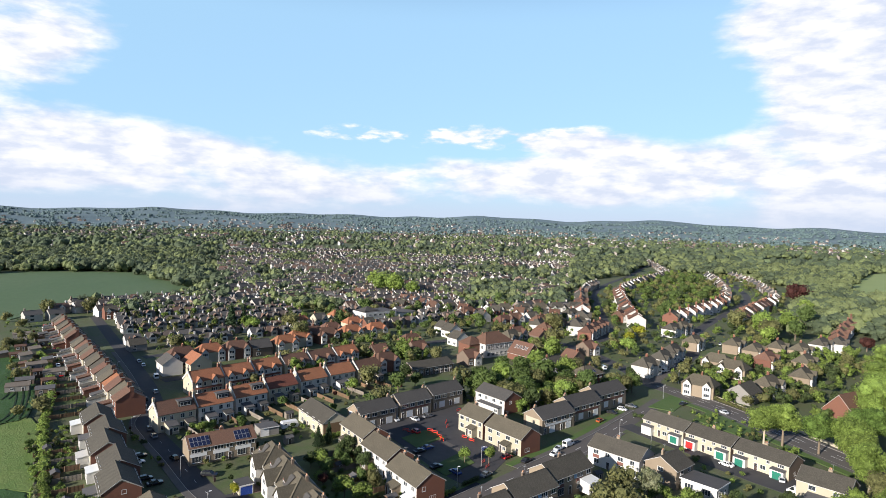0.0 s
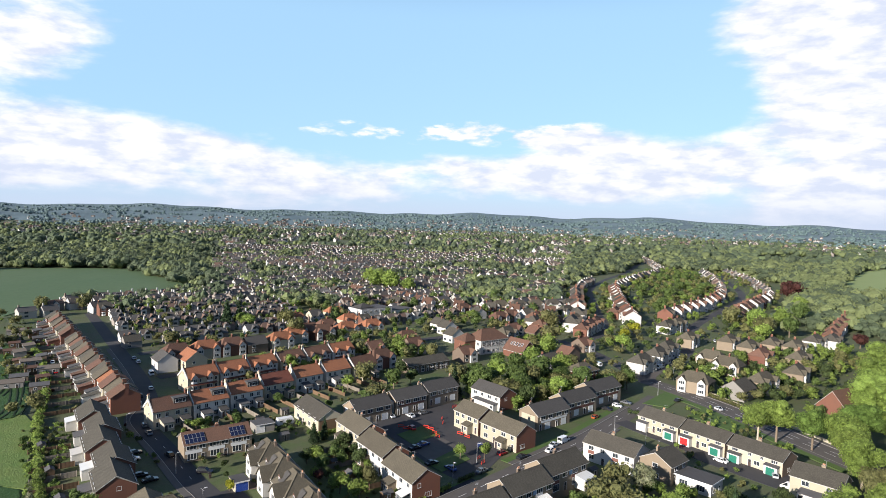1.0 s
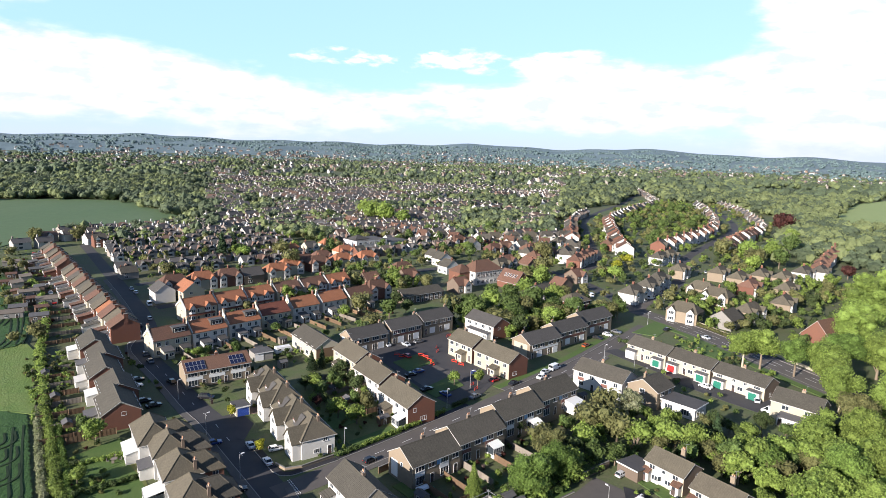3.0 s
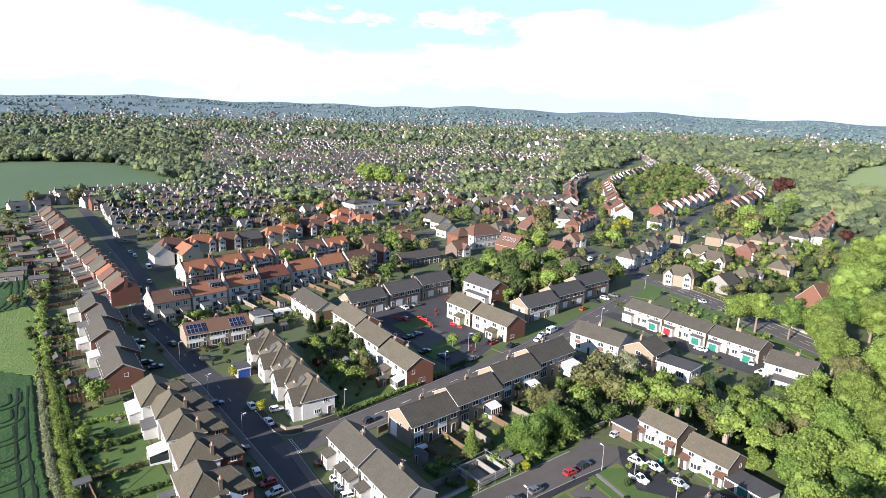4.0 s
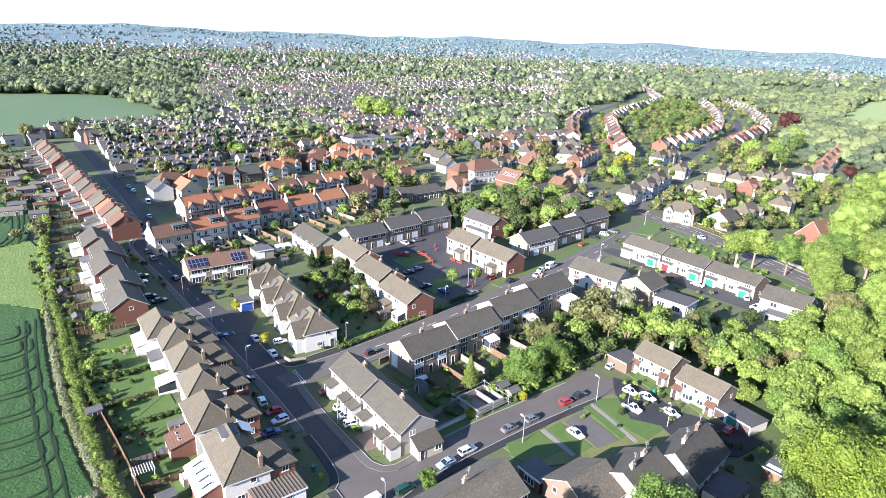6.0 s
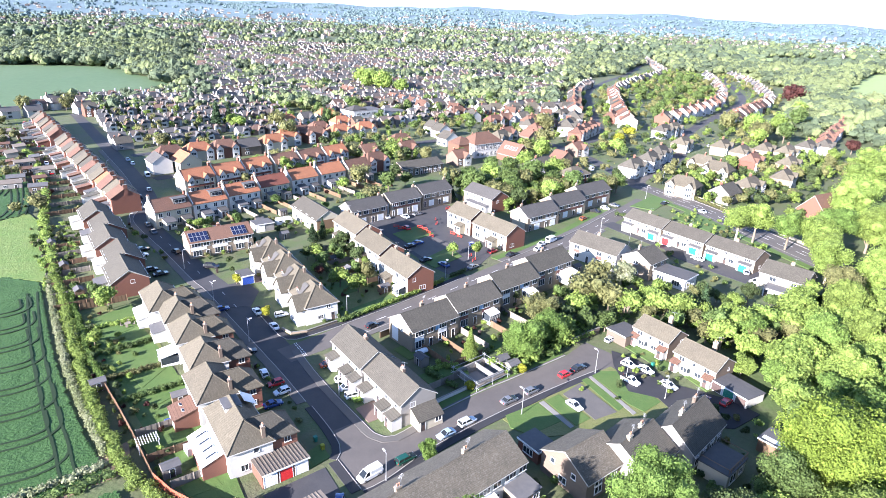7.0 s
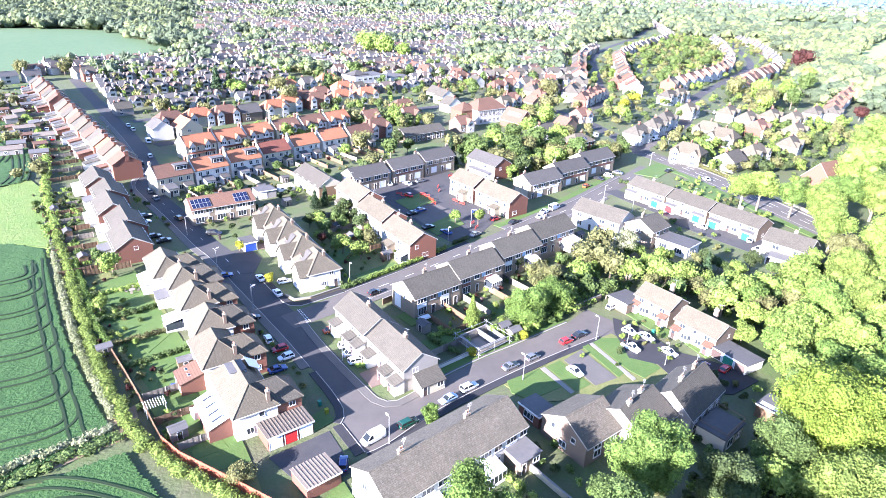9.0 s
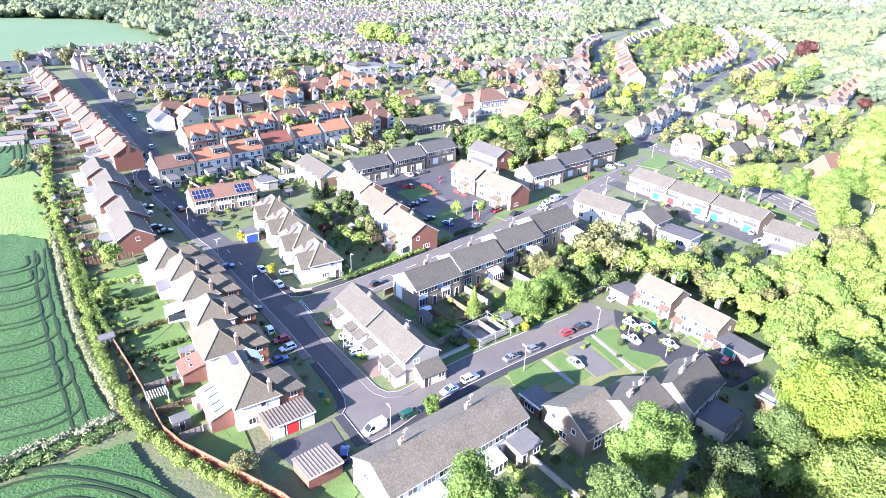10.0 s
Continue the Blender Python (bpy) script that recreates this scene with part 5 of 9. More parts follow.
# the two bright houses of the cul-de-sac
for i, (x, y, L) in enumerate(((48.7, 119.0, 9.0), (54.5, 108.9, 9.4))):
    h = gable_house("sunlit white fronted house with tan tiles", x, y, -53, L, 6.6, 4.0, 5.9, "render_cream", "tile_tan", group="cul-de-sac pair", z=0.2 * (1 - i),
                    front=[("w", -L * 0.3, 3.1, 1.3, 0.95, 2), ("w", 0, 3.1, 0.8, 0.8, 1), ("w", L * 0.3, 3.1, 1.3, 0.95, 2), ("b", -L * 0.18, 1.1, 2.3, 1.9, "white"), ("w", L * 0.12, 1.2, 1.3, 1.0, 2)],
                    back=bays(L, 2, upper=(1.3, 0.9, 2), lower=(1.3, 1.1, 2), zu=3.0, zl=1.3), right=[("w", 1.3, 3.1, 0.7, 0.8, 1), ("w", 1.1, 1.2, 1.1, 1.0, 2)], stacks=((0.5, 2.6, "brick_buff"),))
    part("gable_cladding", Geo().prism([(-3.3, -0.3), (3.3, -0.3), (3.3, 3.95), (0, 5.8), (-3.3, 3.95)], L / 2, L / 2 + 0.05, "x"), "brick_brown", h, "brown brick end wall")
    porch(h, L, 6.6, "front", L * 0.38, 1.8, 1.3, 2.0, "render_white", "tile_rust", 0.6)
    porch(h, L, 6.6, "front", -L * 0.40, 1.7, 1.3, 2.0, "render_white", "tile_rust", 0.6)
porch(h, 9.4, 6.6, "back", 0, 6.0, 3.0, 2.0, "render_white", "felt", 0.3)


def garage_row(label, x, y, yaw, n, depth, height, doors, wall, roof, lean=0.35, width=2.9):
    """Lock-up garages side by side under one shallow roof."""
    L = n * width
    root = thing("garage_block", label, "garage", at(x, y, yaw))
    part("wall", Geo().prism([(-depth / 2, -0.3), (-depth / 2, height), (depth / 2, height - lean), (depth / 2, -0.3)], -L / 2, L / 2, "x"), wall, root)
    r = Geo()
    r.prism([(-depth / 2 - 0.3, height + 0.03), (-depth / 2 - 0.3, height + 0.15), (depth / 2 + 0.2, height - lean + 0.12), (depth / 2 + 0.2, height - lean)], -L / 2 - 0.15, L / 2 + 0.15, "x")
    if roof == "corrugated":
        for i in range(int(L / 0.55)):
            xx = -L / 2 + 0.3 + 0.55 * i
            r.prism([(-depth / 2 - 0.3, height + 0.14), (-depth / 2 - 0.3, height + 0.21), (depth / 2 + 0.2, height - lean + 0.18), (depth / 2 + 0.2, height - lean + 0.11)], xx, xx + 0.14, "x")
    part("roof", r, roof, root)
    part("fascia", Geo().box(-L / 2 - 0.1, L / 2 + 0.1, -depth / 2 - 0.36, -depth / 2 - 0.31, height - 0.12, height + 0.14), "white", root)
    for i, d in enumerate(doors):
        part("garage_door", garage_mesh(width - 0.5, min(2.1, height - 0.35), d), None, root, at=pose(-L / 2 + width * (i + 0.5), -depth / 2, 1.08))
    register(x, y, yaw, L, depth)
    return root


garage_row("three lock-up garages with a corrugated roof", -24.4, 76.6, 37, 3, 6.2, 2.6, ("white", "red_door", "white"), "brick_red", "corrugated", width=2.5)
garage_row("low brick garage with a corrugated roof", -17.0, 66.2, 40, 2, 4.8, 2.4, (), "brick_red", "corrugated", width=2.7)
garage_row("triple garage with green and dark doors", 58.5, 101.4, -58, 3, 5.4, 2.2, ("dark_door", "green_door", "dark_door"), "render_white", "felt", width=2.6)
garage_row("white double garage with a flat roof", -45.4, 151.0, 30, 2, 5.4, 2.6, ("white", "white"), "render_cream", "corrugated")
garage_row("small garage with blue door", -51.4, 145.6, 36, 1, 5.0, 2.5, ("blue_door",), "render_cream", "felt", width=3.4)
garage_row("grey roofed car port beside the house", 42.0, 122.0, -53, 1, 6.0, 2.6, (), "brick_brown", "felt", width=5.2)
garage_row("white garage beside the terrace gardens", -58.5, 186.0, 35, 2, 6.0, 2.6, ("white",), "render_grey", "felt")

# hip-roofed houses along the shaded street, garden sides in the sun
for i, (x, y, rl, yaw) in enumerate(((-63.4, 124.4, 6.0, -55), (-57.0, 118.4, 3.0, -57), (-51.2, 110.3, 3.0, -56), (-45.0, 101.4, 3.0, -56), (-40.2, 91.8, 4.4, -55), (-31.9, 80.9, 7.6, -55))):
    L, D = rl + 5.6, 6.8
    h = hip_house("white rendered detached house with a hipped brown roof", x, y, yaw, L, D, 4.9, 7.9, "render_white", "tile_tan", group="garden side houses", run=2.8,
                  front=[("w", -L * 0.27, 3.9, 1.6, 1.2, 3), ("w", L * 0.27, 3.9, 1.6, 1.2, 3), ("w", -L * 0.25, 1.4, 2.4, 1.9, 3), ("w", L * 0.25, 1.4, 1.8, 1.3, 2)],
                  right=[("w", 0.8, 3.9, 0.9, 1.0, 1), ("w", -1.2, 1.4, 1.2, 1.2, 2)], stacks=((rl / 2 + 2.2, 2.2, "brick_brown"),))
    # wing to the street
    wing = part("wing_wall", Geo().box(-2.9, 2.9, 0, 4.2, -0.4, 4.7), "brick_red", h, "red brick street wing", at=pose(rl / 2 - 0.4, 3.3, 0))
    tiles = "tile_brown" if i % 2 else "tile_tan"
    hip_caps(part("wing_roof", hip_roof(9.6, 5.8, 4.7, 7.5, run=2.9), tiles, h, at=pose(rl / 2 - 0.4, 2.7, 0, 0, 0, 90)), tiles, 9.6, 5.8, 4.7, 7.5, run=2.9)
    for u, z, w, hh in ((-1.4, 3.7, 1.2, 1.1), (1.4, 3.7, 1.2, 1.1), (0.6, 1.4, 1.8, 1.3)):
        part("window", window_mesh(w, hh, 2), None, wing, at=pose(u, 4.2, z, 0, 0, 180))
    for z in (1.4, 3.7):
        part("window", window_mesh(1.1, 1.1, 2), None, wing, at=pose(2.9, 2.6, z, 0, 0, 90))
    if i == 4:
        p = porch(h, L, D, "front", 2.2, 4.6, 4.0, 2.5, "brick_red", "tile_rust", 1.1)
        for a, b in ((-1.0, -1.2), (0.9, -1.2)):
            part("roof_light", Geo().box(-0.4, 0.4, -0.5, 0.5, 0, 0.08).box(-0.33, 0.33, -0.43, 0.43, 0.08, 0.085, 1), ["white", "glass"], p, at=pose(a, b - 0.8, 3.1, -15.0, 0, 0))
    if i == 5:
        p = porch(h, L, D, "front", 0.6, 8.4, 3.6, 2.6, "brick_red", "polycarbonate", 1.4)
        for a in (-2.6, -0.6, 1.4, 3.2):
            part("roof_light", Geo().box(-0.28, 0.28, -0.9, 0.9, 0, 0.08).box(-0.22, 0.22, -0.84, 0.84, 0.08, 0.085, 1), ["white", "glass"], p, at=pose(a, -1.9, 3.5, 21.3, 0, 0))
        dormer(h, -2.4, -1.4, 6.0, 3.0, 1.6, 2.6, 0, "render_white")
        solar = part("glazed_link", Geo().box(-1.6, 1.6, -1.2, 1.2, 0, 0.06).box(-1.5, -0.05, -1.1, 1.1, 0.06, 0.07, 1).box(0.05, 1.5, -1.1, 1.1, 0.06, 0.07, 1), ["white", "polycarbonate"], h, at=pose(-4.0, 3.0, 6.3, -35, 0, 0))
    if i == 2:
        conservatory(h, L, D, "front", 2.0, 4.0, 3.4)
    if i == 1:
        porch(h, L, D, "front", 1.2, 4.4, 2.6, 2.4, "render_white", "felt", 0.3)
    if i == 0:
        porch(h, L, D, "front", 0.5, 6.4, 2.4, 2.4, "render_white", "polycarbonate", 0.5)

# gabled and hipped houses facing them
for i, (x, y) in enumerate(((-47.4, 156.5), (-41.5, 147.3), (-35.6, 138.1), (-29.7, 128.9))):
    h = hip_house("cream rendered house with a brown hipped roof", x, y, -56, 9.8, 7.6, 4.6, 8.0, "render_white" if i > 1 else "render_cream", "tile_tan", group="street houses", run=3.3,
                  right=[("w", 1.6, 3.7, 1.1, 1.0, 2), ("w", -0.4, 1.4, 1.4, 1.0, 3), ("d", 2.6, 1.02, 0.9, 2.0, "dark_door")], back=bays(10, 1), stacks=((2.4, 0.9, "brick_brown"),))
    g = Geo()
    g.prism([(-2.5, -0.3), (2.5, -0.3), (2.5, 4.2), (0, 6.7), (-2.5, 4.2)], -2.0, 1.0, "y")
    wing = part("front_gable", g, "render_white", h, at=pose(2.0, -3.8, 0))
    r = Geo()
    r.prism([(-2.9, 3.82), (0, 6.7), (2.9, 3.82), (2.9, 4.0), (0, 6.9), (-2.9, 4.0)], -2.3, 3.6, "y")
    part("front_gable_roof", r, "tile_tan", h, at=pose(2.0, -3.8, 0))
    for z in (1.4, 3.9):
        part("window", window_mesh(1.9, 1.2, 3), None, wing, at=pose(0, -2.0, z))
    dormer(h, -2.4, -2.9, 5.2, 1.5, 1.1, 2.6, 0, "tile_hung", flat=False)
    part("roof_patch", Geo().box(-1.2, 1.2, -1.5, 1.5, 0, 0.05), "tile_grey", h, "dark panel set into the roof slope", at=pose(-1.1, -2.2, 6.5, 41.8, 0, 0))
    openings(h, 9.8, 7.6, "front", [("w", -3.4, 1.4, 2.0, 1.3, 3), ("d", -1.9, 1.02, 0.9, 2.0, "dark_door")])

# stepped dark-roofed row further up the street
for i, (x, y) in enumerate(((-108.9, 180.2), (-101.4, 169.7), (-93.9, 159.2), (-86.3, 148.8), (-78.8, 138.4))):
    h = gable_house("pale backed house with a long dark roof slope", x + (1.1 if i % 2 else -0.3), y + (1.3 if i % 2 else 0.9), -54, 12.4, 8.4, 4.2, 6.6 if i % 2 else 6.9, "render_white" if i % 2 else "render_cream", "tile_brown", group="upper street houses", z=0.2 * (4 - i),
                    front=bays(12, 2, upper=(1.5, 1.0, 2)), back=bays(12, 2, garage="white"), right=[("w", 0.5, 3.9, 1.0, 1.0, 1)], trimmed=True)
    part("gable_cladding", Geo().prism([(-4.2, -0.3), (4.2, -0.3), (4.2, 4.15), (0, 6.5), (-4.2, 4.15)], 6.2, 6.25, "x"), "brick_red", h, "red brick end wall")
    porch(h, 12.4, 8.4, "front", -2.0 + i % 3, 4.8, 2.8, 2.5, "render_white", ("polycarbonate", "felt", "render_white")[i % 3], 0.35)

# brick block with two solar arrays
s = gable_house("brick and white terrace with solar panels", -65.8, 167.0, 36, 18.0, 8.0, 4.8, 7.0, "brick_buff", "tile_rust",
                front=bays(18, 3, upper=(2.6, 1.3, 3), lower=(2.4, 1.7, 3)) + [("p", u, 2.75, 4.4, 0.9, "white") for u in (-6.6, -0.6, 5.4)],
                back=bays(18, 3), stacks=((0.5, 0.5, "brick_red"),))
solar_array(s, -8.1, -3.3, 5.5, 28.8, 5, 2)
solar_array(s, 3.8, -3.3, 5.5, 28.8, 4, 2)
gable_house("long low house with a plain grey brown roof", -42.6, 193.4, -53, 19.0, 8.6, 4.4, 7.0, "render_cream", "tile_brown", front=bays(18, 2), right=[("p", 0, 2.2, 8.0, 3.8, "timber")])

# dark houses under the trees at the foot of the view
gable_house("brick house with a mossy brown roof", 23.2, 77.4, 38, 8.6, 9.2, 4.0, 6.6, "brick_brown", "tile_lichen", name="detached_house", left=[("w", -2.2, 3.6, 0.9, 1.0, 1), ("w", 2.0, 3.4, 0.9, 1.0, 1), ("w", 0.0, 1.4, 1.6, 1.2, 2)], front=bays(8, 1, zu=3.0))
ext = thing("flat_roofed_extension", "low brick extension with a dark felt roof", "extension", at(16.8, 82.4, 38))
part("wall", Geo().box(-1.9, 1.9, -2.3, 2.3, -0.3, 2.4), "brick_red", ext)
part("roof", Geo().box(-2.1, 2.1, -2.5, 2.5, 2.4, 2.6), "felt", ext)
part("fascia", Geo().box(-2.15, -2.1, -2.5, 2.5, 2.3, 2.65).box(-2.1, 2.1, -2.56, -2.5, 2.3, 2.65), "white", ext)
openings(ext, 3.8, 4.6, "left", [("w", 0, 1.3, 2.2, 1.3, 3)])
register(16.8, 82.4, 38, 3.8, 4.6)
gable_house("pale gabled house with a brown roof", 32.0, 79.8, 43, 9.4, 9.6, 4.2, 7.0, "render_grey", "tile_brown", name="detached_house", front=bays(9, 1, zu=3.2), left=[("w", -1.5, 1.5, 1.4, 1.2, 2)], stacks=((-2.6, -0.2, "render_cream"), (1.4, 0.2, "render_cream")))
gable_house("shaded gabled house with a dark roof", 42.2, 85.4, 45, 12.0, 8.2, 4.2, 7.4, "render_grey", "tile_brown", name="detached_house", front=bays(11, 2, zu=3.2), left=[("w", -0.7, 4.3, 0.8, 1.0, 1), ("w", 0.6, 4.3, 0.8, 1.0, 1), ("w", -1.4, 1.6, 1.4, 1.2, 2)], stacks=((-2.0, 0.4, "render_cream"), (3.4, 0.6, "brick_brown")))
bal = thing("balcony_extension", "flat-roofed extension with a railed roof terrace", "extension", at(46.2, 79.2, 42))
part("wall", Geo().box(-3.2, 3.2, -2.4, 2.4, -0.3, 2.7), "render_cream", bal)
part("roof", Geo().box(-3.4, 3.4, -2.6, 2.6, 2.7, 2.9), "felt", bal)
openings(bal, 6.4, 4.8, "front", [("w", -1.2, 1.3, 2.0, 1.8, 2), ("w", 1.6, 1.3, 1.2, 1.2, 2)])
for i in range(9):
    part("rail_post", shared(("rail_post",), lambda: Geo().box(-0.04, 0.04, -0.04, 0.04, 0, 1.0).mesh("rail_post", ["timber"])), None, bal, at=pose(-3.2 + 0.8 * i, -2.4, 2.9))
part("hand_rail", Geo().box(-3.3, 3.3, -2.46, -2.34, 3.86, 3.94).box(-3.3, -3.2, -2.4, 2.4, 3.86, 3.94).box(3.2, 3.3, -2.4, 2.4, 3.86, 3.94), "timber", bal)
register(46.2, 79.2, 42, 6.4, 4.8)
shed = garage_row("long shed with a part translucent roof", 58.6, 84.6, -50, 2, 5.0, 2.6, (), "timber", "felt")
part("clear_sheet", Geo().box(-2.6, 2.6, -1.0, 0.2, 0, 0.04), "polycarbonate", shed, at=pose(0, -1.2, 2.62, -4, 0, 0))

# unroofed garage shell and sheds behind the terrace
RUIN_WALL = 1.8
ruin = thing("roofless_garage", "roofless grey block-walled garage shell under repair", "garage", at(8.6, 104.4, 40))
for bx in ((-3.6, 3.6, -2.9, -2.7), (-3.6, 3.6, 2.7, 2.9), (-3.6, -3.4, -2.7, 2.7), (3.4, 3.6, -2.7, 2.7), (0.9, 1.1, -2.7, 2.7)):
    part("wall", Geo().box(*bx, -0.2, RUIN_WALL), "render_grey", ruin)
part("floor_slab", Geo().box(-3.4, 3.4, -2.7, 2.7, -0.2, 0.1), "concrete", ruin)
for u, v in ((-4.2, -3.5), (0.0, -3.5), (4.2, -3.5), (4.2, 0.0), (4.2, 3.5), (0.0, 3.5), (-4.2, 3.5), (-4.2, 0.0)):
    part("scaffold_pole", shared(("scaffold_pole",), lambda: Geo().tube(0, 0, -0.1, 2.5, 0.045, 0.045, 6).mesh("scaffold_pole", ["steel"])), None, ruin, at=pose(u, v, 0))
for z in (0.95, 2.1):
    for p, q in (((-4.8, -3.5), (4.8, -3.5)), ((-4.8, 3.5), (4.8, 3.5)), ((-4.2, -4.1), (-4.2, 4.1)), ((4.2, -4.1), (4.2, 4.1))):
        part("scaffold_rail", Geo().bar((*p, z), (*q, z), 0.04, n=6), "steel", ruin)
for v in (-3.15, 3.15):
    part("scaffold_board", Geo().box(-4.4, 4.4, v - 0.22, v + 0.22, 0.98, 1.03), "timber_grey", ruin)
register(8.6, 104.4, 40, 7.2, 5.8)


def shed_at(x, y, yaw, L=2.6, D=1.9, wall="timber", roof="felt", h=1.9, name="garden_shed", label="small timber garden shed with a felt roof"):
    root = thing(name, label, "shed", at(x, y, yaw), "garden sheds")
    part("wall", gable_walls(L, D, h, h + 0.45), wall, root)
    part("roof", gable_roof(L, D, h, h + 0.45, 0.15, 0.12, 0.06), roof, root)
    part("door", door_mesh(0.7, 1.6, "dark_door"), None, root, at=pose(0, -D / 2, 0.85))
    BUILT.append((x, y, 1.6))


for x, y, yaw in ((13.2, 109.0, 40), (15.2, 107.2, 40), (-3.4, 108.4, -50), (-40.4, 74.4, 40), (-63.0, 95.6, 40), (-46.6, 92.6, 35), (20.8, 121.6, 40), (-60.6, 190.2, 40), (-55.6, 200.6, 40),
                  (-25.0, 152.6, -50), (-30.6, 160.0, 40), (-14.6, 142.0, 40), (38.4, 160.2, 40), (-71.6, 181.0, 40), (-49.4, 178.0, 40), (-88.0, 133.4, -50), (-100.2, 148.0, -50), (-113.0, 163.6, -50), (-117.6, 190.0, -50)):
    shed_at(x, y, yaw, wall="timber" if (x + y) % 2 > 1 else "timber_grey")
green = thing("greenhouse", "small aluminium greenhouse with clear panes", "greenhouse", at(-39.0, 79.6, 42))
part("glazing", Geo().prism([(-0.9, 0), (0.9, 0), (0.9, 1.5), (0, 2.1), (-0.9, 1.5)], -1.2, 1.2, "x"), "polycarbonate", green)
for xx in (-1.2, -0.4, 0.4, 1.2):
    g = Geo()
    for p, q in (((-0.92, 0), (-0.92, 1.52)), ((-0.92, 1.52), (0, 2.12)), ((0, 2.12), (0.92, 1.52)), ((0.92, 1.52), (0.92, 0))):
        g.bar((xx, *p), (xx, *q), 0.03, n=4)
    part("glazing_bar", g, "white", green)

# ---- terraces and streets in the middle distance ----
def terrace_block(label, x, y, yaw, L, roof, wall, bays_front, box_dormer, lean, group):
    """A pair of old terraced houses: party walls proud of the roof, stacks at the ends."""
    D, eave, ridge = 8.4, 5.6, 8.5
    front = []
    for u in (-L * 0.25, L * 0.25):
        if bays_front:
            front += [("b", u - 0.6, 4.3, 2.3, 1.9, "white"), ("b", u - 0.6, 1.5, 2.3, 2.2, "white"), ("w", u + 1.7, 4.2, 0.9, 1.3, 1), ("d", u + 1.7, 1.02, 0.85, 2.0, "dark_door")]
        else:
            front += [("w", u - 1.3, 4.2, 1.3, 1.4, 2), ("w", u + 1.2, 4.2, 1.1, 1.4, 2), ("w", u - 1.4, 1.5, 1.4, 1.6, 2), ("d", u + 1.3, 1.02, 0.85, 2.0, "white")]
    h = gable_house(label, x, y, yaw, L, D, eave, ridge, wall, roof, group=group, front=front, left=[("w", 0.5, 4.2, 0.7, 0.9, 1)], trimmed=False)
    part("party_wall", Geo().prism([(-D / 2 - 0.35, eave - 0.8), (-D / 2 - 0.35, eave - 0.1), (0, ridge + 0.45), (D / 2 + 0.35, eave - 0.1), (D / 2 + 0.35, eave - 0.8), (0, ridge - 0.4)], -L / 2 - 0.24, -L / 2 + 0.06, "x"), "render_white", h)
    for u in (-L / 2 + 0.1, L / 2 - 0.1):
        chimney(h, u, 0.4, eave + 1, ridge + 1.3, "render_cream" if u < 0 else "brick_red", 2, 0.6, 1.1)
    if bays_front:
        for u in (-L * 0.25 - 0.6, L * 0.25 - 0.6):
            g = Geo()
            g.prism([(-1.35, eave - 0.5), (1.35, eave - 0.5), (0, eave + 1.35)], -D / 2 - 0.75, -D / 2 + 1.6, "y", 0)
            g.prism([(-1.6, eave - 0.62), (0, eave + 1.4), (1.6, eave - 0.62), (1.6, eave - 0.5), (0, eave + 1.52), (-1.6, eave - 0.5)], -D / 2 - 0.9, -D / 2 + 1.7, "y", 1)
            part("bay_gable", g, ["render_white", roof], h, at=pose(u, 0, 0))
        part("porch_roof", Geo().prism([(-D / 2 - 1.0, 2.6), (-D / 2 - 1.0, 2.7), (-D / 2, 3.1), (-D / 2, 3.0)], -L * 0.42, L * 0.42, "x"), "tile_red", h)
    if box_dormer:
        dormer(h, box_dormer * L * 0.25, -2.9, 6.6, 4.2, 1.7, 2.6, 0, "tile_grey")
    if lean:
        porch(h, L, D, "front", -L * 0.2, 3.2, 3.6, 2.6, wall, "felt", 0.7)
        porch(h, L, D, "front", L * 0.3, 2.8, 2.8, 2.4, wall, "tile_grey", 0.6)
    return h


GROUP = "orange roofed terrace"
for i, (x, y, roof, dm) in enumerate(((-89.7, 188.9, "tile_rust", 1), (-81.3, 198.5, "tile_orange", 1), (-73.3, 209.6, "tile_orange", 1), (-65.7, 221.6, "tile_red", 0), (-57.2, 233.2, "tile_orange", 0), (-48.0, 243.4, "tile_orange", 0), (-38.4, 252.6, "tile_rust", 0))):
    terrace_block("white and grey backed terrace with %s roof" % ("bright orange tiled" if roof == "tile_orange" else "weathered red tiled"), x, y, 45, 11.6, roof, ("render_cream", "render_white", "render_white", "render_cream", "render_white", "render_white", "render_cream")[i], False, dm, True, GROUP)
for i, (x, y, roof) in enumerate(((-95.9, 227.1, "tile_orange"), (-87.6, 237.0, "tile_orange"), (-79.4, 247.6, "tile_orange"), (-70.4, 258.2, "tile_rust"), (-61.4, 268.4, "tile_rust"), (-52.3, 278.0, "tile_orange"))):
    terrace_block("bay-fronted terrace with white gables and %s roof" % ("orange" if roof == "tile_orange" else "rust red"), x, y, 47, 12.0, roof, "render_white" if i % 3 else "render_cream", True, 0, False, "bay-fronted terrace")

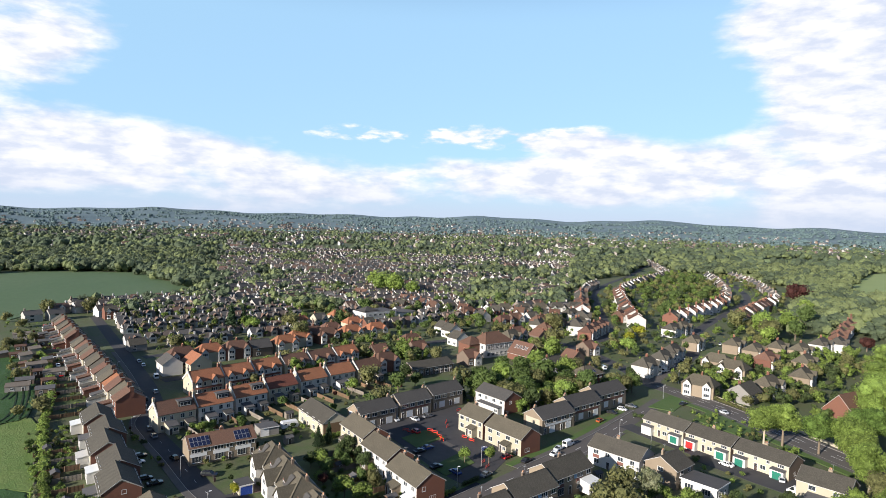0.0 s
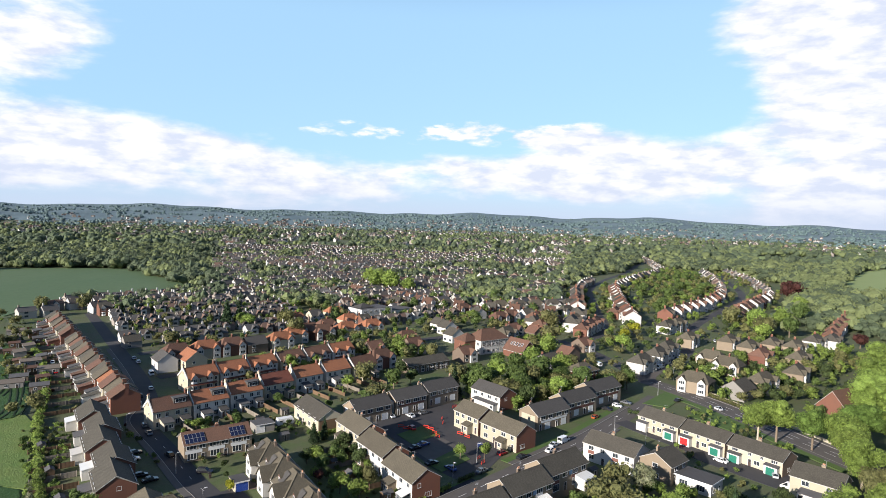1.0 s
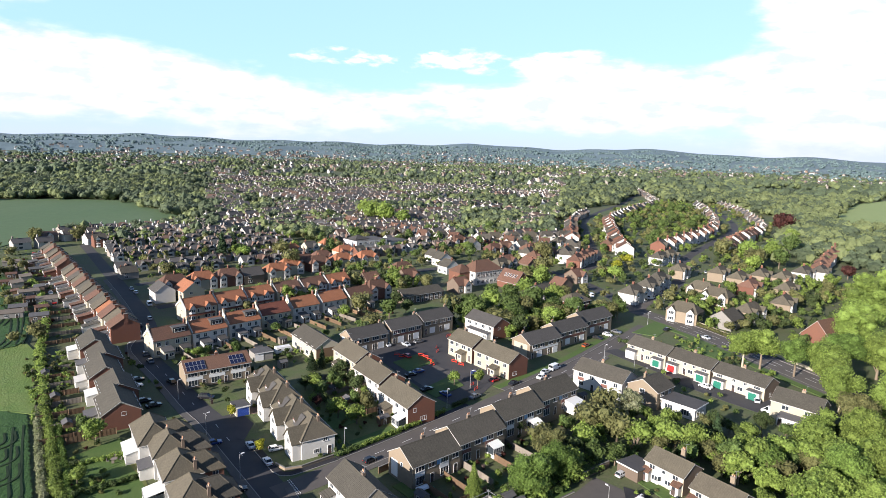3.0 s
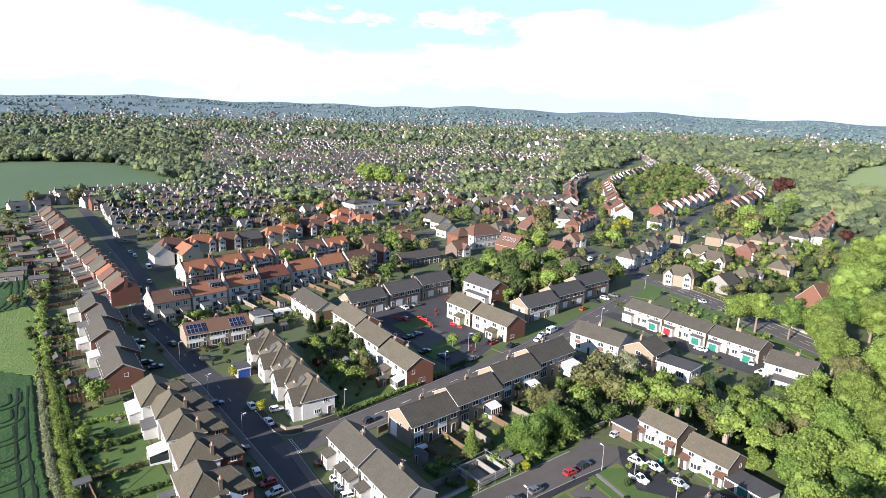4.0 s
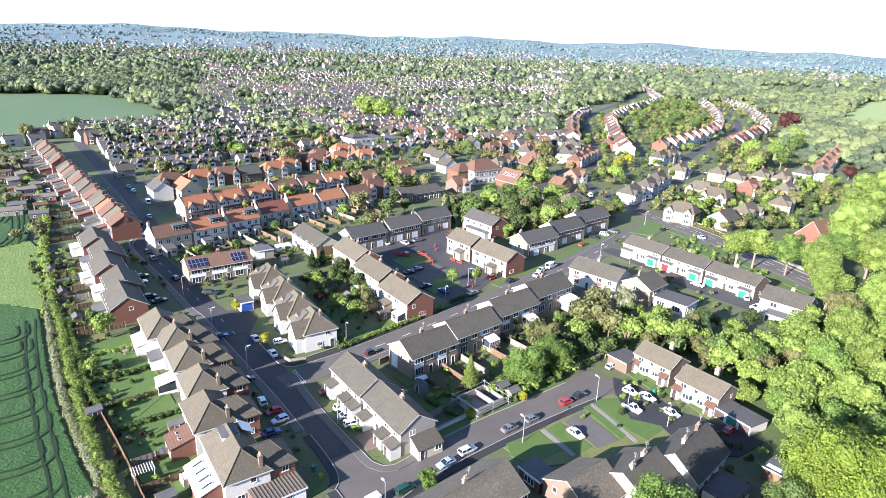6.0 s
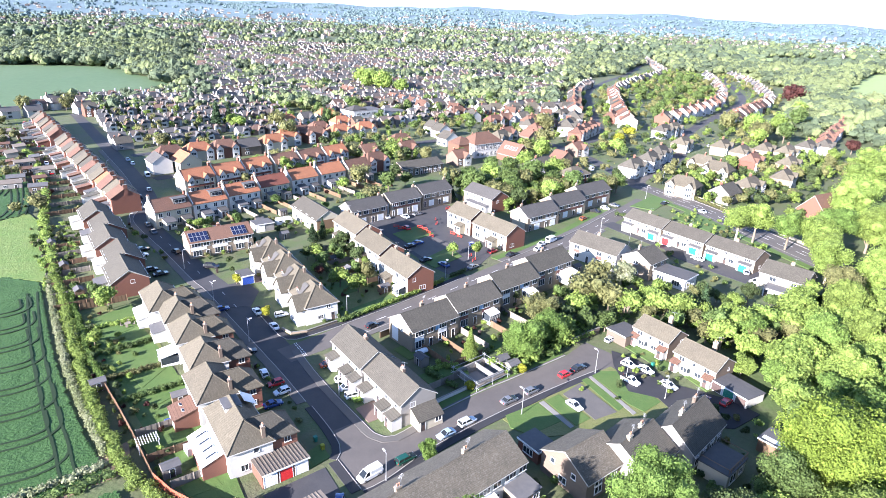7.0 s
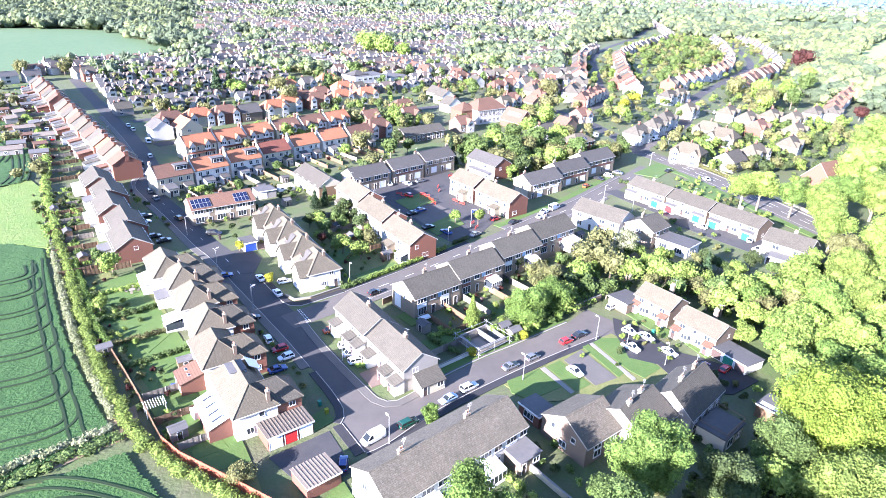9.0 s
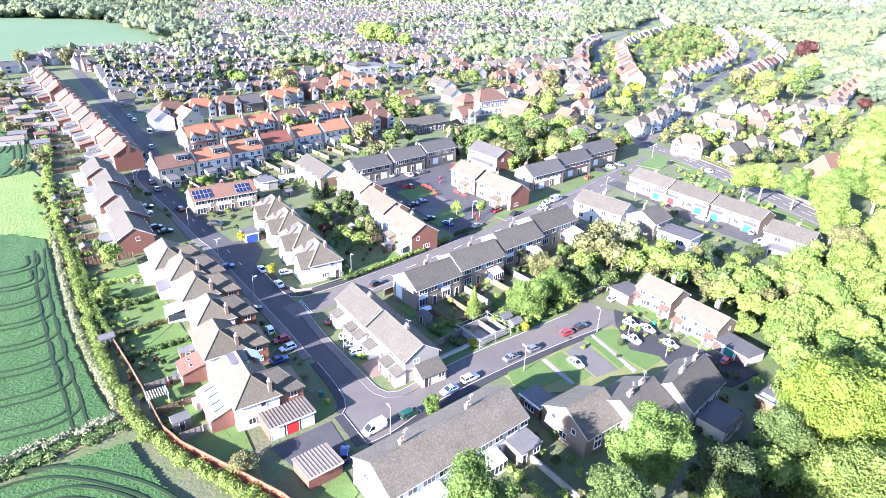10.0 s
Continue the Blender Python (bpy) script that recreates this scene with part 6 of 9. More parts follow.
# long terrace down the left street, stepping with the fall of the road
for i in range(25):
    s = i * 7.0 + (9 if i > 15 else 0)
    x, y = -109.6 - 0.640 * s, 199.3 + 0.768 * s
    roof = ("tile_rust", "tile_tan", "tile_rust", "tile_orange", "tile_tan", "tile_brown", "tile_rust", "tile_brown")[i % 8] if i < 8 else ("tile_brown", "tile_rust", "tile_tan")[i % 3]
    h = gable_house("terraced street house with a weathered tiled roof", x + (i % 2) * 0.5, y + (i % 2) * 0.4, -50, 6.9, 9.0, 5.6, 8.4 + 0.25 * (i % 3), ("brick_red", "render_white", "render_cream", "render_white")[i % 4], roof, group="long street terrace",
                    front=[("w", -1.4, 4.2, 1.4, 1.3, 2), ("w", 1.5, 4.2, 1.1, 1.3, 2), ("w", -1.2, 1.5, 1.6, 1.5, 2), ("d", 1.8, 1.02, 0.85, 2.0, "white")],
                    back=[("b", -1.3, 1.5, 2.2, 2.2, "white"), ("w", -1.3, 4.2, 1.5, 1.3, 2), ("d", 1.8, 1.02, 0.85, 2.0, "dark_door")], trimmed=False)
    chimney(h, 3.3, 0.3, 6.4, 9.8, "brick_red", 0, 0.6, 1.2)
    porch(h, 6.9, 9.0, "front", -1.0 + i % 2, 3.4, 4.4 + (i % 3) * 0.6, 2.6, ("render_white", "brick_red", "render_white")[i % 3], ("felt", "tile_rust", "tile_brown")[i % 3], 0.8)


# ---- prototypes for the streets beyond ----
def stack(root, x, y, z0, z1):
    """A plain stack with its pots in one piece, for houses seen from afar."""
    g = Geo()
    g.box(-0.3, 0.3, -0.5, 0.5, z0, z1).box(-0.36, 0.36, -0.56, 0.56, z1 - 0.2, z1 - 0.05)
    for b in (-0.3, 0.3):
        g.tube(0, b, z1, z1 + 0.4, 0.13, 0.11, 6, 1)
    part("chimney", g, ["brick_red", "clay"], root, at=pose(x, y, 0))


def proto_semi(wall, roof, label):
    """A hipped pair with two gabled bays."""
    L, D, eave, ridge = 12.5, 8.0, 5.0, 8.2
    root = thing("semi_detached_house", label, "house", at(0, 0))
    part("wall", Geo().box(-L / 2, L / 2, -D / 2, D / 2, -0.4, eave), wall, root)
    part("roof", hip_roof(L, D, eave, ridge, run=3.0), roof, root)
    stack(root, 0.4, 0.2, 6.5, 9.3)
    openings(root, L, D, "back", [("w", u, z, 1.8, 1.3, 2) for u in (-3.6, 3.6) for z in (1.5, 3.9)])
    for u in (-3.8, 3.8):
        g = Geo()
        g.prism([(-1.6, -0.3), (1.6, -0.3), (1.6, eave - 0.2), (0, eave + 1.5), (-1.6, eave - 0.2)], -D / 2 - 0.8, -D / 2 + 2.2, "y", 0)
        g.prism([(-1.85, eave - 0.45), (0, eave + 1.5), (1.85, eave - 0.45), (1.85, eave - 0.3), (0, eave + 1.66), (-1.85, eave - 0.3)], -D / 2 - 1.0, -D / 2 + 2.6, "y", 1)
        w = part("bay", g, ["render_white", roof], root, at=pose(u, 0, 0))
        for z in (1.5, 3.9):
            part("window", window_mesh(2.2, 1.3, 3), None, w, at=pose(0, -D / 2 - 0.8, z))
    return root


def proto_gable(wall, roof, label, L=8.0, front_gable=True):
    """A small gabled house, its white gable to the street."""
    D, eave, ridge = 9.0, 4.2, 7.4
    root = thing("gabled_house", label, "house", at(0, 0))
    part("wall", gable_walls(L, D, eave, ridge), wall, root)
    part("roof", gable_roof(L, D, eave, ridge), roof, root)
    stack(root, -L / 2 + 1.0, 0.2, 5.5, 8.4)
    openings(root, L, D, "front", [("w", -2.2, 1.4, 1.9, 1.3, 2), ("w", -2.2, 3.4, 1.6, 1.0, 2)])
    openings(root, L, D, "back", [("w", -2.2, 1.4, 1.9, 1.3, 2), ("w", 2.2, 1.4, 1.9, 1.3, 2)])
    openings(root, L, D, "right", [("w", 0, 4.4, 1.4, 1.1, 2)])
    if front_gable:
        g = Geo()
        g.prism([(-2.2, -0.3), (2.2, -0.3), (2.2, 4.0), (0, 6.4), (-2.2, 4.0)], -D / 2 - 1.0, 0, "y", 0)
        g.prism([(-2.6, 3.6), (0, 6.42), (2.6, 3.6), (2.6, 3.76), (0, 6.6), (-2.6, 3.76)], -D / 2 - 1.3, 0.4, "y", 1)
        w = part("front_gable", g, ["render_white", roof], root, at=pose(1.9, 0, 0))
        for z in (1.5, 3.8):
            part("window", window_mesh(2.2, 1.3, 3), None, w, at=pose(0, -D / 2 - 1.0, z))
    return root


def proto_terrace(wall, roof, label):
    L, D = 7.2, 8.6
    root = thing("terraced_house", label, "house", at(0, 0))
    part("wall", gable_walls(L, D, 5.4, 8.2), wall, root)
    part("roof", gable_roof(L, D, 5.4, 8.2), roof, root)
    openings(root, L, D, "front", [("b", -1.4, 1.5, 2.3, 2.2, "white"), ("w", -1.4, 4.1, 1.9, 1.3, 3), ("w", 1.9, 4.1, 1.0, 1.3, 1)])
    openings(root, L, D, "back", [("w", -1.6, 4.1, 1.4, 1.2, 2), ("w", 1.4, 1.5, 1.8, 1.4, 2)])
    stack(root, -3.3, 0.2, 6.2, 9.4)
    g = Geo()
    g.prism([(-1.5, 4.9), (1.5, 4.9), (0, 6.9)], -D / 2 - 0.5, -D / 2 + 2.2, "y", 0)
    g.prism([(-1.75, 4.75), (0, 6.95), (1.75, 4.75), (1.75, 4.88), (0, 7.1), (-1.75, 4.88)], -D / 2 - 0.65, -D / 2 + 2.3, "y", 1)
    part("bay_gable", g, ["render_white", roof], root, at=pose(-1.4, 0, 0))
    return root


PROTO = {
    "semi_brown": proto_semi("render_white", "tile_brown", "white rendered semi-detached pair with brown hipped roof"),
    "semi_tan": proto_semi("brick_buff", "tile_tan", "brick semi-detached pair with tan hipped roof"),
    "semi_rust": proto_semi("brick_red", "tile_rust", "red brick semi-detached pair with rust-coloured roof"),
    "semi_orange": proto_semi("render_cream", "tile_orange", "cream semi-detached pair with an orange tiled roof"),
    "gable_grey": proto_gable("render_cream", "tile_grey", "small house with white gable and grey roof"),
    "gable_brown": proto_gable("render_white", "tile_brown", "small white house with white gable and brown roof"),
    "gable_rust": proto_gable("brick_brown", "tile_rust", "small brick house with white gable and rust roof"),
    "plain_grey": proto_gable("brick_brown", "tile_grey", "plain brick house with grey tiled roof", 10.0, False),
    "plain_brown": proto_gable("render_grey", "tile_brown", "plain rendered house with brown tiled roof", 10.0, False),
    "terrace_rust": proto_terrace("render_white", "tile_rust", "white terraced house with rust-coloured roof"),
    "terrace_brown": proto_terrace("brick_red", "tile_brown", "red brick terraced house with brown roof"),
}
USED = set()
pick = random.Random(11)


def put_house(kind, x, y, yaw, group="", size=1.0):
    m = at(x, y, yaw)
    r = 5.2 if "semi" in kind else 4.6
    if kind not in USED:
        USED.add(kind)
        PROTO[kind].matrix_basis = m
        ob = PROTO[kind]
    else:
        ob = copy_thing(PROTO[kind], m)
    if group:
        ob["group"] = group
    ob.scale = (size, size, size)
    BUILT.append((x, y, r * size))
    return ob


FAR_ROWS = []


def house_row(points, spacing, kinds, group, turn=0.0, jitter=0.6, skip=0.0, far=1e9, size=1.0):
    """Houses along a line, their fronts to its right side; past a given distance they go into one joined mass."""
    line = curve_points(points, 1.0)
    d = spacing * 0.5
    for i in range(1, len(line)):
        step = (line[i] - line[i - 1]).length
        d += step
        if d >= spacing:
            d -= spacing
            v = line[i] - line[i - 1]
            x, y = line[i].x + pick.uniform(-jitter, jitter), line[i].y + pick.uniform(-jitter, jitter)
            if pick.random() < skip or not road_clear(x, y, 3.0) or not built_clear(x, y, 4.0 * size):
                continue
            yaw = math.degrees(math.atan2(v.y, v.x)) + turn
            if math.hypot(x, y) > far:
                FAR_ROWS.append((x, y, yaw, 0.82 * size))
                BUILT.append((x, y, 4.0 * size))
            else:
                put_house(pick.choice(kinds), x, y, yaw, group, size)


# houses round the main junction and on the sunny slope beyond it
for kind, x, y, yaw in (("semi_brown", 86.5, 276.5, 45), ("semi_brown", 99.0, 293.0, 50), ("semi_brown", 109.5, 309.5, 50), ("semi_tan", 130.6, 337.2, 50), ("semi_tan", 150.7, 332.6, 48), ("semi_tan", 155.1, 318.8, 45),
                        ("semi_tan", 171.9, 328.5, 48), ("semi_tan", 98.9, 245.6, -40), ("semi_tan", 123.5, 288.8, -42), ("semi_tan", 125.5, 276.0, -45), ("semi_rust", 151.3, 298.6, 45), ("semi_tan", 167.5, 294.7, 45),
                        ("semi_tan", 181.0, 322.7, 40), ("semi_brown", 201.8, 340.6, 40), ("semi_tan", 127.2, 249.0, 40), ("plain_brown", 113.3, 238.9, 40), ("semi_tan", 150.3, 265.7, 50), ("semi_brown", 214.0, 345.0, 50),
                        ("semi_rust", 224, 362, 52), ("semi_rust", 236, 379, 52), ("semi_rust", 249, 396, 52), ("semi_rust", 262, 413, 52), ("semi_rust", 276, 432, 52), ("semi_brown", 292, 452, 52), ("semi_rust", 330, 470, -20), ("semi_brown", 352, 484, -20)):
    put_house(kind, x, y, yaw, "hillside houses")
hall = gable_house("large house with a steep red tiled roof among trees", 141.5, 220.0, 30, 13.0, 11.0, 3.6, 9.6, "brick_red", "tile_rust", name="detached_house", front=bays(12, 2, zu=3.0), right=W2)

# the white and half-timbered public house
pub = hip_house("white half-timbered public house with a red hipped roof", 18.0, 309.0, 37, 18.0, 12.0, 7.0, 11.4, "render_white", "tile_rust", name="public_house", run=5.0, stacks=((-5, 1.5, "brick_red"), (6.5, 2.5, "brick_red")),
                front=[("w", u, z, 1.7, 1.7, 3) for u in (-7, -4.2, -1.4, 1.4, 4.2, 7) for z in (1.7, 5.0)], left=[("w", u, z, 1.5, 1.6, 2) for u in (-3.5, 0, 3.5) for z in (1.7, 5.0)], right=[("w", u, z, 1.5, 1.6, 2) for u in (-3, 3) for z in (1.7, 5.0)])
for i in range(16):
    part("timber_stud", shared(("stud",), lambda: Geo().box(-0.12, 0.12, -0.05, 0.02, 3.6, 6.7).mesh("timber_stud", ["dark_door"])), None, pub, at=pose(-8.6 + 1.15 * i, -6.0, 0))
part("brick_wing", Geo().box(-4.5, 4.5, -4.5, 4.5, -0.3, 6.6), "brick_red", pub, "red brick side wing", at=pose(-11.0, 3.0, 0))
part("wing_roof", hip_roof(9.0, 9.0, 6.6, 9.8), "tile_rust", pub, at=pose(-11.0, 3.0, 0))
barn = gable_house("brick hall with a large brown roof and roof lights", 33.5, 299.0, 130, 13.0, 10.0, 3.4, 8.6, "brick_red", "tile_rust", name="brick_hall", right=W2, left=W2)
for a in range(5):
    part("roof_light", shared(("rooflight",), lambda: Geo().box(-0.45, 0.45, -1.0, 1.0, 0, 0.08).box(-0.36, 0.36, -0.9, 0.9, 0.08, 0.09, 1).mesh("roof_light", ["white", "glass"])), None, barn, at=pose(-4.0 + 1.8 * a, 2.4, 6.35, -46, 0, 0))
gable_house("low office range with a flat grey roof slope", -12.5, 268.0, 40, 22.0, 9.0, 3.6, 5.6, "brick_brown", "tile_brown", front=bays(21, 4, zu=2.2, zl=1.0))
put_house("gable_rust", -37.5, 289.5, 40)
put_house("gable_rust", -19.5, 300.0, 40)
put_house("semi_rust", -32.0, 269.0, 45)
put_house("gable_brown", 1.0, 330, 130)
put_house("gable_brown", -3.0, 352, 130)
gable_house("white house with a grey roof beside the street", -121.0, 252.0, 130, 10.0, 8.0, 5.0, 7.8, "render_white", "tile_grey", right=W2, front=W2)
gable_house("cream gabled house with a bright orange roof", -110.6, 254.6, -45, 10.5, 9.0, 5.0, 8.4, "render_cream", "tile_orange", right=W2, front=bays(10, 1))
shop = thing("flat_roofed_shop", "white flat-roofed shop block with parapets", "shop", at(-55.0, 402.0, 42))
part("wall", Geo().box(-12, 12, -8, 8, -0.3, 6.4), "render_white", shop)
part("roof", Geo().box(-11.7, 11.7, -7.7, 7.7, 6.4, 6.55), "felt", shop)
part("upper_roof", hip_roof(10.0, 9.0, 7.0, 9.2), "tile_grey", shop, at=pose(-5, 1, 0))
part("lower_block", Geo().box(12.0, 30.0, -7.0, 7.0, -0.3, 4.2), "render_white", shop)
part("lower_roof", Geo().box(11.9, 30.3, -7.3, 7.3, 4.2, 4.5), "felt", shop)
openings(shop, 24, 16, "front", [("w", u, z, 2.4, 1.4, 3) for u in (-9, -5, -1, 3, 7) for z in (1.6, 4.8)])
register(-50, 405, 42, 40, 16)

# houses and gardens round the public house and along the roads beyond
for kind, x, y, yaw in (("semi_rust", -24, 317, 40), ("gable_brown", -8, 364, 130), ("semi_rust", 30, 391, 40), ("gable_rust", 35, 353, 40), ("gable_rust", 47, 346, 130), ("semi_rust", 7, 423, 40), ("gable_brown", 17, 409, 130),
                        ("gable_brown", -5, 439, 40), ("terrace_rust", -42, 479, -35), ("terrace_rust", -34, 470, -45), ("terrace_rust", -26, 459, -50), ("terrace_rust", -18, 447, -50), ("gable_brown", 48, 436, 40), ("semi_rust", 54, 395, 40),
                        ("terrace_rust", 64, 377, 30), ("semi_tan", 78, 391, 40), ("semi_brown", 80, 429, 40), ("gable_rust", 68, 316, 40), ("semi_orange", -95, 363, 42), ("semi_orange", -77, 391, 42), ("semi_rust", -72, 344, 42),
                        ("semi_orange", -63, 365, 42), ("semi_rust", -79, 330, 42), ("gable_grey", -87, 379, 42), ("gable_rust", 6, 286, 40), ("plain_brown", 44, 276, 40), ("gable_rust", 56, 292, 130)):
    if built_clear(x, y, 4.5):
        put_house(kind, x, y, yaw, "roadside houses", 0.95)


def outbuilding(w, d, h, wall, roof, label):
    root = thing("outbuilding", label, "outbuilding", at(0, 0), "garden outbuildings")
    part("wall", Geo().prism([(-d / 2, -0.2), (d / 2, -0.2), (d / 2, h + 0.4), (-d / 2, h)], -w / 2, w / 2, "x"), wall, root)
    part("roof", Geo().prism([(-d / 2 - 0.2, h), (d / 2 + 0.2, h + 0.45), (d / 2 + 0.2, h + 0.58), (-d / 2 - 0.2, h + 0.13)], -w / 2 - 0.2, w / 2 + 0.2, "x"), roof, root)
    part("window", window_mesh(1.2, 0.9, 2), None, root, at=pose(-w * 0.2, -d / 2, h * 0.62))
    part("door", door_mesh(0.85, 1.9, "dark_door"), None, root, at=pose(w * 0.25, -d / 2, 0.97))
    return root


SHEDS = [outbuilding(6.0, 4.0, 2.3, "brick_brown", "felt", "brick garden outbuilding with a felt roof"), outbuilding(7.5, 4.6, 2.4, "render_grey", "corrugated", "pale outbuilding with a corrugated roof"),
         outbuilding(4.5, 3.2, 2.2, "timber", "tile_rust", "timber garden workshop with a brown roof")]
yard = random.Random(5)
placed = 0
for i in range(34):
    s_, d_ = 3 + 4.4 * i, yard.choice((24.0, 33.0, 41.0)) + yard.uniform(-3, 3)
    x, y = -116 - 0.59 * s_ - 0.80 * d_, 212 + 0.80 * s_ - 0.59 * d_
    if built_clear(x, y, 2.0) and inside([(-118, 180), (-128, 176), (-206, 268), (-262, 372), (-225, 380), (-120, 205)], x, y):
        m = pose(x, y, 0, 0, 0, yard.choice((37, -53)) + yard.uniform(-6, 6))
        if placed < 3:
            SHEDS[placed].matrix_basis = m
        else:
            copy_thing(SHEDS[placed % 3], m)
        placed += 1
        BUILT.append((x, y, 3.2))

# rows of houses filling the estate beyond the terraces
ESTATE = ["gable_grey", "gable_brown", "gable_grey", "gable_brown", "gable_grey", "gable_rust", "plain_brown"]


def along(start, yaw, length):
    c, s = math.cos(radians(yaw)), math.sin(radians(yaw))
    return [start, (start[0] + c * length / 2, start[1] + s * length / 2), (start[0] + c * length, start[1] + s * length)]


house_row(along((-128.0, 262.0), 43, 62), 12.5, ["plain_grey", "gable_rust", "semi_orange", "semi_rust", "semi_orange"], "bungalow rows")
house_row(along((-100.0, 300.0), 41, 84), 15.5, ["semi_orange", "semi_rust", "semi_brown", "semi_orange"], "bungalow rows")
for i in range(13):
    house_row(along((-157 - 9.2 * i, 270 + 13.6 * i), 43, 105 + 3 * i), 8.6, ESTATE, "estate rows", skip=0.03, far=335, size=0.78)
house_row(along((-222, 374), 42, 34), 7.2, ["terrace_brown"], "end terrace")
for i in range(11):
    house_row(along((-58 - 9 * i, 362 + 18 * i), 43, 104 + 4 * i), 10.4, ESTATE + ["semi_brown", "semi_rust", "terrace_brown"], "town rows", skip=0.12, far=375, size=0.9)
house_row(along((-86, 452), -12, 160), 8.0, ["terrace_rust", "terrace_brown", "terrace_rust"], "white gabled terrace", far=520)
house_row(along((-100, 500), -50, 60), 8.0, ["terrace_rust", "terrace_brown"], "white gabled terrace", far=520)
house_row(along((-140, 560), -42, 110), 8.0, ["terrace_rust", "terrace_brown"], "white gabled terrace", far=520)
house_row(along((26, 330), 52, 48), 13, ["semi_rust", "semi_tan"], "roadside houses")
house_row(along((48, 372), 60, 70), 13, ["semi_rust", "gable_rust", "semi_brown"], "roadside houses", turn=180)
house_row(along((20, 392), 30, 70), 14, ["gable_brown", "semi_brown", "gable_rust"], "roadside houses")
house_row(along((28, 440), 20, 75), 14, ["semi_brown", "semi_tan"], "roadside houses")
house_row(along((74, 352), 62, 90), 13, ["semi_rust", "semi_brown"], "roadside houses")
# the curving streets in the sun
house_row([(117.5, 395.7), (125.0, 448.8), (136.2, 504.5), (147.2, 558.2), (166.6, 616.2), (202.9, 691.1), (240.5, 754.3), (283.1, 829.2)], 9.0, ["terrace_rust", "terrace_rust", "terrace_brown"], "curving street terrace", turn=180, far=600, jitter=0.3, size=1.2)
house_row([(71.7, 368.2), (84.2, 411.4), (96.7, 479.9), (112.0, 553.7), (130.0, 616.3), (160.3, 678.7), (195.2, 754.3)], 11.5, ["semi_rust", "semi_brown", "terrace_rust"], "curving street terrace", far=560, size=1.2)
house_row([(279.4, 811.7), (298.3, 907.1), (317.7, 1001.3), (338.0, 1115.7)], 9.0, ["terrace_rust"], "curving street terrace", turn=180, far=500, size=1.2)
house_row([(143.7, 413.4), (161.3, 435.4), (185.3, 466.3), (209.0, 497.7), (232.2, 536.2), (262.8, 603.6), (293.4, 687.5), (315.2, 756.4), (329.1, 819.9)], 9.0, ["terrace_rust", "terrace_rust", "terrace_rust", "terrace_brown"], "crescent terrace", far=600, jitter=0.3, size=1.2)
house_row([(191.9, 417.7), (220.3, 462.3), (252.0, 503.6), (278.2, 543.0), (302.6, 587.4), (319.1, 636.5), (340.2, 700.6), (355.3, 761.6), (365.5, 823.7)], 9.2, ["terrace_rust", "terrace_rust", "semi_rust"], "crescent terrace", turn=180, far=600, jitter=0.3, size=1.2)
house_row(along((128, 372), 45, 40), 12, ["semi_tan", "semi_brown"], "crescent terrace", far=620)

# ---- trees, hedges and shrubs ----
def leaf_cloud(rng, blobs, count, size, flat=0.0):
    """Leaves as small bent quads on and in a set of ellipsoids (cx, cy, cz, rx, ry, rz)."""
    b = np.array(blobs)
    w = (b[:, 3] * b[:, 4] + b[:, 3] * b[:, 5] + b[:, 4] * b[:, 5])
    which = rng.choice(len(b), count, p=w / w.sum())
    d = rng.normal(size=(count, 3))
    d /= np.linalg.norm(d, axis=1, keepdims=True)
    r = 0.72 + 0.33 * rng.random((count, 1))
    c = b[which, :3] + d * b[which, 3:] * r
    n = d + 0.75 * rng.normal(size=(count, 3))
    n[:, 2] += 0.25
    n /= np.linalg.norm(n, axis=1, keepdims=True)
    t = np.cross(n, rng.normal(size=(count, 3)))
    t /= np.linalg.norm(t, axis=1, keepdims=True)
    s = np.cross(n, t)
    k = size * (0.6 + 0.8 * rng.random((count, 1)))
    v = np.stack([c - t * k * 0.5, c - s * k * 0.38 + n * k * 0.08, c + t * k * 0.5, c + s * k * 0.38 + n * k * 0.08], axis=1).reshape(-1, 3)
    keep = v.reshape(-1, 4, 3)[:, :, 2].min(axis=1) > 0.05
    v = v.reshape(-1, 4, 3)[keep].reshape(-1, 3)
    f = np.arange(len(v)).reshape(-1, 4)
    return v, f


def lumps(rng, blobs, scale=0.8, sub=1):
    """Uneven solid cores that close the crown from within."""
    bm = bmesh.new()
    bmesh.ops.create_icosphere(bm, subdivisions=sub, radius=1.0)
    base = np.array([v.co[:] for v in bm.verts])
    faces = np.array([[v.index for v in f.verts] for f in bm.faces])
    bm.free()
    vs, fs, o = [], [], 0
    for b in blobs:
        k = scale * (0.82 + 0.36 * rng.random((len(base), 1)))
        vs.append(np.array(b[:3]) + base * k * np.array(b[3:]))
        fs.append(faces + o)
        o += len(base)
    return np.concatenate(vs), np.concatenate(fs)


def mesh_from(name, pieces, mats):
    v, f, o = [], [], 0
    for pv, pf in pieces:
        v += pv.tolist()
        f += (pf + o).tolist()
        o += len(pv)
    me = bpy.data.meshes.new(name)
    me.from_pydata(v, [], f)
    for m in mats:
        me.materials.append(MAT[m])
    me.update()
    return me


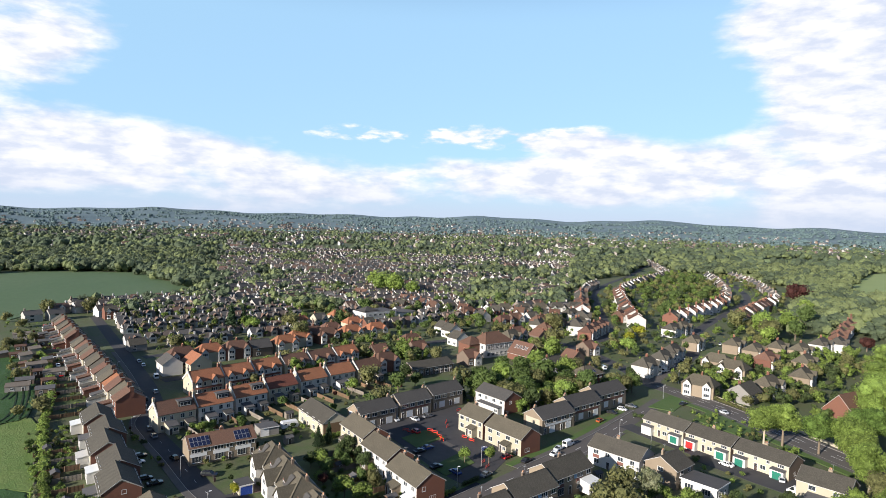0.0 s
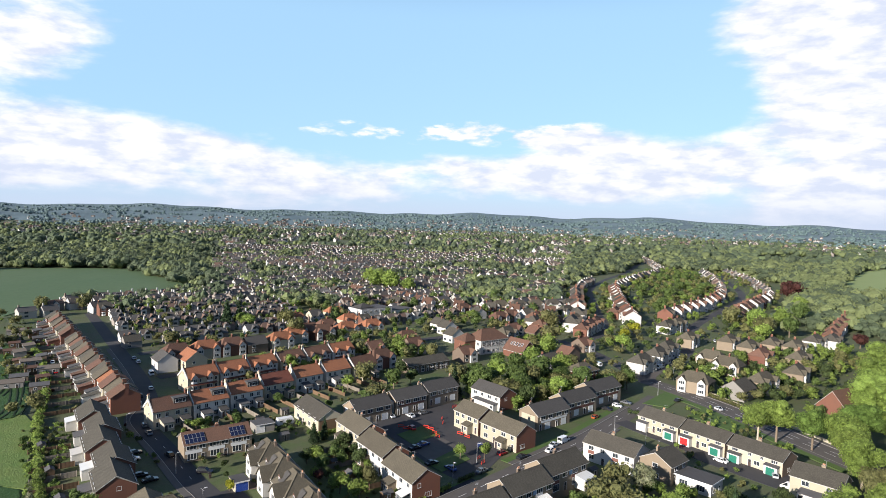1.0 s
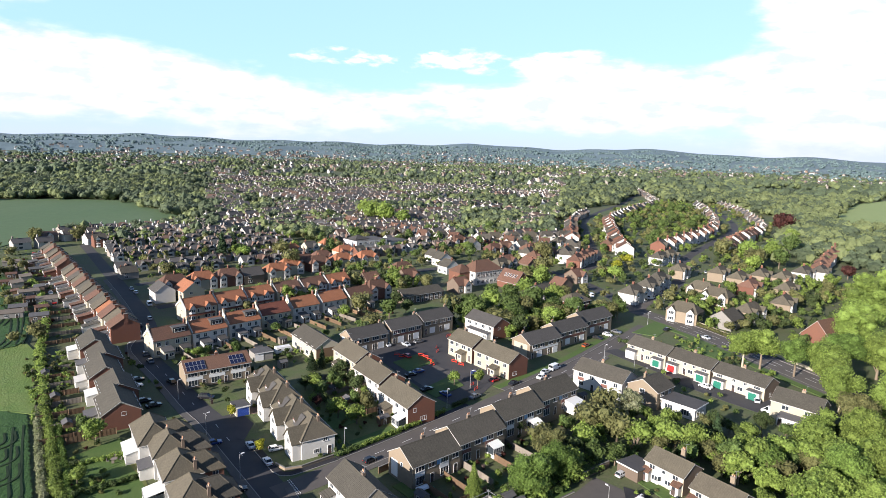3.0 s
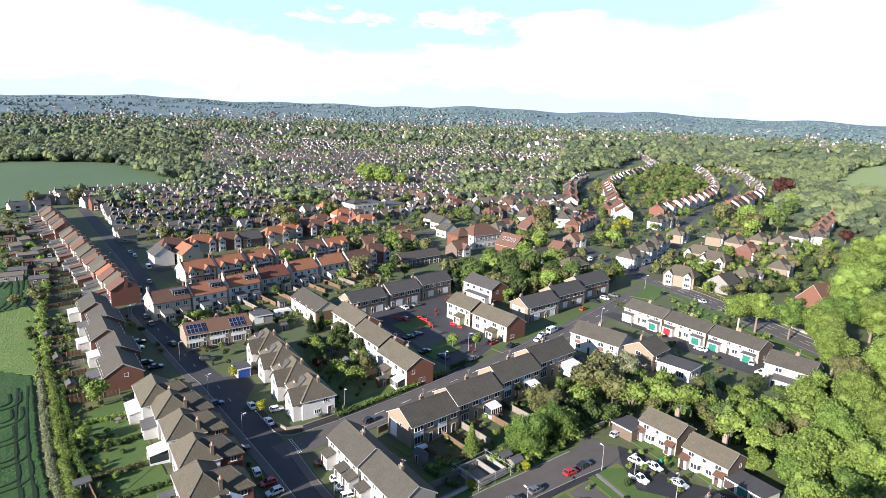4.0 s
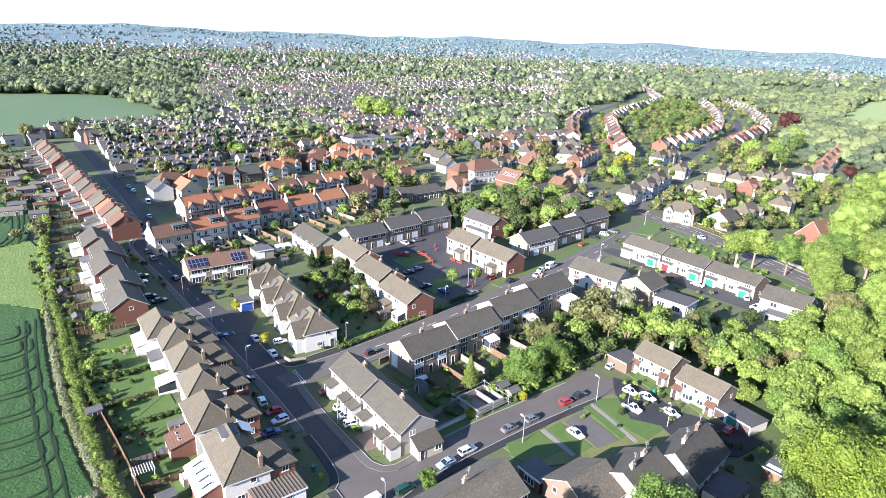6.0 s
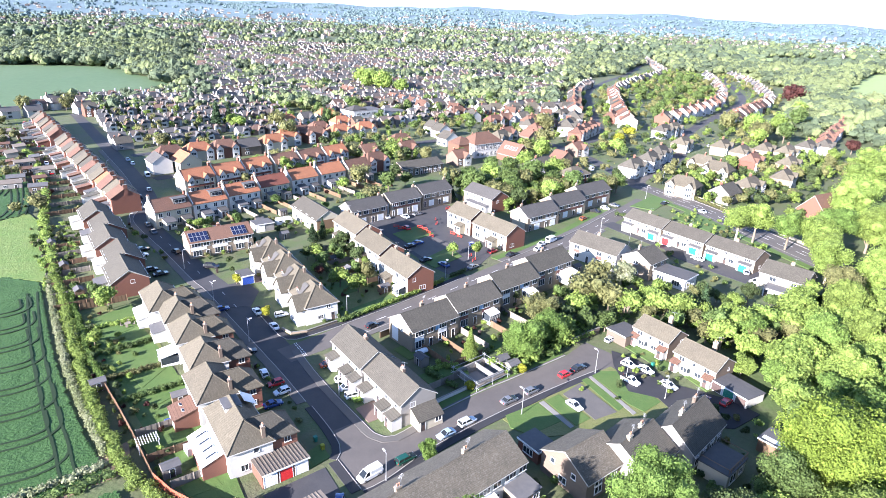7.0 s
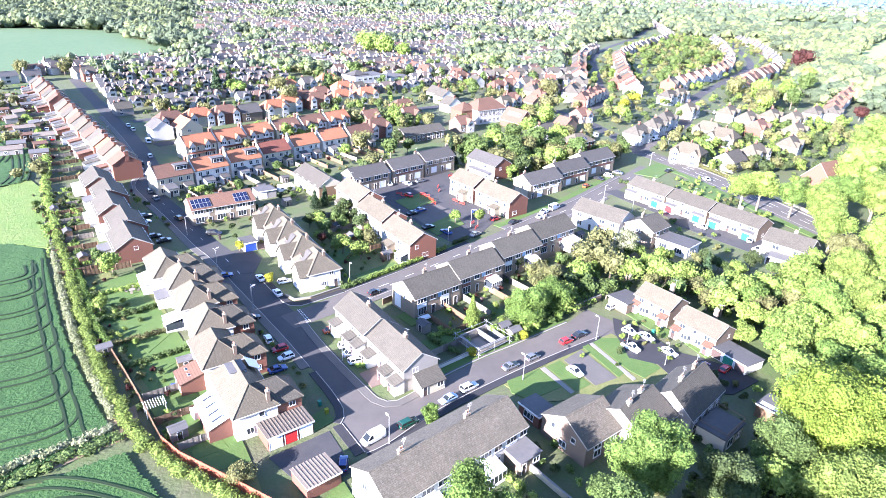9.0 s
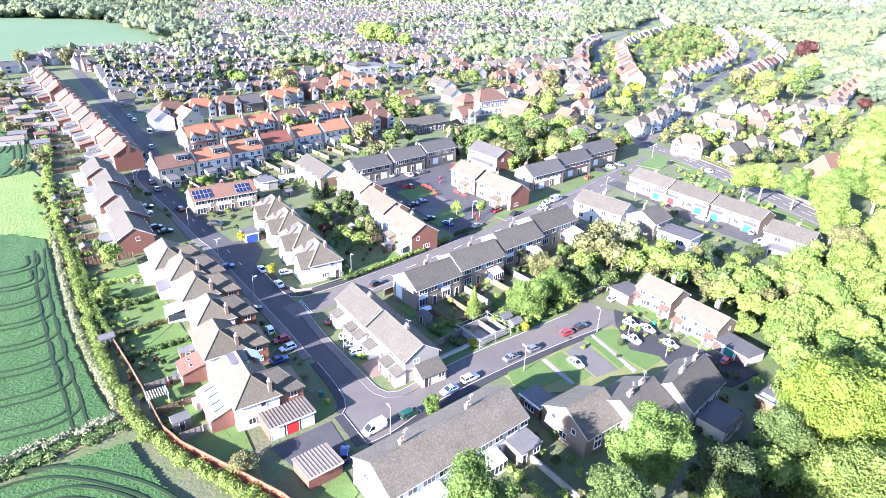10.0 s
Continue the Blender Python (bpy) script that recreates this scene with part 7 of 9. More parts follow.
def crown_blobs(rng, h, w, base, k, shape):
    """Clumps that make up a crown between base and h, w wide."""
    out = []
    for i in range(k):
        if shape == "cone":
            s = (i + 0.5) / k
            z = base + (h - base) * s
            r = w / 2 * (1 - s) * 0.95 + 0.15
            a = rng.random() * 6.28
            out.append((0.12 * r * math.cos(a), 0.12 * r * math.sin(a), z, r, r, (h - base) / k * 1.1))
        else:
            d = rng.normal(size=3)
            d /= np.linalg.norm(d)
            fine = k >= 18
            rad = (0.45 + 0.55 * rng.random()) if fine else rng.random() ** 0.5
            mid = (h + base) / 2
            c = np.array([d[0] * w * (0.36 if fine else 0.30) * rad, d[1] * w * (0.36 if fine else 0.30) * rad, mid + d[2] * (h - base) * (0.38 if fine else 0.28) * rad])
            r = w * ((0.12 + 0.09 * rng.random()) if fine else (0.17 + 0.12 * rng.random()))
            out.append((*c, r, r, r * (0.7 + 0.25 * rng.random())))
    return out


def tree(name, label, category, seed, h, w, leaf, count, size, shape="round", base=None, k=14, bark="bark", m=None, core=0.62, sub=2):
    rng = np.random.default_rng(seed)
    base = h * 0.24 if base is None else base
    root = thing(name, label, category, m or at(0, 0))
    g = Geo()
    blobs = crown_blobs(rng, h, w, base, k, shape)
    rt = max(0.1, w * 0.024)
    g.bar((0, 0, -0.3), (0.1, 0.05, base + (h - base) * 0.25), rt * 1.25, rt * 0.75, n=8)
    if shape != "cone":
        for b in blobs[:7]:
            g.bar((0.1, 0.05, base + (h - base) * 0.18 * rng.random()), b[:3], rt * 0.5, rt * 0.12, n=5)
    else:
        g.bar((0.1, 0.05, base), (0, 0, h * 0.95), rt * 0.75, 0.03, n=6)
    part("trunk", g, bark, root)
    part("crown", mesh_from("crown", [lumps(rng, blobs, core, sub), leaf_cloud(rng, blobs, count, size)], [leaf]), None, root)
    return root


# large trees near the eye
tree("lime_tree", "great rounded tree with bright yellow-green young leaves", "tree", 1, 17.5, 21.0, "leaf_lime", 60000, 0.34, k=60, m=at(61.5, 74.0), base=1.0)
tree("lime_tree", "great rounded tree with yellow-green young leaves", "tree", 2, 14.0, 15.0, "leaf_light", 26000, 0.34, k=40, m=at(56.0, 60.0), base=1.5)
tree("maple_tree", "dense bright green maple in full leaf", "tree", 3, 17.5, 11.8, "leaf_spring", 26000, 0.28, k=40, m=at(28.6, 63.6), base=4.0)
tree("maple_tree", "dense bright green maple in full leaf", "tree", 4, 15.5, 11.2, "leaf_spring", 22000, 0.28, k=36, m=at(5.2, 53.8), base=4.0)
tree("maple_tree", "olive green leafy tree behind the gardens", "tree", 5, 17.0, 11.2, "leaf_mid", 18000, 0.3, k=34, m=at(22.4, 53.2), base=4.5)
tree("maple_tree", "tall leafy tree that shades the gardens", "tree", 18, 19.0, 13.0, "leaf_mid", 12000, 0.36, k=30, m=at(30.0, 45.0), base=3.0)
tree("ash_tree", "dark green leafy tree in deep shade", "tree", 6, 9.5, 10.0, "leaf_dark", 10000, 0.34, k=24, m=at(41.0, 64.0), base=1.5)
tree("ash_tree", "dark green leafy tree in deep shade", "tree", 7, 11.0, 11.0, "leaf_mid", 12000, 0.34, k=26, m=at(52.0, 71.0), base=1.5)
tree("ash_tree", "spreading green tree behind the terrace", "tree", 8, 8.8, 11.5, "leaf_spring", 14000, 0.3, k=30, m=at(18.2, 113.4), base=0.8)
tree("ash_tree", "spreading green tree behind the terrace", "tree", 9, 8.4, 10.0, "leaf_spring", 12000, 0.3, k=28, m=at(24.6, 118.5), base=0.8)
tree("cypress_tree", "broad conical yellow-green cypress", "tree", 10, 7.4, 4.0, "leaf_light", 5200, 0.26, "cone", 0.4, 10, m=at(6.6, 110.6))
tree("willow_tree", "grey-green feathery tree beside the terrace", "tree", 11, 8.0, 9.0, "leaf_olive", 4500, 0.38, k=20, m=at(24.2, 127.0), base=1.0)
tree("cherry_tree", "small tree with white blossom", "tree", 12, 7.5, 7.5, "blossom", 3000, 0.35, k=18, m=at(48.6, 149.6), base=1.5)
tree("garden_bush", "large rounded grey-green garden bush", "shrub", 13, 3.4, 4.6, "leaf_olive", 1800, 0.28, k=14, m=at(-27.6, 65.6), base=0.2)
tree("clipped_bush", "clipped yellow-green conical bush by the kerb", "shrub", 14, 4.2, 4.1, "leaf_spring", 6500, 0.17, "round", 0.1, 26, m=at(-0.9, 79.7))
tree("golden_bush", "golden yellow shrub in a front garden", "shrub", 15, 3.0, 2.8, "leaf_yellow", 1200, 0.24, k=10, m=at(-40.6, 126.6), base=0.3)
tree("golden_bush", "golden yellow shrub by the garages", "shrub", 16, 3.4, 3.2, "leaf_yellow", 1200, 0.24, k=10, m=at(-53.0, 143.4), base=0.3)
tree("golden_bush", "golden yellow shrub by the garden wall", "shrub", 19, 1.6, 3.0, "leaf_yellow", 1400, 0.22, k=10, m=at(6.1, 100.2), base=0.1)
tree("golden_bush", "yellow-green shrub beside the sheds", "shrub", 20, 2.6, 2.4, "leaf_yellow", 1200, 0.22, k=10, m=at(17.2, 106.1), base=0.2)
tree("copper_tree", "small copper-leaved garden tree", "tree", 17, 4.2, 3.8, "leaf_copper", 1500, 0.28, k=12, m=at(-32.6, 149.6), base=0.8)

# stands of tall trees beside the main road and on the wooded bank
for i, (x, y, h, w, leaf) in enumerate(((96.5, 189.5, 13, 12, "leaf_light"), (102.5, 190, 14, 13, "leaf_light"), (110.5, 184.5, 13, 12, "leaf_spring"), (117, 180.0, 14, 13, "leaf_light"), (112, 168, 12, 12, "leaf_light"), (127, 186, 15, 14, "leaf_spring"),
                                        (146, 212, 17, 17, "leaf_light"), (158, 226, 18, 18, "leaf_light"), (172, 244, 19, 19, "leaf_light"), (186, 262, 19, 20, "leaf_light"), (200, 282, 18, 18, "leaf_light"), (184, 236, 18, 19, "leaf_mid"),
                                        (205, 262, 19, 20, "leaf_light"), (150, 196, 16, 16, "leaf_mid"), (136, 184, 16, 15, "leaf_light"), (108, 158, 14, 12, "leaf_light"), (116, 150, 14, 13, "leaf_light"), (104, 144, 12, 12, "leaf_olive"),
                                        (98, 134, 12, 12, "leaf_light"), (108, 126, 13, 13, "leaf_light"), (94, 122, 11, 11, "leaf_light"), (86, 132, 9, 10, "leaf_light"), (84, 118, 10, 10, "leaf_spring"), (95, 108, 12, 12, "leaf_light"), (82, 104, 10, 10, "leaf_light"),
                                        (88, 96, 12, 12, "leaf_spring"), (76, 112, 8, 9, "leaf_light"), (74, 96, 8, 9, "leaf_spring"), (76, 86, 11, 11, "leaf_spring"), (67.5, 104, 6, 7, "leaf_spring"), (66.5, 115, 6, 7, "leaf_light"), (70, 122, 7, 8, "leaf_spring"), (62.5, 108.5, 5, 5.5, "leaf_light"), (120, 136, 15, 14, "leaf_light"), (130, 150, 16, 15, "leaf_spring"), (134, 166, 16, 15, "leaf_light"), (225, 300, 17, 19, "leaf_light"), (240, 290, 18, 20, "leaf_mid"))):
    tree("woodland_tree", "tall leafy roadside tree with pale stems" if i < 6 else "tall spring-green tree of the wooded bank", "tree", 30 + i, h, w, leaf, 7500 if y < 215 else 5200, 0.46 if y < 215 else 0.6, k=34, m=at(x, y), base=h * (0.34 if i < 6 else 0.12), bark="bark_pale" if i % 3 == 0 else "bark")
    BUILT.append((x, y, w * 0.3))

def shrub(name, label, category, seed, h, w, leaf, count, size, shape, base, k):
    rng = np.random.default_rng(seed)
    blobs = crown_blobs(rng, h, w, base, k, shape)
    return tagged(new(name, mesh_from(name, [lumps(rng, blobs, 0.75), leaf_cloud(rng, blobs, count, size)], [leaf])), label, category)


# prototypes that are repeated in the gardens and streets
TREES = {}
for kname, args in {
    "mid_a": ("garden_tree", "leafy green garden tree", "tree", 101, 7.0, 6.5, "leaf_mid", 800, 0.62, "round", 1.2, 12),
    "mid_b": ("garden_tree", "leafy green garden tree", "tree", 102, 8.5, 7.5, "leaf_light", 900, 0.66, "round", 1.4, 13),
    "mid_c": ("garden_tree", "dense dark green garden tree", "tree", 103, 7.5, 6.0, "leaf_dark", 800, 0.6, "round", 0.8, 12),
    "mid_d": ("garden_tree", "olive green spreading garden tree", "tree", 104, 9.0, 9.0, "leaf_olive", 1000, 0.72, "round", 1.6, 14),
    "tall": ("woodland_tree", "tall green tree over the houses", "tree", 105, 13.0, 11.0, "leaf_mid", 1200, 0.85, "round", 2.0, 16),
    "tall_l": ("woodland_tree", "tall light green tree over the houses", "tree", 106, 12.0, 11.0, "leaf_light", 1200, 0.85, "round", 2.0, 16),
    "conifer": ("conifer_tree", "dark conifer among the gardens", "tree", 107, 9.0, 4.2, "leaf_conifer", 900, 0.55, "cone", 0.6, 12),
    "copper": ("copper_beech", "copper beech with dark red leaves", "tree", 108, 11.0, 11.0, "leaf_copper", 1300, 0.8, "round", 1.6, 16),
    "yellow": ("golden_tree", "small tree with yellow leaves", "tree", 109, 7.5, 6.5, "leaf_yellow", 800, 0.6, "round", 1.0, 12),
    "bush_a": ("shrub", "rounded green garden shrub", "shrub", 111, 1.8, 2.4, "leaf_mid", 200, 0.34, "round", 0.1, 6),
    "bush_b": ("shrub", "rounded light green garden shrub", "shrub", 112, 2.2, 2.6, "leaf_light", 220, 0.36, "round", 0.1, 6),
    "bush_c": ("shrub", "dark green garden shrub", "shrub", 113, 2.6, 2.4, "leaf_dark", 220, 0.36, "round", 0.1, 6),
    "bush_d": ("shrub", "olive grey garden shrub", "shrub", 114, 1.6, 2.2, "leaf_olive", 200, 0.32, "round", 0.1, 6),
    "bush_r": ("shrub", "reddish leaved garden shrub", "shrub", 115, 1.7, 2.0, "leaf_copper", 200, 0.32, "round", 0.1, 6),
}.items():
    TREES[kname] = shrub(*args) if kname.startswith("bush") else tree(*args[:9], shape=args[9], base=args[10], k=args[11])
TREE_USED = set()


def plant(kind, x, y, size=1.0, group=""):
    r = pick.uniform(0, 360)
    m = pose(x, y, 0, 0, 0, r)
    if kind not in TREE_USED:
        TREE_USED.add(kind)
        ob = TREES[kind]
        ob.matrix_basis = m
    else:
        ob = copy_thing(TREES[kind], m)
    ob.scale = (size * pick.uniform(0.9, 1.15), size * pick.uniform(0.9, 1.15), size * pick.uniform(0.85, 1.15))
    if group:
        ob["group"] = group
    return ob


MASSED = {}          # planting too plentiful to count: leaf, then place and size


def mass(kind, x, y, size):
    leaf, w, h = {"mid_a": ("leaf_mid", 6.5, 7.0), "mid_b": ("leaf_light", 7.5, 8.5), "mid_c": ("leaf_dark", 6.0, 7.5), "mid_d": ("leaf_olive", 9.0, 9.0), "tall": ("leaf_mid", 11.0, 13.0), "tall_l": ("leaf_light", 11.0, 12.0),
                  "bush_a": ("leaf_mid", 2.4, 1.8), "bush_b": ("leaf_light", 2.6, 2.2), "bush_c": ("leaf_dark", 2.4, 2.6), "bush_d": ("leaf_olive", 2.2, 1.6), "bush_r": ("leaf_copper", 2.0, 1.7)}[kind]
    MASSED.setdefault(leaf, []).append((x, y, w * size, h * size))


def build_masses():
    """One joined mass per leaf colour and distance; the nearer ones have finer leaves."""
    for leaf, places in MASSED.items():
        for far in (False, True):
            rng = np.random.default_rng(len(places))
            blobs = []
            for x, y, w, h in places:
                if (math.hypot(x, y) > 225) == far:
                    for b in crown_blobs(rng, h, w, h * 0.12, (5 if w > 4 else 3) if far else (9 if w > 4 else 4), "round"):
                        k = 1.25 if far else 1.05
                        blobs.append((b[0] + x, b[1] + y, b[2], b[3] * k, b[4] * k, b[5] * k))
            if not blobs:
                continue
            pieces = [lumps(rng, blobs, 0.72 if far else 0.6), leaf_cloud(rng, blobs, len(blobs) * (20 if far else 44), 0.8 if far else 0.46)]
            ob = new("garden_planting", mesh_from("garden_planting", pieces, [leaf]))
            tagged(ob, "massed trees and shrubs filling the gardens between houses", "planting", kind="stuff")


def scatter(poly, count, kinds, gap_built, gap_road, size=(0.8, 1.2), apart=2.5, group="", tries=14, massed=False):
    """Plant at random inside an outline, clear of roads and houses."""
    xs, ys = [p[0] for p in poly], [p[1] for p in poly]
    placed = []
    for _ in range(count * tries):
        if len(placed) >= count:
            break
        x, y = pick.uniform(min(xs), max(xs)), pick.uniform(min(ys), max(ys))
        if not inside(poly, x, y) or any(inside(p, x, y) for p in BACK_LAWNS) or any((x - a) ** 2 + (y - b) ** 2 < apart ** 2 for a, b in placed):
            continue
        if built_clear(x, y, gap_built) and road_clear(x, y, gap_road):
            placed.append((x, y))
            if massed:
                mass(pick.choice(kinds), x, y, pick.uniform(*size))
            else:
                plant(pick.choice(kinds), x, y, pick.uniform(*size), group)


# single trees that stand out
for kind, x, y, s in (("mid_c", -20.7, 252.4, 1.2), ("mid_c", -28.6, 205.0, 1.0), ("mid_d", -26.0, 214.0, 1.1), ("tall", 10.3, 242.0, 0.9), ("tall_l", 20.3, 252, 0.95), ("tall", 36.2, 246, 1.1), ("tall_l", 47.5, 258, 0.9), ("mid_c", 74.2, 256, 1.1), ("conifer", 1.5, 228.0, 1.2), ("mid_d", 2.5, 238, 1.1),
                      ("tall", 28.0, 262, 1.0), ("mid_d", 52.9, 326, 1.5), ("yellow", 99.4, 350, 1.1), ("conifer", -132, 353, 1.6), ("conifer", -127, 357, 1.6), ("mid_b", -118, 346, 1.2), ("mid_d", -83, 317, 1.4), ("tall_l", -54.7, 535, 1.8), ("tall_l", -66, 548, 1.8), ("tall_l", -80, 574, 1.7), ("mid_d", 186, 407, 1.6),
                      ("mid_d", 186, 366, 1.6), ("mid_b", 178, 352, 1.5), ("tall", 205, 372, 1.1), ("tall_l", 196, 388, 1.1), ("tall_l", 270, 476, 1.2), ("copper", 230, 345, 0.9), ("tall", -64, 430, 1.0), ("conifer", -75, 378, 1.4), ("mid_b", 10, 168, 0.6), ("mid_b", 3.2, 168.0, 0.55),
                      ("conifer", 65, 136, 0.9), ("mid_b", 51.7, 134.7, 0.75), ("mid_b", 58.0, 131.0, 0.9), ("mid_b", 45.5, 133.0, 0.9), ("mid_d", 37.5, 139.8, 0.8), ("mid_d", 40.5, 146.0, 0.9), ("mid_b", 33.0, 131.5, 0.9), ("mid_b", 68, 124, 1.0), ("mid_b", 62.5, 119.0, 0.9), ("mid_b", 70, 112, 0.8), ("mid_b", 76, 128, 1.0),
                      ("mid_b", -36.0, 160.8, 0.7), ("mid_a", -33.0, 155.0, 0.8), ("conifer", -40.0, 176.0, 0.8), ("conifer", -37.5, 179.0, 0.7), ("mid_c", -30.0, 170.0, 0.8), ("mid_a", -22.9, 151.0, 0.7), ("mid_d", -19.5, 147.6, 0.6), ("mid_b", -71.4, 110.0, 0.55), ("mid_b", -77.5, 127.0, 0.8), ("mid_a", -83.0, 131.5, 0.7), ("mid_a", -72.0, 176.0, 0.7),
                      ("mid_b", -78.0, 183.0, 0.6), ("conifer", -60.0, 241, 0.4), ("mid_c", -82, 228, 0.5), ("mid_d", -243, 392, 1.0), ("mid_d", -262, 380, 1.1), ("mid_b", -228, 398, 0.9), ("mid_b", -205, 408, 1.0), ("mid_d", -248, 404, 1.1), ("mid_b", 23.3, 121.7, 0.80), ("mid_b", 27.6, 119.1, 0.87), ("mid_b", 45.6, 135.3, 0.94), ("mid_b", 52.1, 132.1, 1.01), ("mid_b", 52.7, 140.4, 0.80), ("mid_b", 69.3, 130.0, 0.87), ("mid_b", 73.4, 127.6, 0.94), ("mid_b", 80.1, 125.5, 1.01), ("mid_d", 22.4, 130.8, 0.80), ("mid_d", 42.1, 149.5, 0.87), ("mid_d", 41.8, 136.5, 0.94), ("mid_d", 36.9, 139.2, 1.01), ("mid_c", 17.7, 137.8, 0.80), ("mid_c", 29.0, 127.2, 0.87), ("mid_c", 67.4, 141.5, 0.94), ("mid_c", 62.0, 135.1, 1.01), ("mid_c", 79.2, 142.4, 0.80), ("mid_a", 33.7, 124.9, 0.80), ("mid_a", 38.3, 125.2, 0.87), ("mid_a", 54.7, 126.4, 0.94), ("mid_a", 62.9, 124.4, 1.01), ("mid_a", 83.5, 139.6, 0.80), ("mid_a", 94.2, 143.5, 0.87), ("tall", 7.9, 291.3, 0.70), ("tall", 20.0, 265.5, 0.75), ("tall_l", 36.6, 278.0, 0.90), ("tall_l", 47.3, 296.8, 0.95), ("mid_b", 25.0, 239.0, 1.00), ("mid_b", 90.6, 322.8, 1.10), ("yellow", 108.8, 365.4, 1.30), ("mid_d", 57.5, 365.8, 1.50), ("mid_d", -34.4, 240.3, 1.20), ("mid_b", -39.8, 231.4, 0.90), ("tall", -22.2, 233.5, 0.75), ("mid_c", -16.2, 242.5, 1.10), ("tall_l", 191.6, 388.5, 1.40), ("tall", 236.0, 416.8, 1.30), ("tall_l", 215.0, 400.0, 1.30), ("copper", 296.0, 540.0, 1.90), ("copper", 325.0, 565.0, 1.20), ("tall_l", -54.0, 525.0, 1.70), ("tall_l", -70.0, 530.0, 1.50), ("tall_l", -40.0, 520.0, 1.40), ("conifer", -129.0, 343.0, 1.90), ("mid_b", -122.8, 353.0, 1.30), ("mid_d", -98.9, 357.3, 1.40)):
    plant(kind, x, y, s)

# garden planting, by area: the nearest gardens shrub by shrub, the rest massed
GARDEN = ["mid_a", "mid_b", "mid_c", "mid_d", "bush_a", "bush_b", "bush_c", "bush_d"]
BUSHES = ["bush_a", "bush_b", "bush_c", "bush_d", "bush_a", "bush_b", "bush_r"]
scatter([(-84, 120), (-76, 128), (-44, 82), (-36, 70), (-40, 70), (-62, 94)], 84, BUSHES, -1.5, 1.5, (0.4, 0.85), 1.3)
scatter([(-96, 133), (-84, 128), (-118, 184), (-128, 176)], 90, BUSHES[:6], -0.5, 1.5, (0.5, 1.0), 1.5, massed=True)
scatter([(-44, 160), (-28, 176), (-6, 146), (-22, 132)], 60, BUSHES + ["mid_a", "mid_b", "mid_c"], -0.5, 1.5, (0.4, 0.8), 1.6)
scatter([(-8, 118), (30, 146), (36, 128), (-2, 104)], 64, BUSHES, -0.8, 1.2, (0.45, 0.95), 1.5)
scatter([(-66, 140), (-60, 146), (-18, 92), (-24, 86)], 36, BUSHES[:6], -1.0, 2.2, (0.4, 0.75), 1.5)
scatter([(-50, 150), (-44, 158), (-20, 128), (-26, 122)], 30, BUSHES[:6], -1.0, 2.2, (0.5, 0.9), 1.6)
scatter([(20, 100), (55, 125), (60, 110), (30, 88)], 22, BUSHES[:6], -0.5, 2.2, (0.4, 0.8), 1.8)
scatter([(62, 190), (100, 230), (112, 190), (80, 160)], 44, BUSHES[:6], -1.0, 1.2, (0.6, 1.1), 1.8, massed=True)
scatter([(28, 144), (46, 152), (62, 146), (78, 144), (90, 128), (70, 108), (58, 124), (34, 130)], 52, ["mid_a", "mid_b", "mid_d", "bush_b", "bush_a", "mid_b"], 0.5, 1.5, (0.45, 0.8), 2.6)
scatter([(70, 108), (92, 146), (104, 142), (110, 110), (90, 84), (70, 70), (62, 90)], 40, ["mid_a", "mid_b", "mid_b", "mid_b"], 0.0, 1.5, (0.6, 1.1), 3.0)
scatter([(14, 60), (46, 70), (56, 66), (48, 52), (16, 48)], 14, BUSHES, 0.0, 1.0, (0.6, 1.0), 2.5, massed=True)
scatter([(-2, 232), (60, 262), (72, 244), (24, 214), (4, 224)], 50, ["mid_a", "mid_b", "mid_c", "tall", "mid_d"], 0.0, 1.5, (0.7, 1.1), 3.2)
scatter([(18, 214), (60, 254), (74, 248), (28, 206)], 30, BUSHES, -1.0, 1.0, (0.5, 1.0), 2.0, massed=True)
scatter([(-110, 178), (-60, 250), (-30, 262), (-16, 232), (-62, 176), (-86, 172)], 110, BUSHES + ["mid_a"], -1.5, 1.0, (0.4, 0.8), 1.8, massed=True)
scatter([(-94, 246), (-54, 296), (-20, 310), (-8, 290), (-40, 280), (-84, 232)], 150, GARDEN, -0.5, 1.2, (0.6, 1.1), 2.4, massed=True)
scatter([(-130, 190), (-112, 196), (-240, 350), (-250, 340), (-190, 262), (-150, 214)], 110, BUSHES, -1.5, 1.5, (0.4, 0.9), 2.0, massed=True)
scatter([(-132, 176), (-124, 182), (-205, 290), (-262, 372), (-275, 360), (-205, 268)], 60, ["bush_a", "bush_c", "bush_b", "mid_d"], 0.0, 1.5, (0.5, 0.9), 2.5, massed=True)
scatter([(-140, 280), (-250, 420), (-160, 480), (-60, 340), (-96, 296)], 360, GARDEN, -1.2, 0.5, (0.35, 0.7), 2.2, massed=True)
scatter([(-60, 340), (-160, 480), (-130, 580), (20, 560), (60, 400), (0, 340)], 520, GARDEN, -0.5, 0.5, (0.45, 0.8), 3.5, massed=True)
scatter([(90, 262), (112, 300), (210, 340), (200, 300), (150, 260), (104, 226)], 210, GARDEN, -0.5, 1.0, (0.4, 0.8), 2.6, massed=True)
scatter([(152, 449.6), (241.6, 566), (300, 760), (281.9, 825), (226.6, 760), (158, 543)], 190, ["mid_a", "mid_b", "mid_d", "mid_c", "tall"], 0.5, 0.5, (0.6, 1.1), 5.0, massed=True)
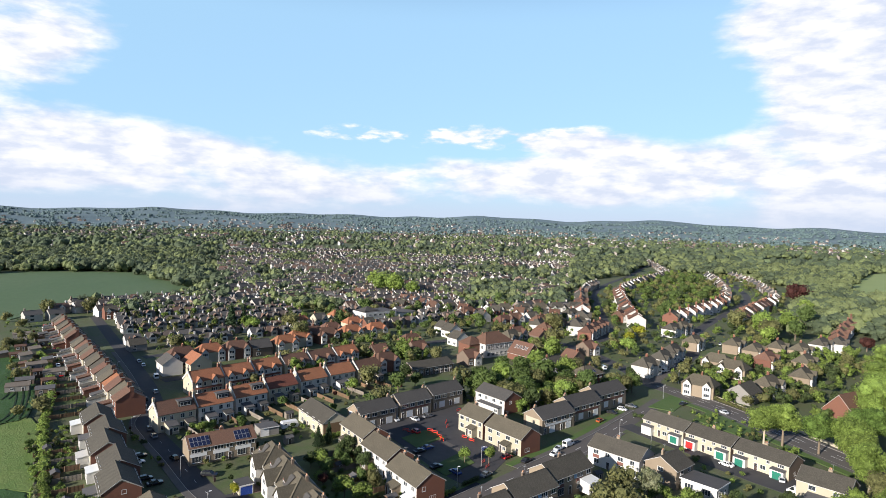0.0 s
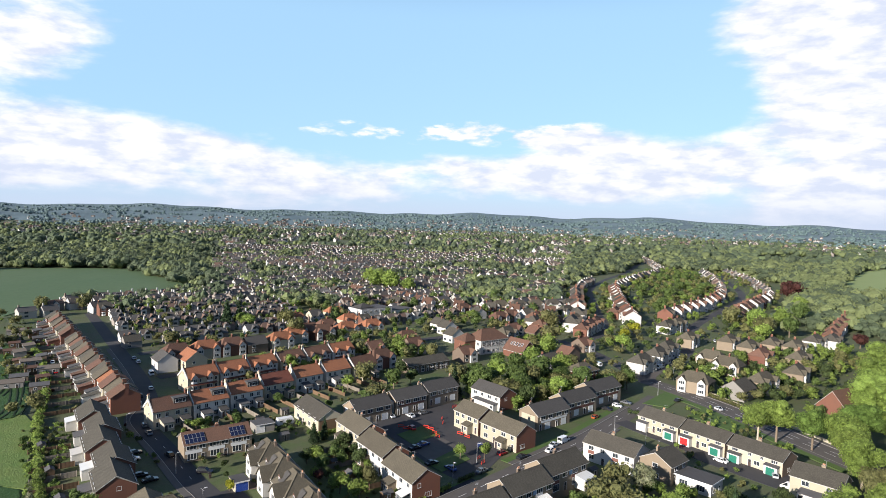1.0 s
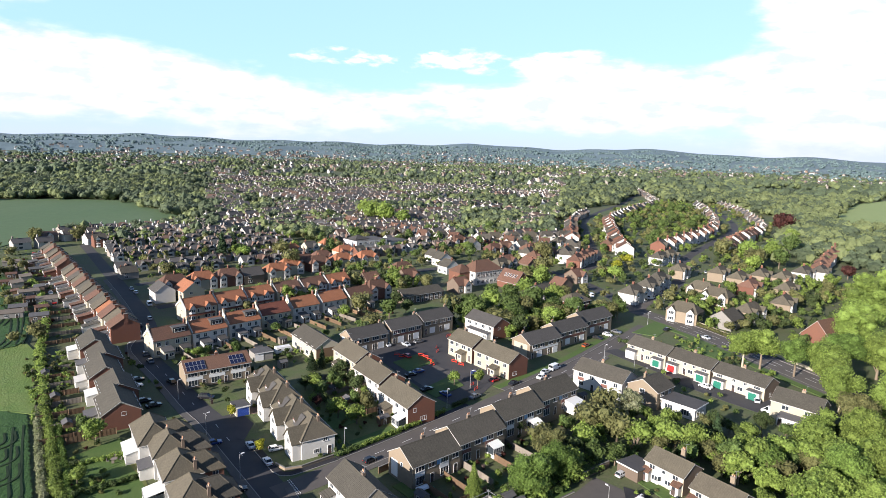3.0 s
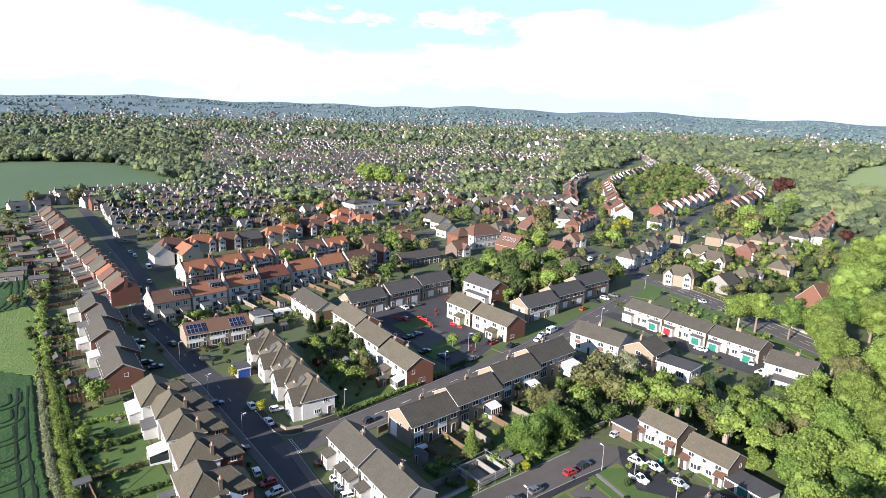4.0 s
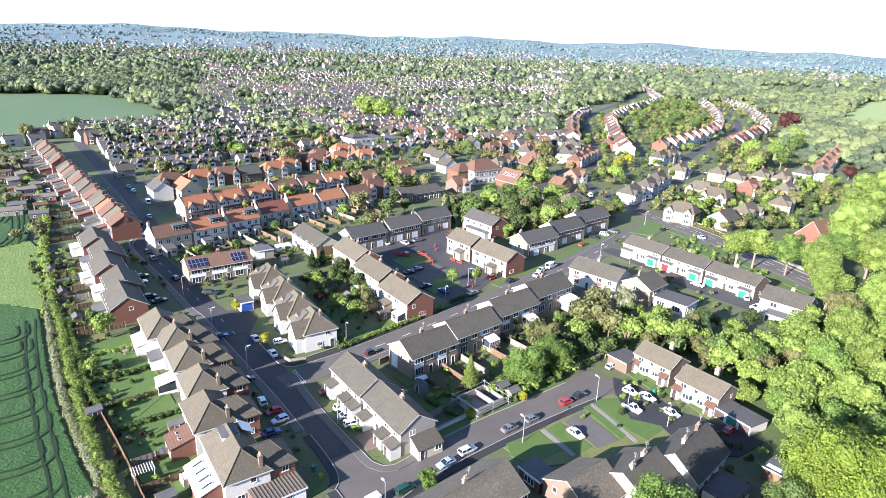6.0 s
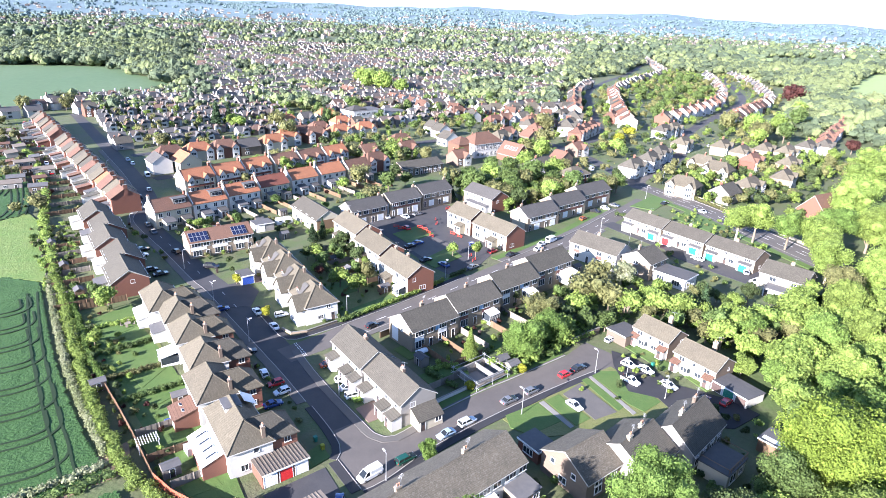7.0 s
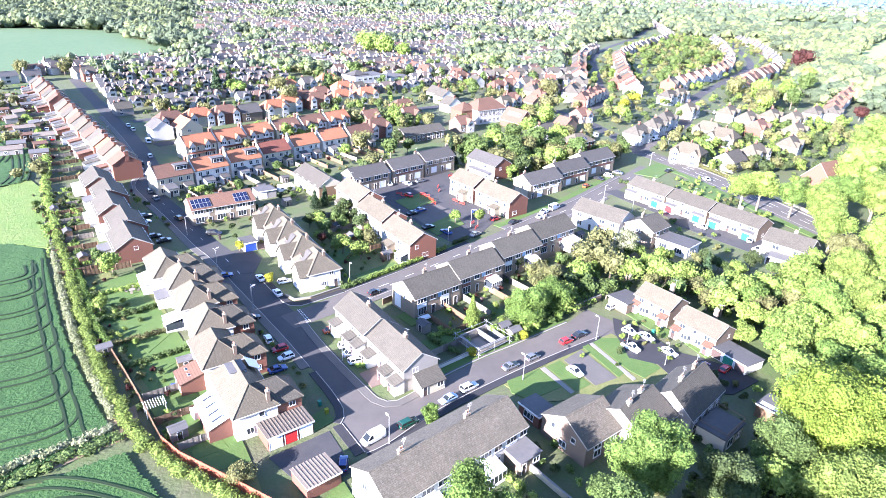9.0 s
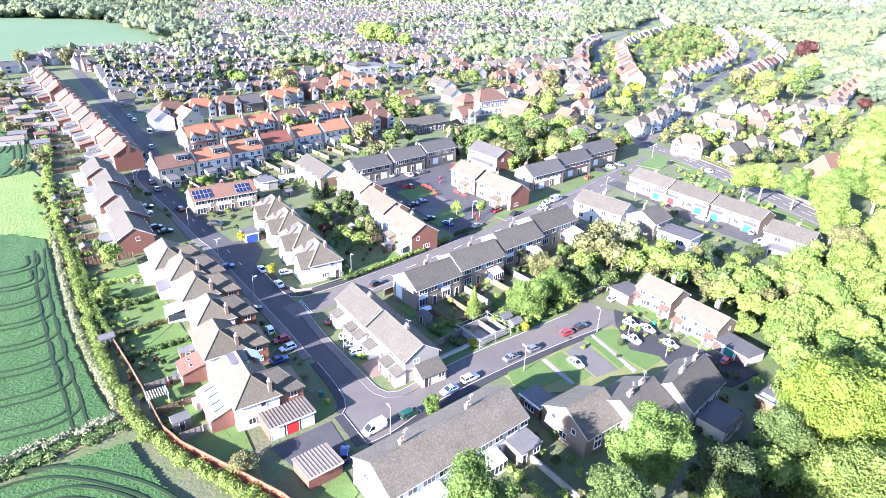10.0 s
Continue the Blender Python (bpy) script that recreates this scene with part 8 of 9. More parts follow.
scatter([(72, 385), (96, 500), (122, 580), (210, 740), (300, 880), (372, 830), (352, 690), (318, 600), (255, 480), (190, 396), (120, 372)], 640, ["mid_a", "mid_b", "bush_b", "mid_c", "bush_c", "mid_d"], -0.3, 0.2, (0.55, 0.95), 3.0, massed=True)
scatter([(-145, 285), (-235, 400), (-165, 500), (-60, 350), (-96, 296)], 90, ["mid_a", "mid_c", "mid_d", "mid_b"], 0.0, 0.5, (0.45, 0.9), 4.0, massed=True)
scatter([(-60, 350), (-165, 500), (-100, 560), (90, 470), (40, 350)], 150, ["mid_a", "mid_c", "mid_d", "mid_b", "tall"], 0.0, 0.5, (0.5, 0.95), 4.0, massed=True)
scatter([(100, 236), (114, 300), (215, 340), (215, 300), (160, 230), (128, 205)], 130, ["mid_a", "mid_b", "mid_c", "bush_b", "bush_c"], -0.3, 0.6, (0.5, 0.85), 2.6, massed=True)
scatter([(200, 340), (300, 500), (330, 600), (420, 640), (360, 500), (260, 400), (214, 330)], 120, ["mid_a", "mid_b", "mid_d"], 0.5, 0.5, (0.6, 0.9), 4.5, massed=True)
scatter([(60, 262), (20, 330), (30, 420), (110, 440), (100, 300)], 200, GARDEN, -0.5, 1.0, (0.5, 0.85), 3.0, massed=True)
scatter([(70, 330), (120, 400), (160, 370), (110, 310)], 60, GARDEN, -0.5, 1.0, (0.5, 0.8), 3.0, massed=True)
scatter([(20, 400), (-40, 560), (120, 640), (130, 440)], 150, GARDEN, -0.5, 0.5, (0.5, 0.85), 3.5, massed=True)
scatter([(-10, 310), (-60, 345), (-70, 300), (-20, 280)], 60, GARDEN, -0.5, 1.0, (0.6, 1.0), 2.6, massed=True)
scatter([(110, 230), (128, 262), (170, 300), (215, 330), (215, 300), (150, 232)], 110, GARDEN, -0.5, 0.8, (0.45, 0.85), 2.8, massed=True)
scatter([(140, 340), (170, 400), (215, 430), (190, 350), (160, 325)], 90, GARDEN, -0.5, 0.8, (0.5, 0.85), 2.8, massed=True)
# thickets on the bank and behind the lower road
UNDER = ["bush_a", "bush_b", "bush_b", "bush_b", "mid_b", "mid_b"]
scatter([(10, 108), (30, 128), (36, 124), (28, 116), (14, 104)], 60, ["bush_b", "bush_a", "bush_b"], -0.5, 0.6, (0.8, 1.3), 1.3, massed=True)
scatter([(28, 144), (46, 152), (62, 146), (78, 144), (92, 130), (70, 108), (58, 124), (34, 130)], 110, UNDER[:4], 0.0, 0.8, (0.7, 1.2), 1.8, massed=True)
scatter([(62, 92), (72, 112), (92, 146), (112, 150), (116, 110), (90, 80), (74, 78)], 230, UNDER, -0.3, 0.8, (0.7, 1.1), 2.0, massed=True)
scatter([(36, 62), (56, 82), (70, 84), (66, 56), (44, 50)], 60, UNDER, -0.3, 0.8, (0.6, 1.0), 2.0, massed=True)
scatter([(112, 150), (150, 196), (186, 240), (230, 300), (260, 290), (190, 200), (130, 120)], 200, UNDER, -0.3, 0.8, (0.9, 1.4), 3.0, massed=True)
scatter([(0, 226), (60, 264), (72, 246), (24, 212)], 90, UNDER, -0.3, 0.8, (0.6, 1.0), 2.0, massed=True)
scatter([(8, 60), (14, 76), (30, 84), (50, 96), (58, 92), (62, 70), (40, 50), (12, 46)], 130, ["bush_a", "bush_c", "bush_c", "bush_d", "bush_b"], -0.8, 1.0, (0.5, 1.1), 1.5, massed=True)
scatter([(-100, 178), (-60, 204), (-40, 186), (-56, 150), (-80, 158)], 60, ["bush_a", "bush_b", "bush_c", "bush_d"], -1.0, 1.4, (0.5, 1.1), 1.8, massed=True)
scatter([(60, 190), (84, 222), (104, 200), (84, 150), (64, 160)], 50, ["bush_a", "bush_b", "bush_d"], -1.0, 1.4, (0.5, 1.0), 1.8, massed=True)
build_masses()


def hedge(points, w, h, leaf, label, density=26, size=0.36, name="hedge"):
    """A clipped or wild hedge along a line."""
    rng = np.random.default_rng(int(abs(points[0][0] * 13 + points[0][1] * 7)))
    line = curve_points(points, w * 0.55)
    blobs = [(p.x + rng.normal() * w * 0.12, p.y + rng.normal() * w * 0.12, h * 0.5, w * (0.5 + 0.15 * rng.random()), w * (0.5 + 0.15 * rng.random()), h * (0.46 + 0.16 * rng.random())) for p in line]
    root = thing(name, label, "hedge", at(0, 0))
    part("foliage", mesh_from("foliage", [lumps(rng, blobs, 0.7), leaf_cloud(rng, blobs, int(len(blobs) * density * 1.7), size)], [leaf]), None, root)
    return root


hedge([(-103.4, 148.0), (-91.4, 132.0), (-82.0, 118.6), (-74.2, 107.6), (-66.0, 96.6), (-58.6, 87.0), (-52.0, 79.6), (-47.6, 74.6), (-40.5, 69.0), (-28.0, 62.3), (-18, 56)], 2.2, 1.8, "leaf_light", "wild field hedge with pale flowering edges", 110, 0.3)
hedge([(-100.6, 141.4), (-89.4, 125.3), (-80.9, 113.4), (-73.6, 103.3), (-65.8, 93.2), (-58.4, 84.6), (-52.6, 78.2)], 1.4, 1.4, "blossom", "flowering hawthorn along the field edge", 70, 0.3)
for x, y, length, leaf in ((-57.0, 91.6, 11, "leaf_mid"), (-62.6, 98.4, 12, "leaf_olive"), (-69.6, 107.0, 12, "leaf_mid"), (-76.6, 116.4, 11, "leaf_light")):
    hedge([(x, y), (x + 0.4 * length, y + 0.30 * length), (x + 0.8 * length, y + 0.6 * length)], 1.3, 1.2, leaf, "loose row of shrubs between back gardens", 60, 0.24)
hedge([(-64, 63.5), (-57.5, 69.6), (-51.5, 75.0)], 1.8, 1.3, "blossom", "pale flowering bank between two crops", 40)
hedge([(-62, 61.5), (-55.8, 67.8), (-50.0, 73.0)], 2.6, 1.0, "leaf_mid", "rough green bank between two crops", 40)
hedge([(-104.4, 149.4), (-113.8, 162.6), (-127.0, 182.0), (-143.0, 209.0), (-161.6, 236.4), (-183.0, 264.0), (-206, 290)], 2.6, 1.9, "leaf_light", "wild green field hedge", 40, 0.45)
hedge([(-90.5, 134.0), (-80.0, 119.0), (-70.5, 106.0), (-62.4, 96.6)], 1.3, 1.4, "leaf_spring", "green garden boundary hedge", 60, 0.28)
hedge([(-17.8, 129.8), (-9.6, 138.2), (-4.6, 143.6), (0.5, 149.6)], 1.1, 1.3, "leaf_light", "clipped yellow-green roadside hedge", 40, 0.25)
hedge([(-22.6, 124.8), (-18.6, 128.8)], 1.0, 1.2, "leaf_mid", "clipped green roadside hedge", 40, 0.25)
hedge([(2.6, 152.8), (6.6, 157.0)], 1.0, 1.2, "leaf_dark", "clipped dark hedge at the corner", 40, 0.25)
hedge([(-2.0, 105.0), (1.6, 101.6), (3.6, 100.0)], 1.4, 1.5, "leaf_mid", "clipped green garden hedge", 40, 0.25)
hedge([(-1.9, 104.8), (0.4, 106.6), (3.0, 107.8), (5.9, 104.1)], 1.4, 1.3, "leaf_light", "clipped L-shaped green hedge in the garden", 60, 0.22)
hedge([(-15.0, 94.2), (-12.6, 96.4)], 1.3, 1.2, "leaf_light", "clipped green hedge in the front garden", 40, 0.22)
hedge([(10.6, 68.2), (13.6, 64.4), (16.6, 60.2)], 1.8, 2.0, "leaf_light", "tall bright green garden hedge", 40, 0.25)
hedge([(96.5, 250.0), (101.5, 240.0), (107.5, 224.0), (113.0, 205.0)], 1.6, 1.6, "leaf_olive", "yellowing roadside hedge beside the main road", 36, 0.35)
hedge([(64, 214), (76, 204), (86, 192), (97, 178)], 1.8, 1.8, "leaf_dark", "dark hedge behind the white row", 30, 0.35)
hedge([(-31.5, 189.0), (-40.5, 180.5)], 1.6, 1.8, "leaf_light", "clipped light green hedge beside the parking court", 36, 0.3)

# ---- the distance: woods, roofs and hills ----
def far_woods(name, label, mat, places, rng, leaves=0, leaf=1.5):
    """Many crowns joined into one: three uneven lumps each, the nearer ones with leaves over them."""
    blobs = []
    for x, y, size in places:
        r = size * 0.5
        z = hill(x, y)
        for _ in range(3):
            blobs.append((x + rng.normal() * r * 0.5, y + rng.normal() * r * 0.5, z + r * rng.uniform(0.5, 1.1), r * rng.uniform(0.55, 0.9), r * rng.uniform(0.55, 0.9), r * rng.uniform(0.5, 0.8)))
    pieces = [lumps(rng, blobs, 0.86, 1), leaf_cloud(rng, blobs, len(blobs) * leaves, leaf)] if leaves else [lumps(rng, blobs, 1.0, 1)]
    ob = new(name, mesh_from(name, pieces, [mat]))
    return tagged(ob, label, "woodland", kind="stuff")


def ring_places(rng, count, r0, r1, az0, az1, keep):
    out = []
    while len(out) < count:
        r = math.sqrt(rng.uniform(r0 * r0, r1 * r1))
        a = radians(rng.uniform(az0, az1))
        x, y = r * math.sin(a), r * math.cos(a)
        if keep(x, y):
            out.append((x, y))
    return out


CURVES = [(60, 372), (84, 480), (104, 570), (150, 690), (240, 850), (320, 1060), (350, 1100), (320, 900), (385, 850), (372, 690), (330, 590), (262, 470), (190, 384), (120, 360)]


def open_land(x, y):
    if inside(FAR_FIELD, x, y) or inside(MEADOW, x, y) or inside(MEADOW_TWO, x, y):
        return False
    return not inside(CURVES, x, y) and (math.hypot(x, y) > 1060 or (road_clear(x, y, 2) and built_clear(x, y, 1.5)))


def wooded(x, y):
    """0 in the town, 1 in the woods on either hand."""
    az, r = math.degrees(math.atan2(x, y)), math.hypot(x, y)
    left = min(1.0, max(0.0, (-20.5 - az) / 4)) * min(1.0, max(0.0, (r - 560) / 60)) * min(1.0, max(0.25, (1700 - r) / 300))
    right = min(1.0, max(0.0, (az - 15.5) / 2.5)) * min(1.0, max(0.0, (r - 470) / 60)) * min(1.0, max(0.35, (1900 - r) / 300))
    back = min(1.0, max(0.0, (az - 9) / 5)) * min(1.0, max(0.0, (r - 800) / 80)) * min(1.0, max(0.4, (1700 - r) / 300))
    return max(left, right, back)


def clump(x, y):
    """Tree clumps between the streets: about 0.5, higher where trees gather."""
    return 0.5 + 0.75 * noise.noise(Vector((x * 0.013, y * 0.013, 3.1))) + 0.4 * noise.noise(Vector((x * 0.004, y * 0.004, 9.4)))


rg = np.random.default_rng(77)


def grown(count, r0, r1, extra=0.0):
    """Places of trees with a crown size each."""
    out = []
    for x, y in ring_places(rg, count, r0, r1, -42, 42, open_land):
        w = wooded(x, y)
        if rg.random() < max(w, clump(x, y) * 1.1 - 0.16 + extra):
            out.append((x, y, rg.uniform(9, 17) if w > 0.5 else rg.uniform(6, 12.5)))
    return out


for name, r0, r1, count, leaves, leaf in (("mid_woods", 440, 700, 2700, 34, 1.25), ("back_woods", 700, 1150, 5600, 16, 2.0)):
    places = grown(count, r0, r1, 0.0 if r0 > 600 else -0.02)
    far_woods(name, "woods and garden trees among distant roofs", "far_wood", places[::2], rg, leaves, leaf)
    far_woods(name, "light green woods and garden trees", "far_wood_light", places[1::2], rg, leaves, leaf)
DEEP = [(x, y, z * 1.25) for x, y, z in grown(7200, 1150, 2600, 0.12)]
far_woods("far_woods", "hazy green woods in the far distance", "far_wood", DEEP[::3], rg)
far_woods("far_woods", "light green trees in the far distance", "far_wood_light", DEEP[1::3], rg)
far_woods("far_woods", "green woods in the far distance", "far_wood", DEEP[2::3], rg)
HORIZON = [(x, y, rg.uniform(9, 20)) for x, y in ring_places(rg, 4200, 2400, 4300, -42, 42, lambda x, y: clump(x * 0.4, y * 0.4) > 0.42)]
far_woods("horizon_woods", "woods on the low far hills, tinted blue for haze", "hazed_hill_wood", HORIZON, rg)

# far field edge woods
EDGE = []
for (x0, y0), (x1, y1), n in (((-349, 668), (-275, 588), 50), ((-275, 588), (-228, 530), 40), ((-470, 655), (-349, 670), 70)):
    for i in range(n):
        s = rg.random()
        EDGE.append((x0 + (x1 - x0) * s + rg.normal() * 9, y0 + (y1 - y0) * s + abs(rg.normal()) * 22))
far_woods("field_edge_woods", "dark leafy woods along the field edge", "far_wood", [(x, y, rg.uniform(10, 18)) for x, y in EDGE], rg, 34, 1.3)
EDGE2 = []
for (x0, y0), (x1, y1), n in (((375, 600), (458, 745), 90), ((458, 745), (612, 950), 80), ((612, 950), (740, 1055), 40)):
    for i in range(n):
        s = rg.random()
        EDGE2.append((x0 + (x1 - x0) * s - abs(rg.normal()) * 22, y0 + (y1 - y0) * s + rg.normal() * 8))
far_woods("meadow_edge_woods", "light green woods along the meadow", "far_wood_light", [(x, y, rg.uniform(10, 17)) for x, y in EDGE2], rg, 34, 1.3)


def far_roofs(name, label, places, rng, scale):
    """Small gabled houses joined into one: walls, roof, front gable, stack and windows, each a piece with its own colour."""
    v, f, m = [], [], []
    for place in places:
        x, y = place[:2]
        a = radians(place[2] if len(place) > 2 else rng.choice([42, -48, 20, 42, 60]) + rng.normal() * 6)
        scale = place[3] if len(place) > 3 else scale
        L, D, e, r = rng.uniform(8, 12) * scale, 8.0 * scale ** 0.5, rng.uniform(4.4, 5.4) * scale, rng.uniform(7.4, 8.4) * scale
        c, s, z = math.cos(a), math.sin(a), hill(x, y)

        def P(u, w, h):
            return (x + c * u - s * w, y + s * u + c * w, z + h)

        def piece(points, faces, mi):
            o = len(v)
            v.extend(P(*p) for p in points)
            f.extend(tuple(i + o for i in q) for q in faces)
            m.extend([mi] * len(faces))

        piece([(-L / 2, -D / 2, 0), (L / 2, -D / 2, 0), (L / 2, D / 2, 0), (-L / 2, D / 2, 0), (-L / 2, -D / 2, e), (L / 2, -D / 2, e), (L / 2, D / 2, e), (-L / 2, D / 2, e), (-L / 2, 0, r), (L / 2, 0, r)],
              [(0, 1, 5, 4), (1, 2, 6, 9, 5), (2, 3, 7, 6), (3, 0, 4, 8, 7)], 0)
        k, h = 0.4, rng.choice([0.0, 0.0, 2.4])
        piece([(-L / 2 - k, -D / 2 - k, e - 0.3), (L / 2 + k, -D / 2 - k, e - 0.3), (L / 2 + k - h, 0, r + 0.1), (-L / 2 - k + h, 0, r + 0.1), (L / 2 + k, D / 2 + k, e - 0.3), (-L / 2 - k, D / 2 + k, e - 0.3)],
              [(0, 1, 2, 3), (3, 2, 4, 5), (1, 4, 2), (5, 0, 3)] if h else [(0, 1, 2, 3), (3, 2, 4, 5)], 1)
        u, g = L * rng.uniform(-0.25, 0.25), 1.9
        piece([(u - g, -D / 2 - 1, 0), (u + g, -D / 2 - 1, 0), (u + g, -D / 2 - 1, e - 0.4), (u, -D / 2 - 1, e + 1.7), (u - g, -D / 2 - 1, e - 0.4)], [(0, 1, 2, 3, 4)], 3)
        piece([(u - g - 0.3, -D / 2 - 1.2, e - 0.7), (u, -D / 2 - 1.2, e + 1.8), (u, 0, e + 1.8), (u - g - 0.3, 0, e - 0.7), (u + g + 0.3, -D / 2 - 1.2, e - 0.7), (u + g + 0.3, 0, e - 0.7)], [(0, 1, 2, 3), (1, 4, 5, 2)], 1)
        for q, b in ((u, -D / 2 - 1.05), (-u + L * 0.1, D / 2 + 0.05)):
            for hh in (0.9, 3.2):
                piece([(q - 1.0, b, hh), (q + 1.0, b, hh), (q + 1.0, b, hh + 1.2), (q - 1.0, b, hh + 1.2)], [(0, 1, 2, 3)], 2)
        q = L * 0.4
        piece([(q - 0.35, -0.5, r - 1), (q + 0.35, -0.5, r - 1), (q + 0.35, 0.5, r - 1), (q - 0.35, 0.5, r - 1), (q - 0.35, -0.5, r + 1.4), (q + 0.35, -0.5, r + 1.4), (q + 0.35, 0.5, r + 1.4), (q - 0.35, 0.5, r + 1.4)],
              [(0, 1, 5, 4), (1, 2, 6, 5), (2, 3, 7, 6), (3, 0, 4, 7), (4, 5, 6, 7)], 0)
    me = bpy.data.meshes.new(name)
    me.from_pydata(v, [], f)
    for mat in ("far_walls", "far_tiles", "glass", "far_gables"):
        me.materials.append(MAT[mat])
    me.polygons.foreach_set("material_index", m)
    me.update()
    return tagged(new(name, me), label, "houses", kind="stuff")


far_roofs("street_houses", "close rows of small houses with white gables", FAR_ROWS, rg, 0.82)
ROOF_PLACES = []
for row in range(64):
    for n in range(-75, 80):
        u, v = 10.2 * n, 250 + 42 * (row // 2) + (19 if row % 2 else 0)
        x, y = A.x * u - B.x * v, A.y * u - B.y * v
        bend = noise.noise(Vector((x * 0.0035, y * 0.0035, 5.0)))
        x, y = x + 46 * bend + rg.normal() * 0.8, y + 60 * bend + rg.normal() * 0.8
        r, az = math.hypot(x, y), math.degrees(math.atan2(x, y))
        if 440 < r < 1180 and -41 < az < 39 and wooded(x, y) < 0.3 and clump(x, y) < 0.6 - max(0, r - 620) * 0.00012 and rg.random() > 0.1 and open_land(x, y):
            ROOF_PLACES.append((x, y, 42 + 38 * bend + (180 if row % 2 else 0)))
far_roofs("distant_houses", "rows of small distant houses with red and brown roofs", ROOF_PLACES, rg, 0.9)
TOWN = [p for p in ring_places(rg, 2400, 1180, 3300, -42, 42, open_land) if clump(*p) < 0.56 and rg.random() > 0.8 * wooded(*p)]
far_roofs("far_town", "pale roofs of the far town among trees", TOWN, rg, 1.25)
# long straight white terraces far out
LONG = []
for x0, y0, yaw, n in ((-156, 950, -10, 15), (-28, 880, -25, 8), (86, 990, -60, 16), (50, 534, -40, 4), (-190, 632, -45, 12), (-121, 516, -60, 9)):
    for i in range(n):
        LONG.append((x0 + 9.0 * i * math.cos(radians(yaw)), y0 + 9.0 * i * math.sin(radians(yaw))))
far_roofs("distant_terraces", "long pale terraces in the distance", LONG, rg, 0.9)


# remaining prototypes that were not placed are taken away
for table, used in ((PROTO, USED), (TREES, TREE_USED)):
    for key, ob in table.items():
        if key not in used:
            for o in (*ob.children_recursive, ob):
                bpy.data.objects.remove(o)

# ---- cars, lamps, fences and small things ----
def car_body(kind):
    """A car's shell as rings along its length: x, half width, sill, shoulder."""
    L, W, H = {"hatch": (4.0, 1.72, 1.48), "saloon": (4.5, 1.78, 1.44), "estate": (4.6, 1.78, 1.52), "van": (5.2, 1.95, 2.1), "pickup": (5.0, 1.85, 1.75)}[kind]
    sh = {"hatch": 0.92, "saloon": 0.9, "estate": 0.92, "van": 1.15, "pickup": 1.05}[kind]
    g = Geo()
    rows = [(-0.5, 0.84, 0.36, sh - 0.22), (-0.48, 0.93, 0.26, sh - 0.08), (-0.42, 0.98, 0.22, sh), (-0.1, 1.0, 0.2, sh), (0.18, 1.0, 0.2, sh - 0.02), (0.36, 0.98, 0.22, sh - 0.12), (0.46, 0.92, 0.25, sh - 0.2), (0.5, 0.8, 0.32, sh - 0.32)]
    verts = []
    for x, w, z0, z1 in rows:
        y = w * W / 2
        verts += [(x * L, -y * 0.94, z0), (x * L, -y, z0 + 0.16), (x * L, -y, z1 - 0.1), (x * L, -y * 0.92, z1), (x * L, y * 0.92, z1), (x * L, y, z1 - 0.1), (x * L, y, z0 + 0.16), (x * L, y * 0.94, z0)]
    faces = [tuple(range(8)), tuple(8 * (len(rows) - 1) + i for i in range(7, -1, -1))]
    for i in range(len(rows) - 1):
        for j in range(8):
            faces.append((8 * i + j, 8 * i + (j + 1) % 8, 8 * i + 8 + (j + 1) % 8, 8 * i + 8 + j))
    g.add(verts, faces)
    return g, L, W, H, sh


def greenhouse(L, W, H, sh, kind):
    """Cabin: glass sides under a painted roof."""
    a = {"hatch": (-0.46, -0.36, 0.06, 0.24), "saloon": (-0.36, -0.2, 0.04, 0.22), "estate": (-0.48, -0.42, 0.06, 0.24), "van": (-0.485, -0.47, 0.2, 0.38), "pickup": (-0.1, -0.06, 0.12, 0.24)}[kind]
    y0, y1 = W * 0.455, W * 0.38
    g = Geo()
    low = [(a[0] * L, -y0, sh - 0.02), (a[3] * L, -y0, sh - 0.05), (a[3] * L, y0, sh - 0.05), (a[0] * L, y0, sh - 0.02)]
    top = [(a[1] * L, -y1, H - 0.05), (a[2] * L, -y1, H - 0.05), (a[2] * L, y1, H - 0.05), (a[1] * L, y1, H - 0.05)]
    g.add(low + top, [(0, 1, 5, 4), (1, 2, 6, 5), (2, 3, 7, 6), (3, 0, 4, 7), (0, 3, 2, 1)])
    r = Geo()
    rim = [(a[1] * L - 0.03, -y1 - 0.03), (a[2] * L + 0.03, -y1 - 0.03), (a[2] * L + 0.03, y1 + 0.03), (a[1] * L - 0.03, y1 + 0.03)]
    r.add([(x, y, H - 0.06) for x, y in rim] + [(x * 0.97, y * 0.9, H) for x, y in rim], [(0, 1, 5, 4), (1, 2, 6, 5), (2, 3, 7, 6), (3, 0, 4, 7), (4, 5, 6, 7), (3, 2, 1, 0)])
    if kind == "van":
        r.box(-0.47 * L, 0.08 * L, -W * 0.46, W * 0.46, sh - 0.05, H - 0.04)
    for s in (-1, 1):
        for i in (0, 1):
            p, q = low[i], top[i]
            r.bar((p[0], s * y0, p[2]), (q[0], s * y1, q[2]), 0.05, n=4)
        if kind in ("hatch", "saloon", "estate"):
            m = (a[1] + a[2]) / 2 * L
            r.bar((m, s * y0, sh), (m, s * y1, H - 0.05), 0.045, n=4)
    return g, r


CARS = {}


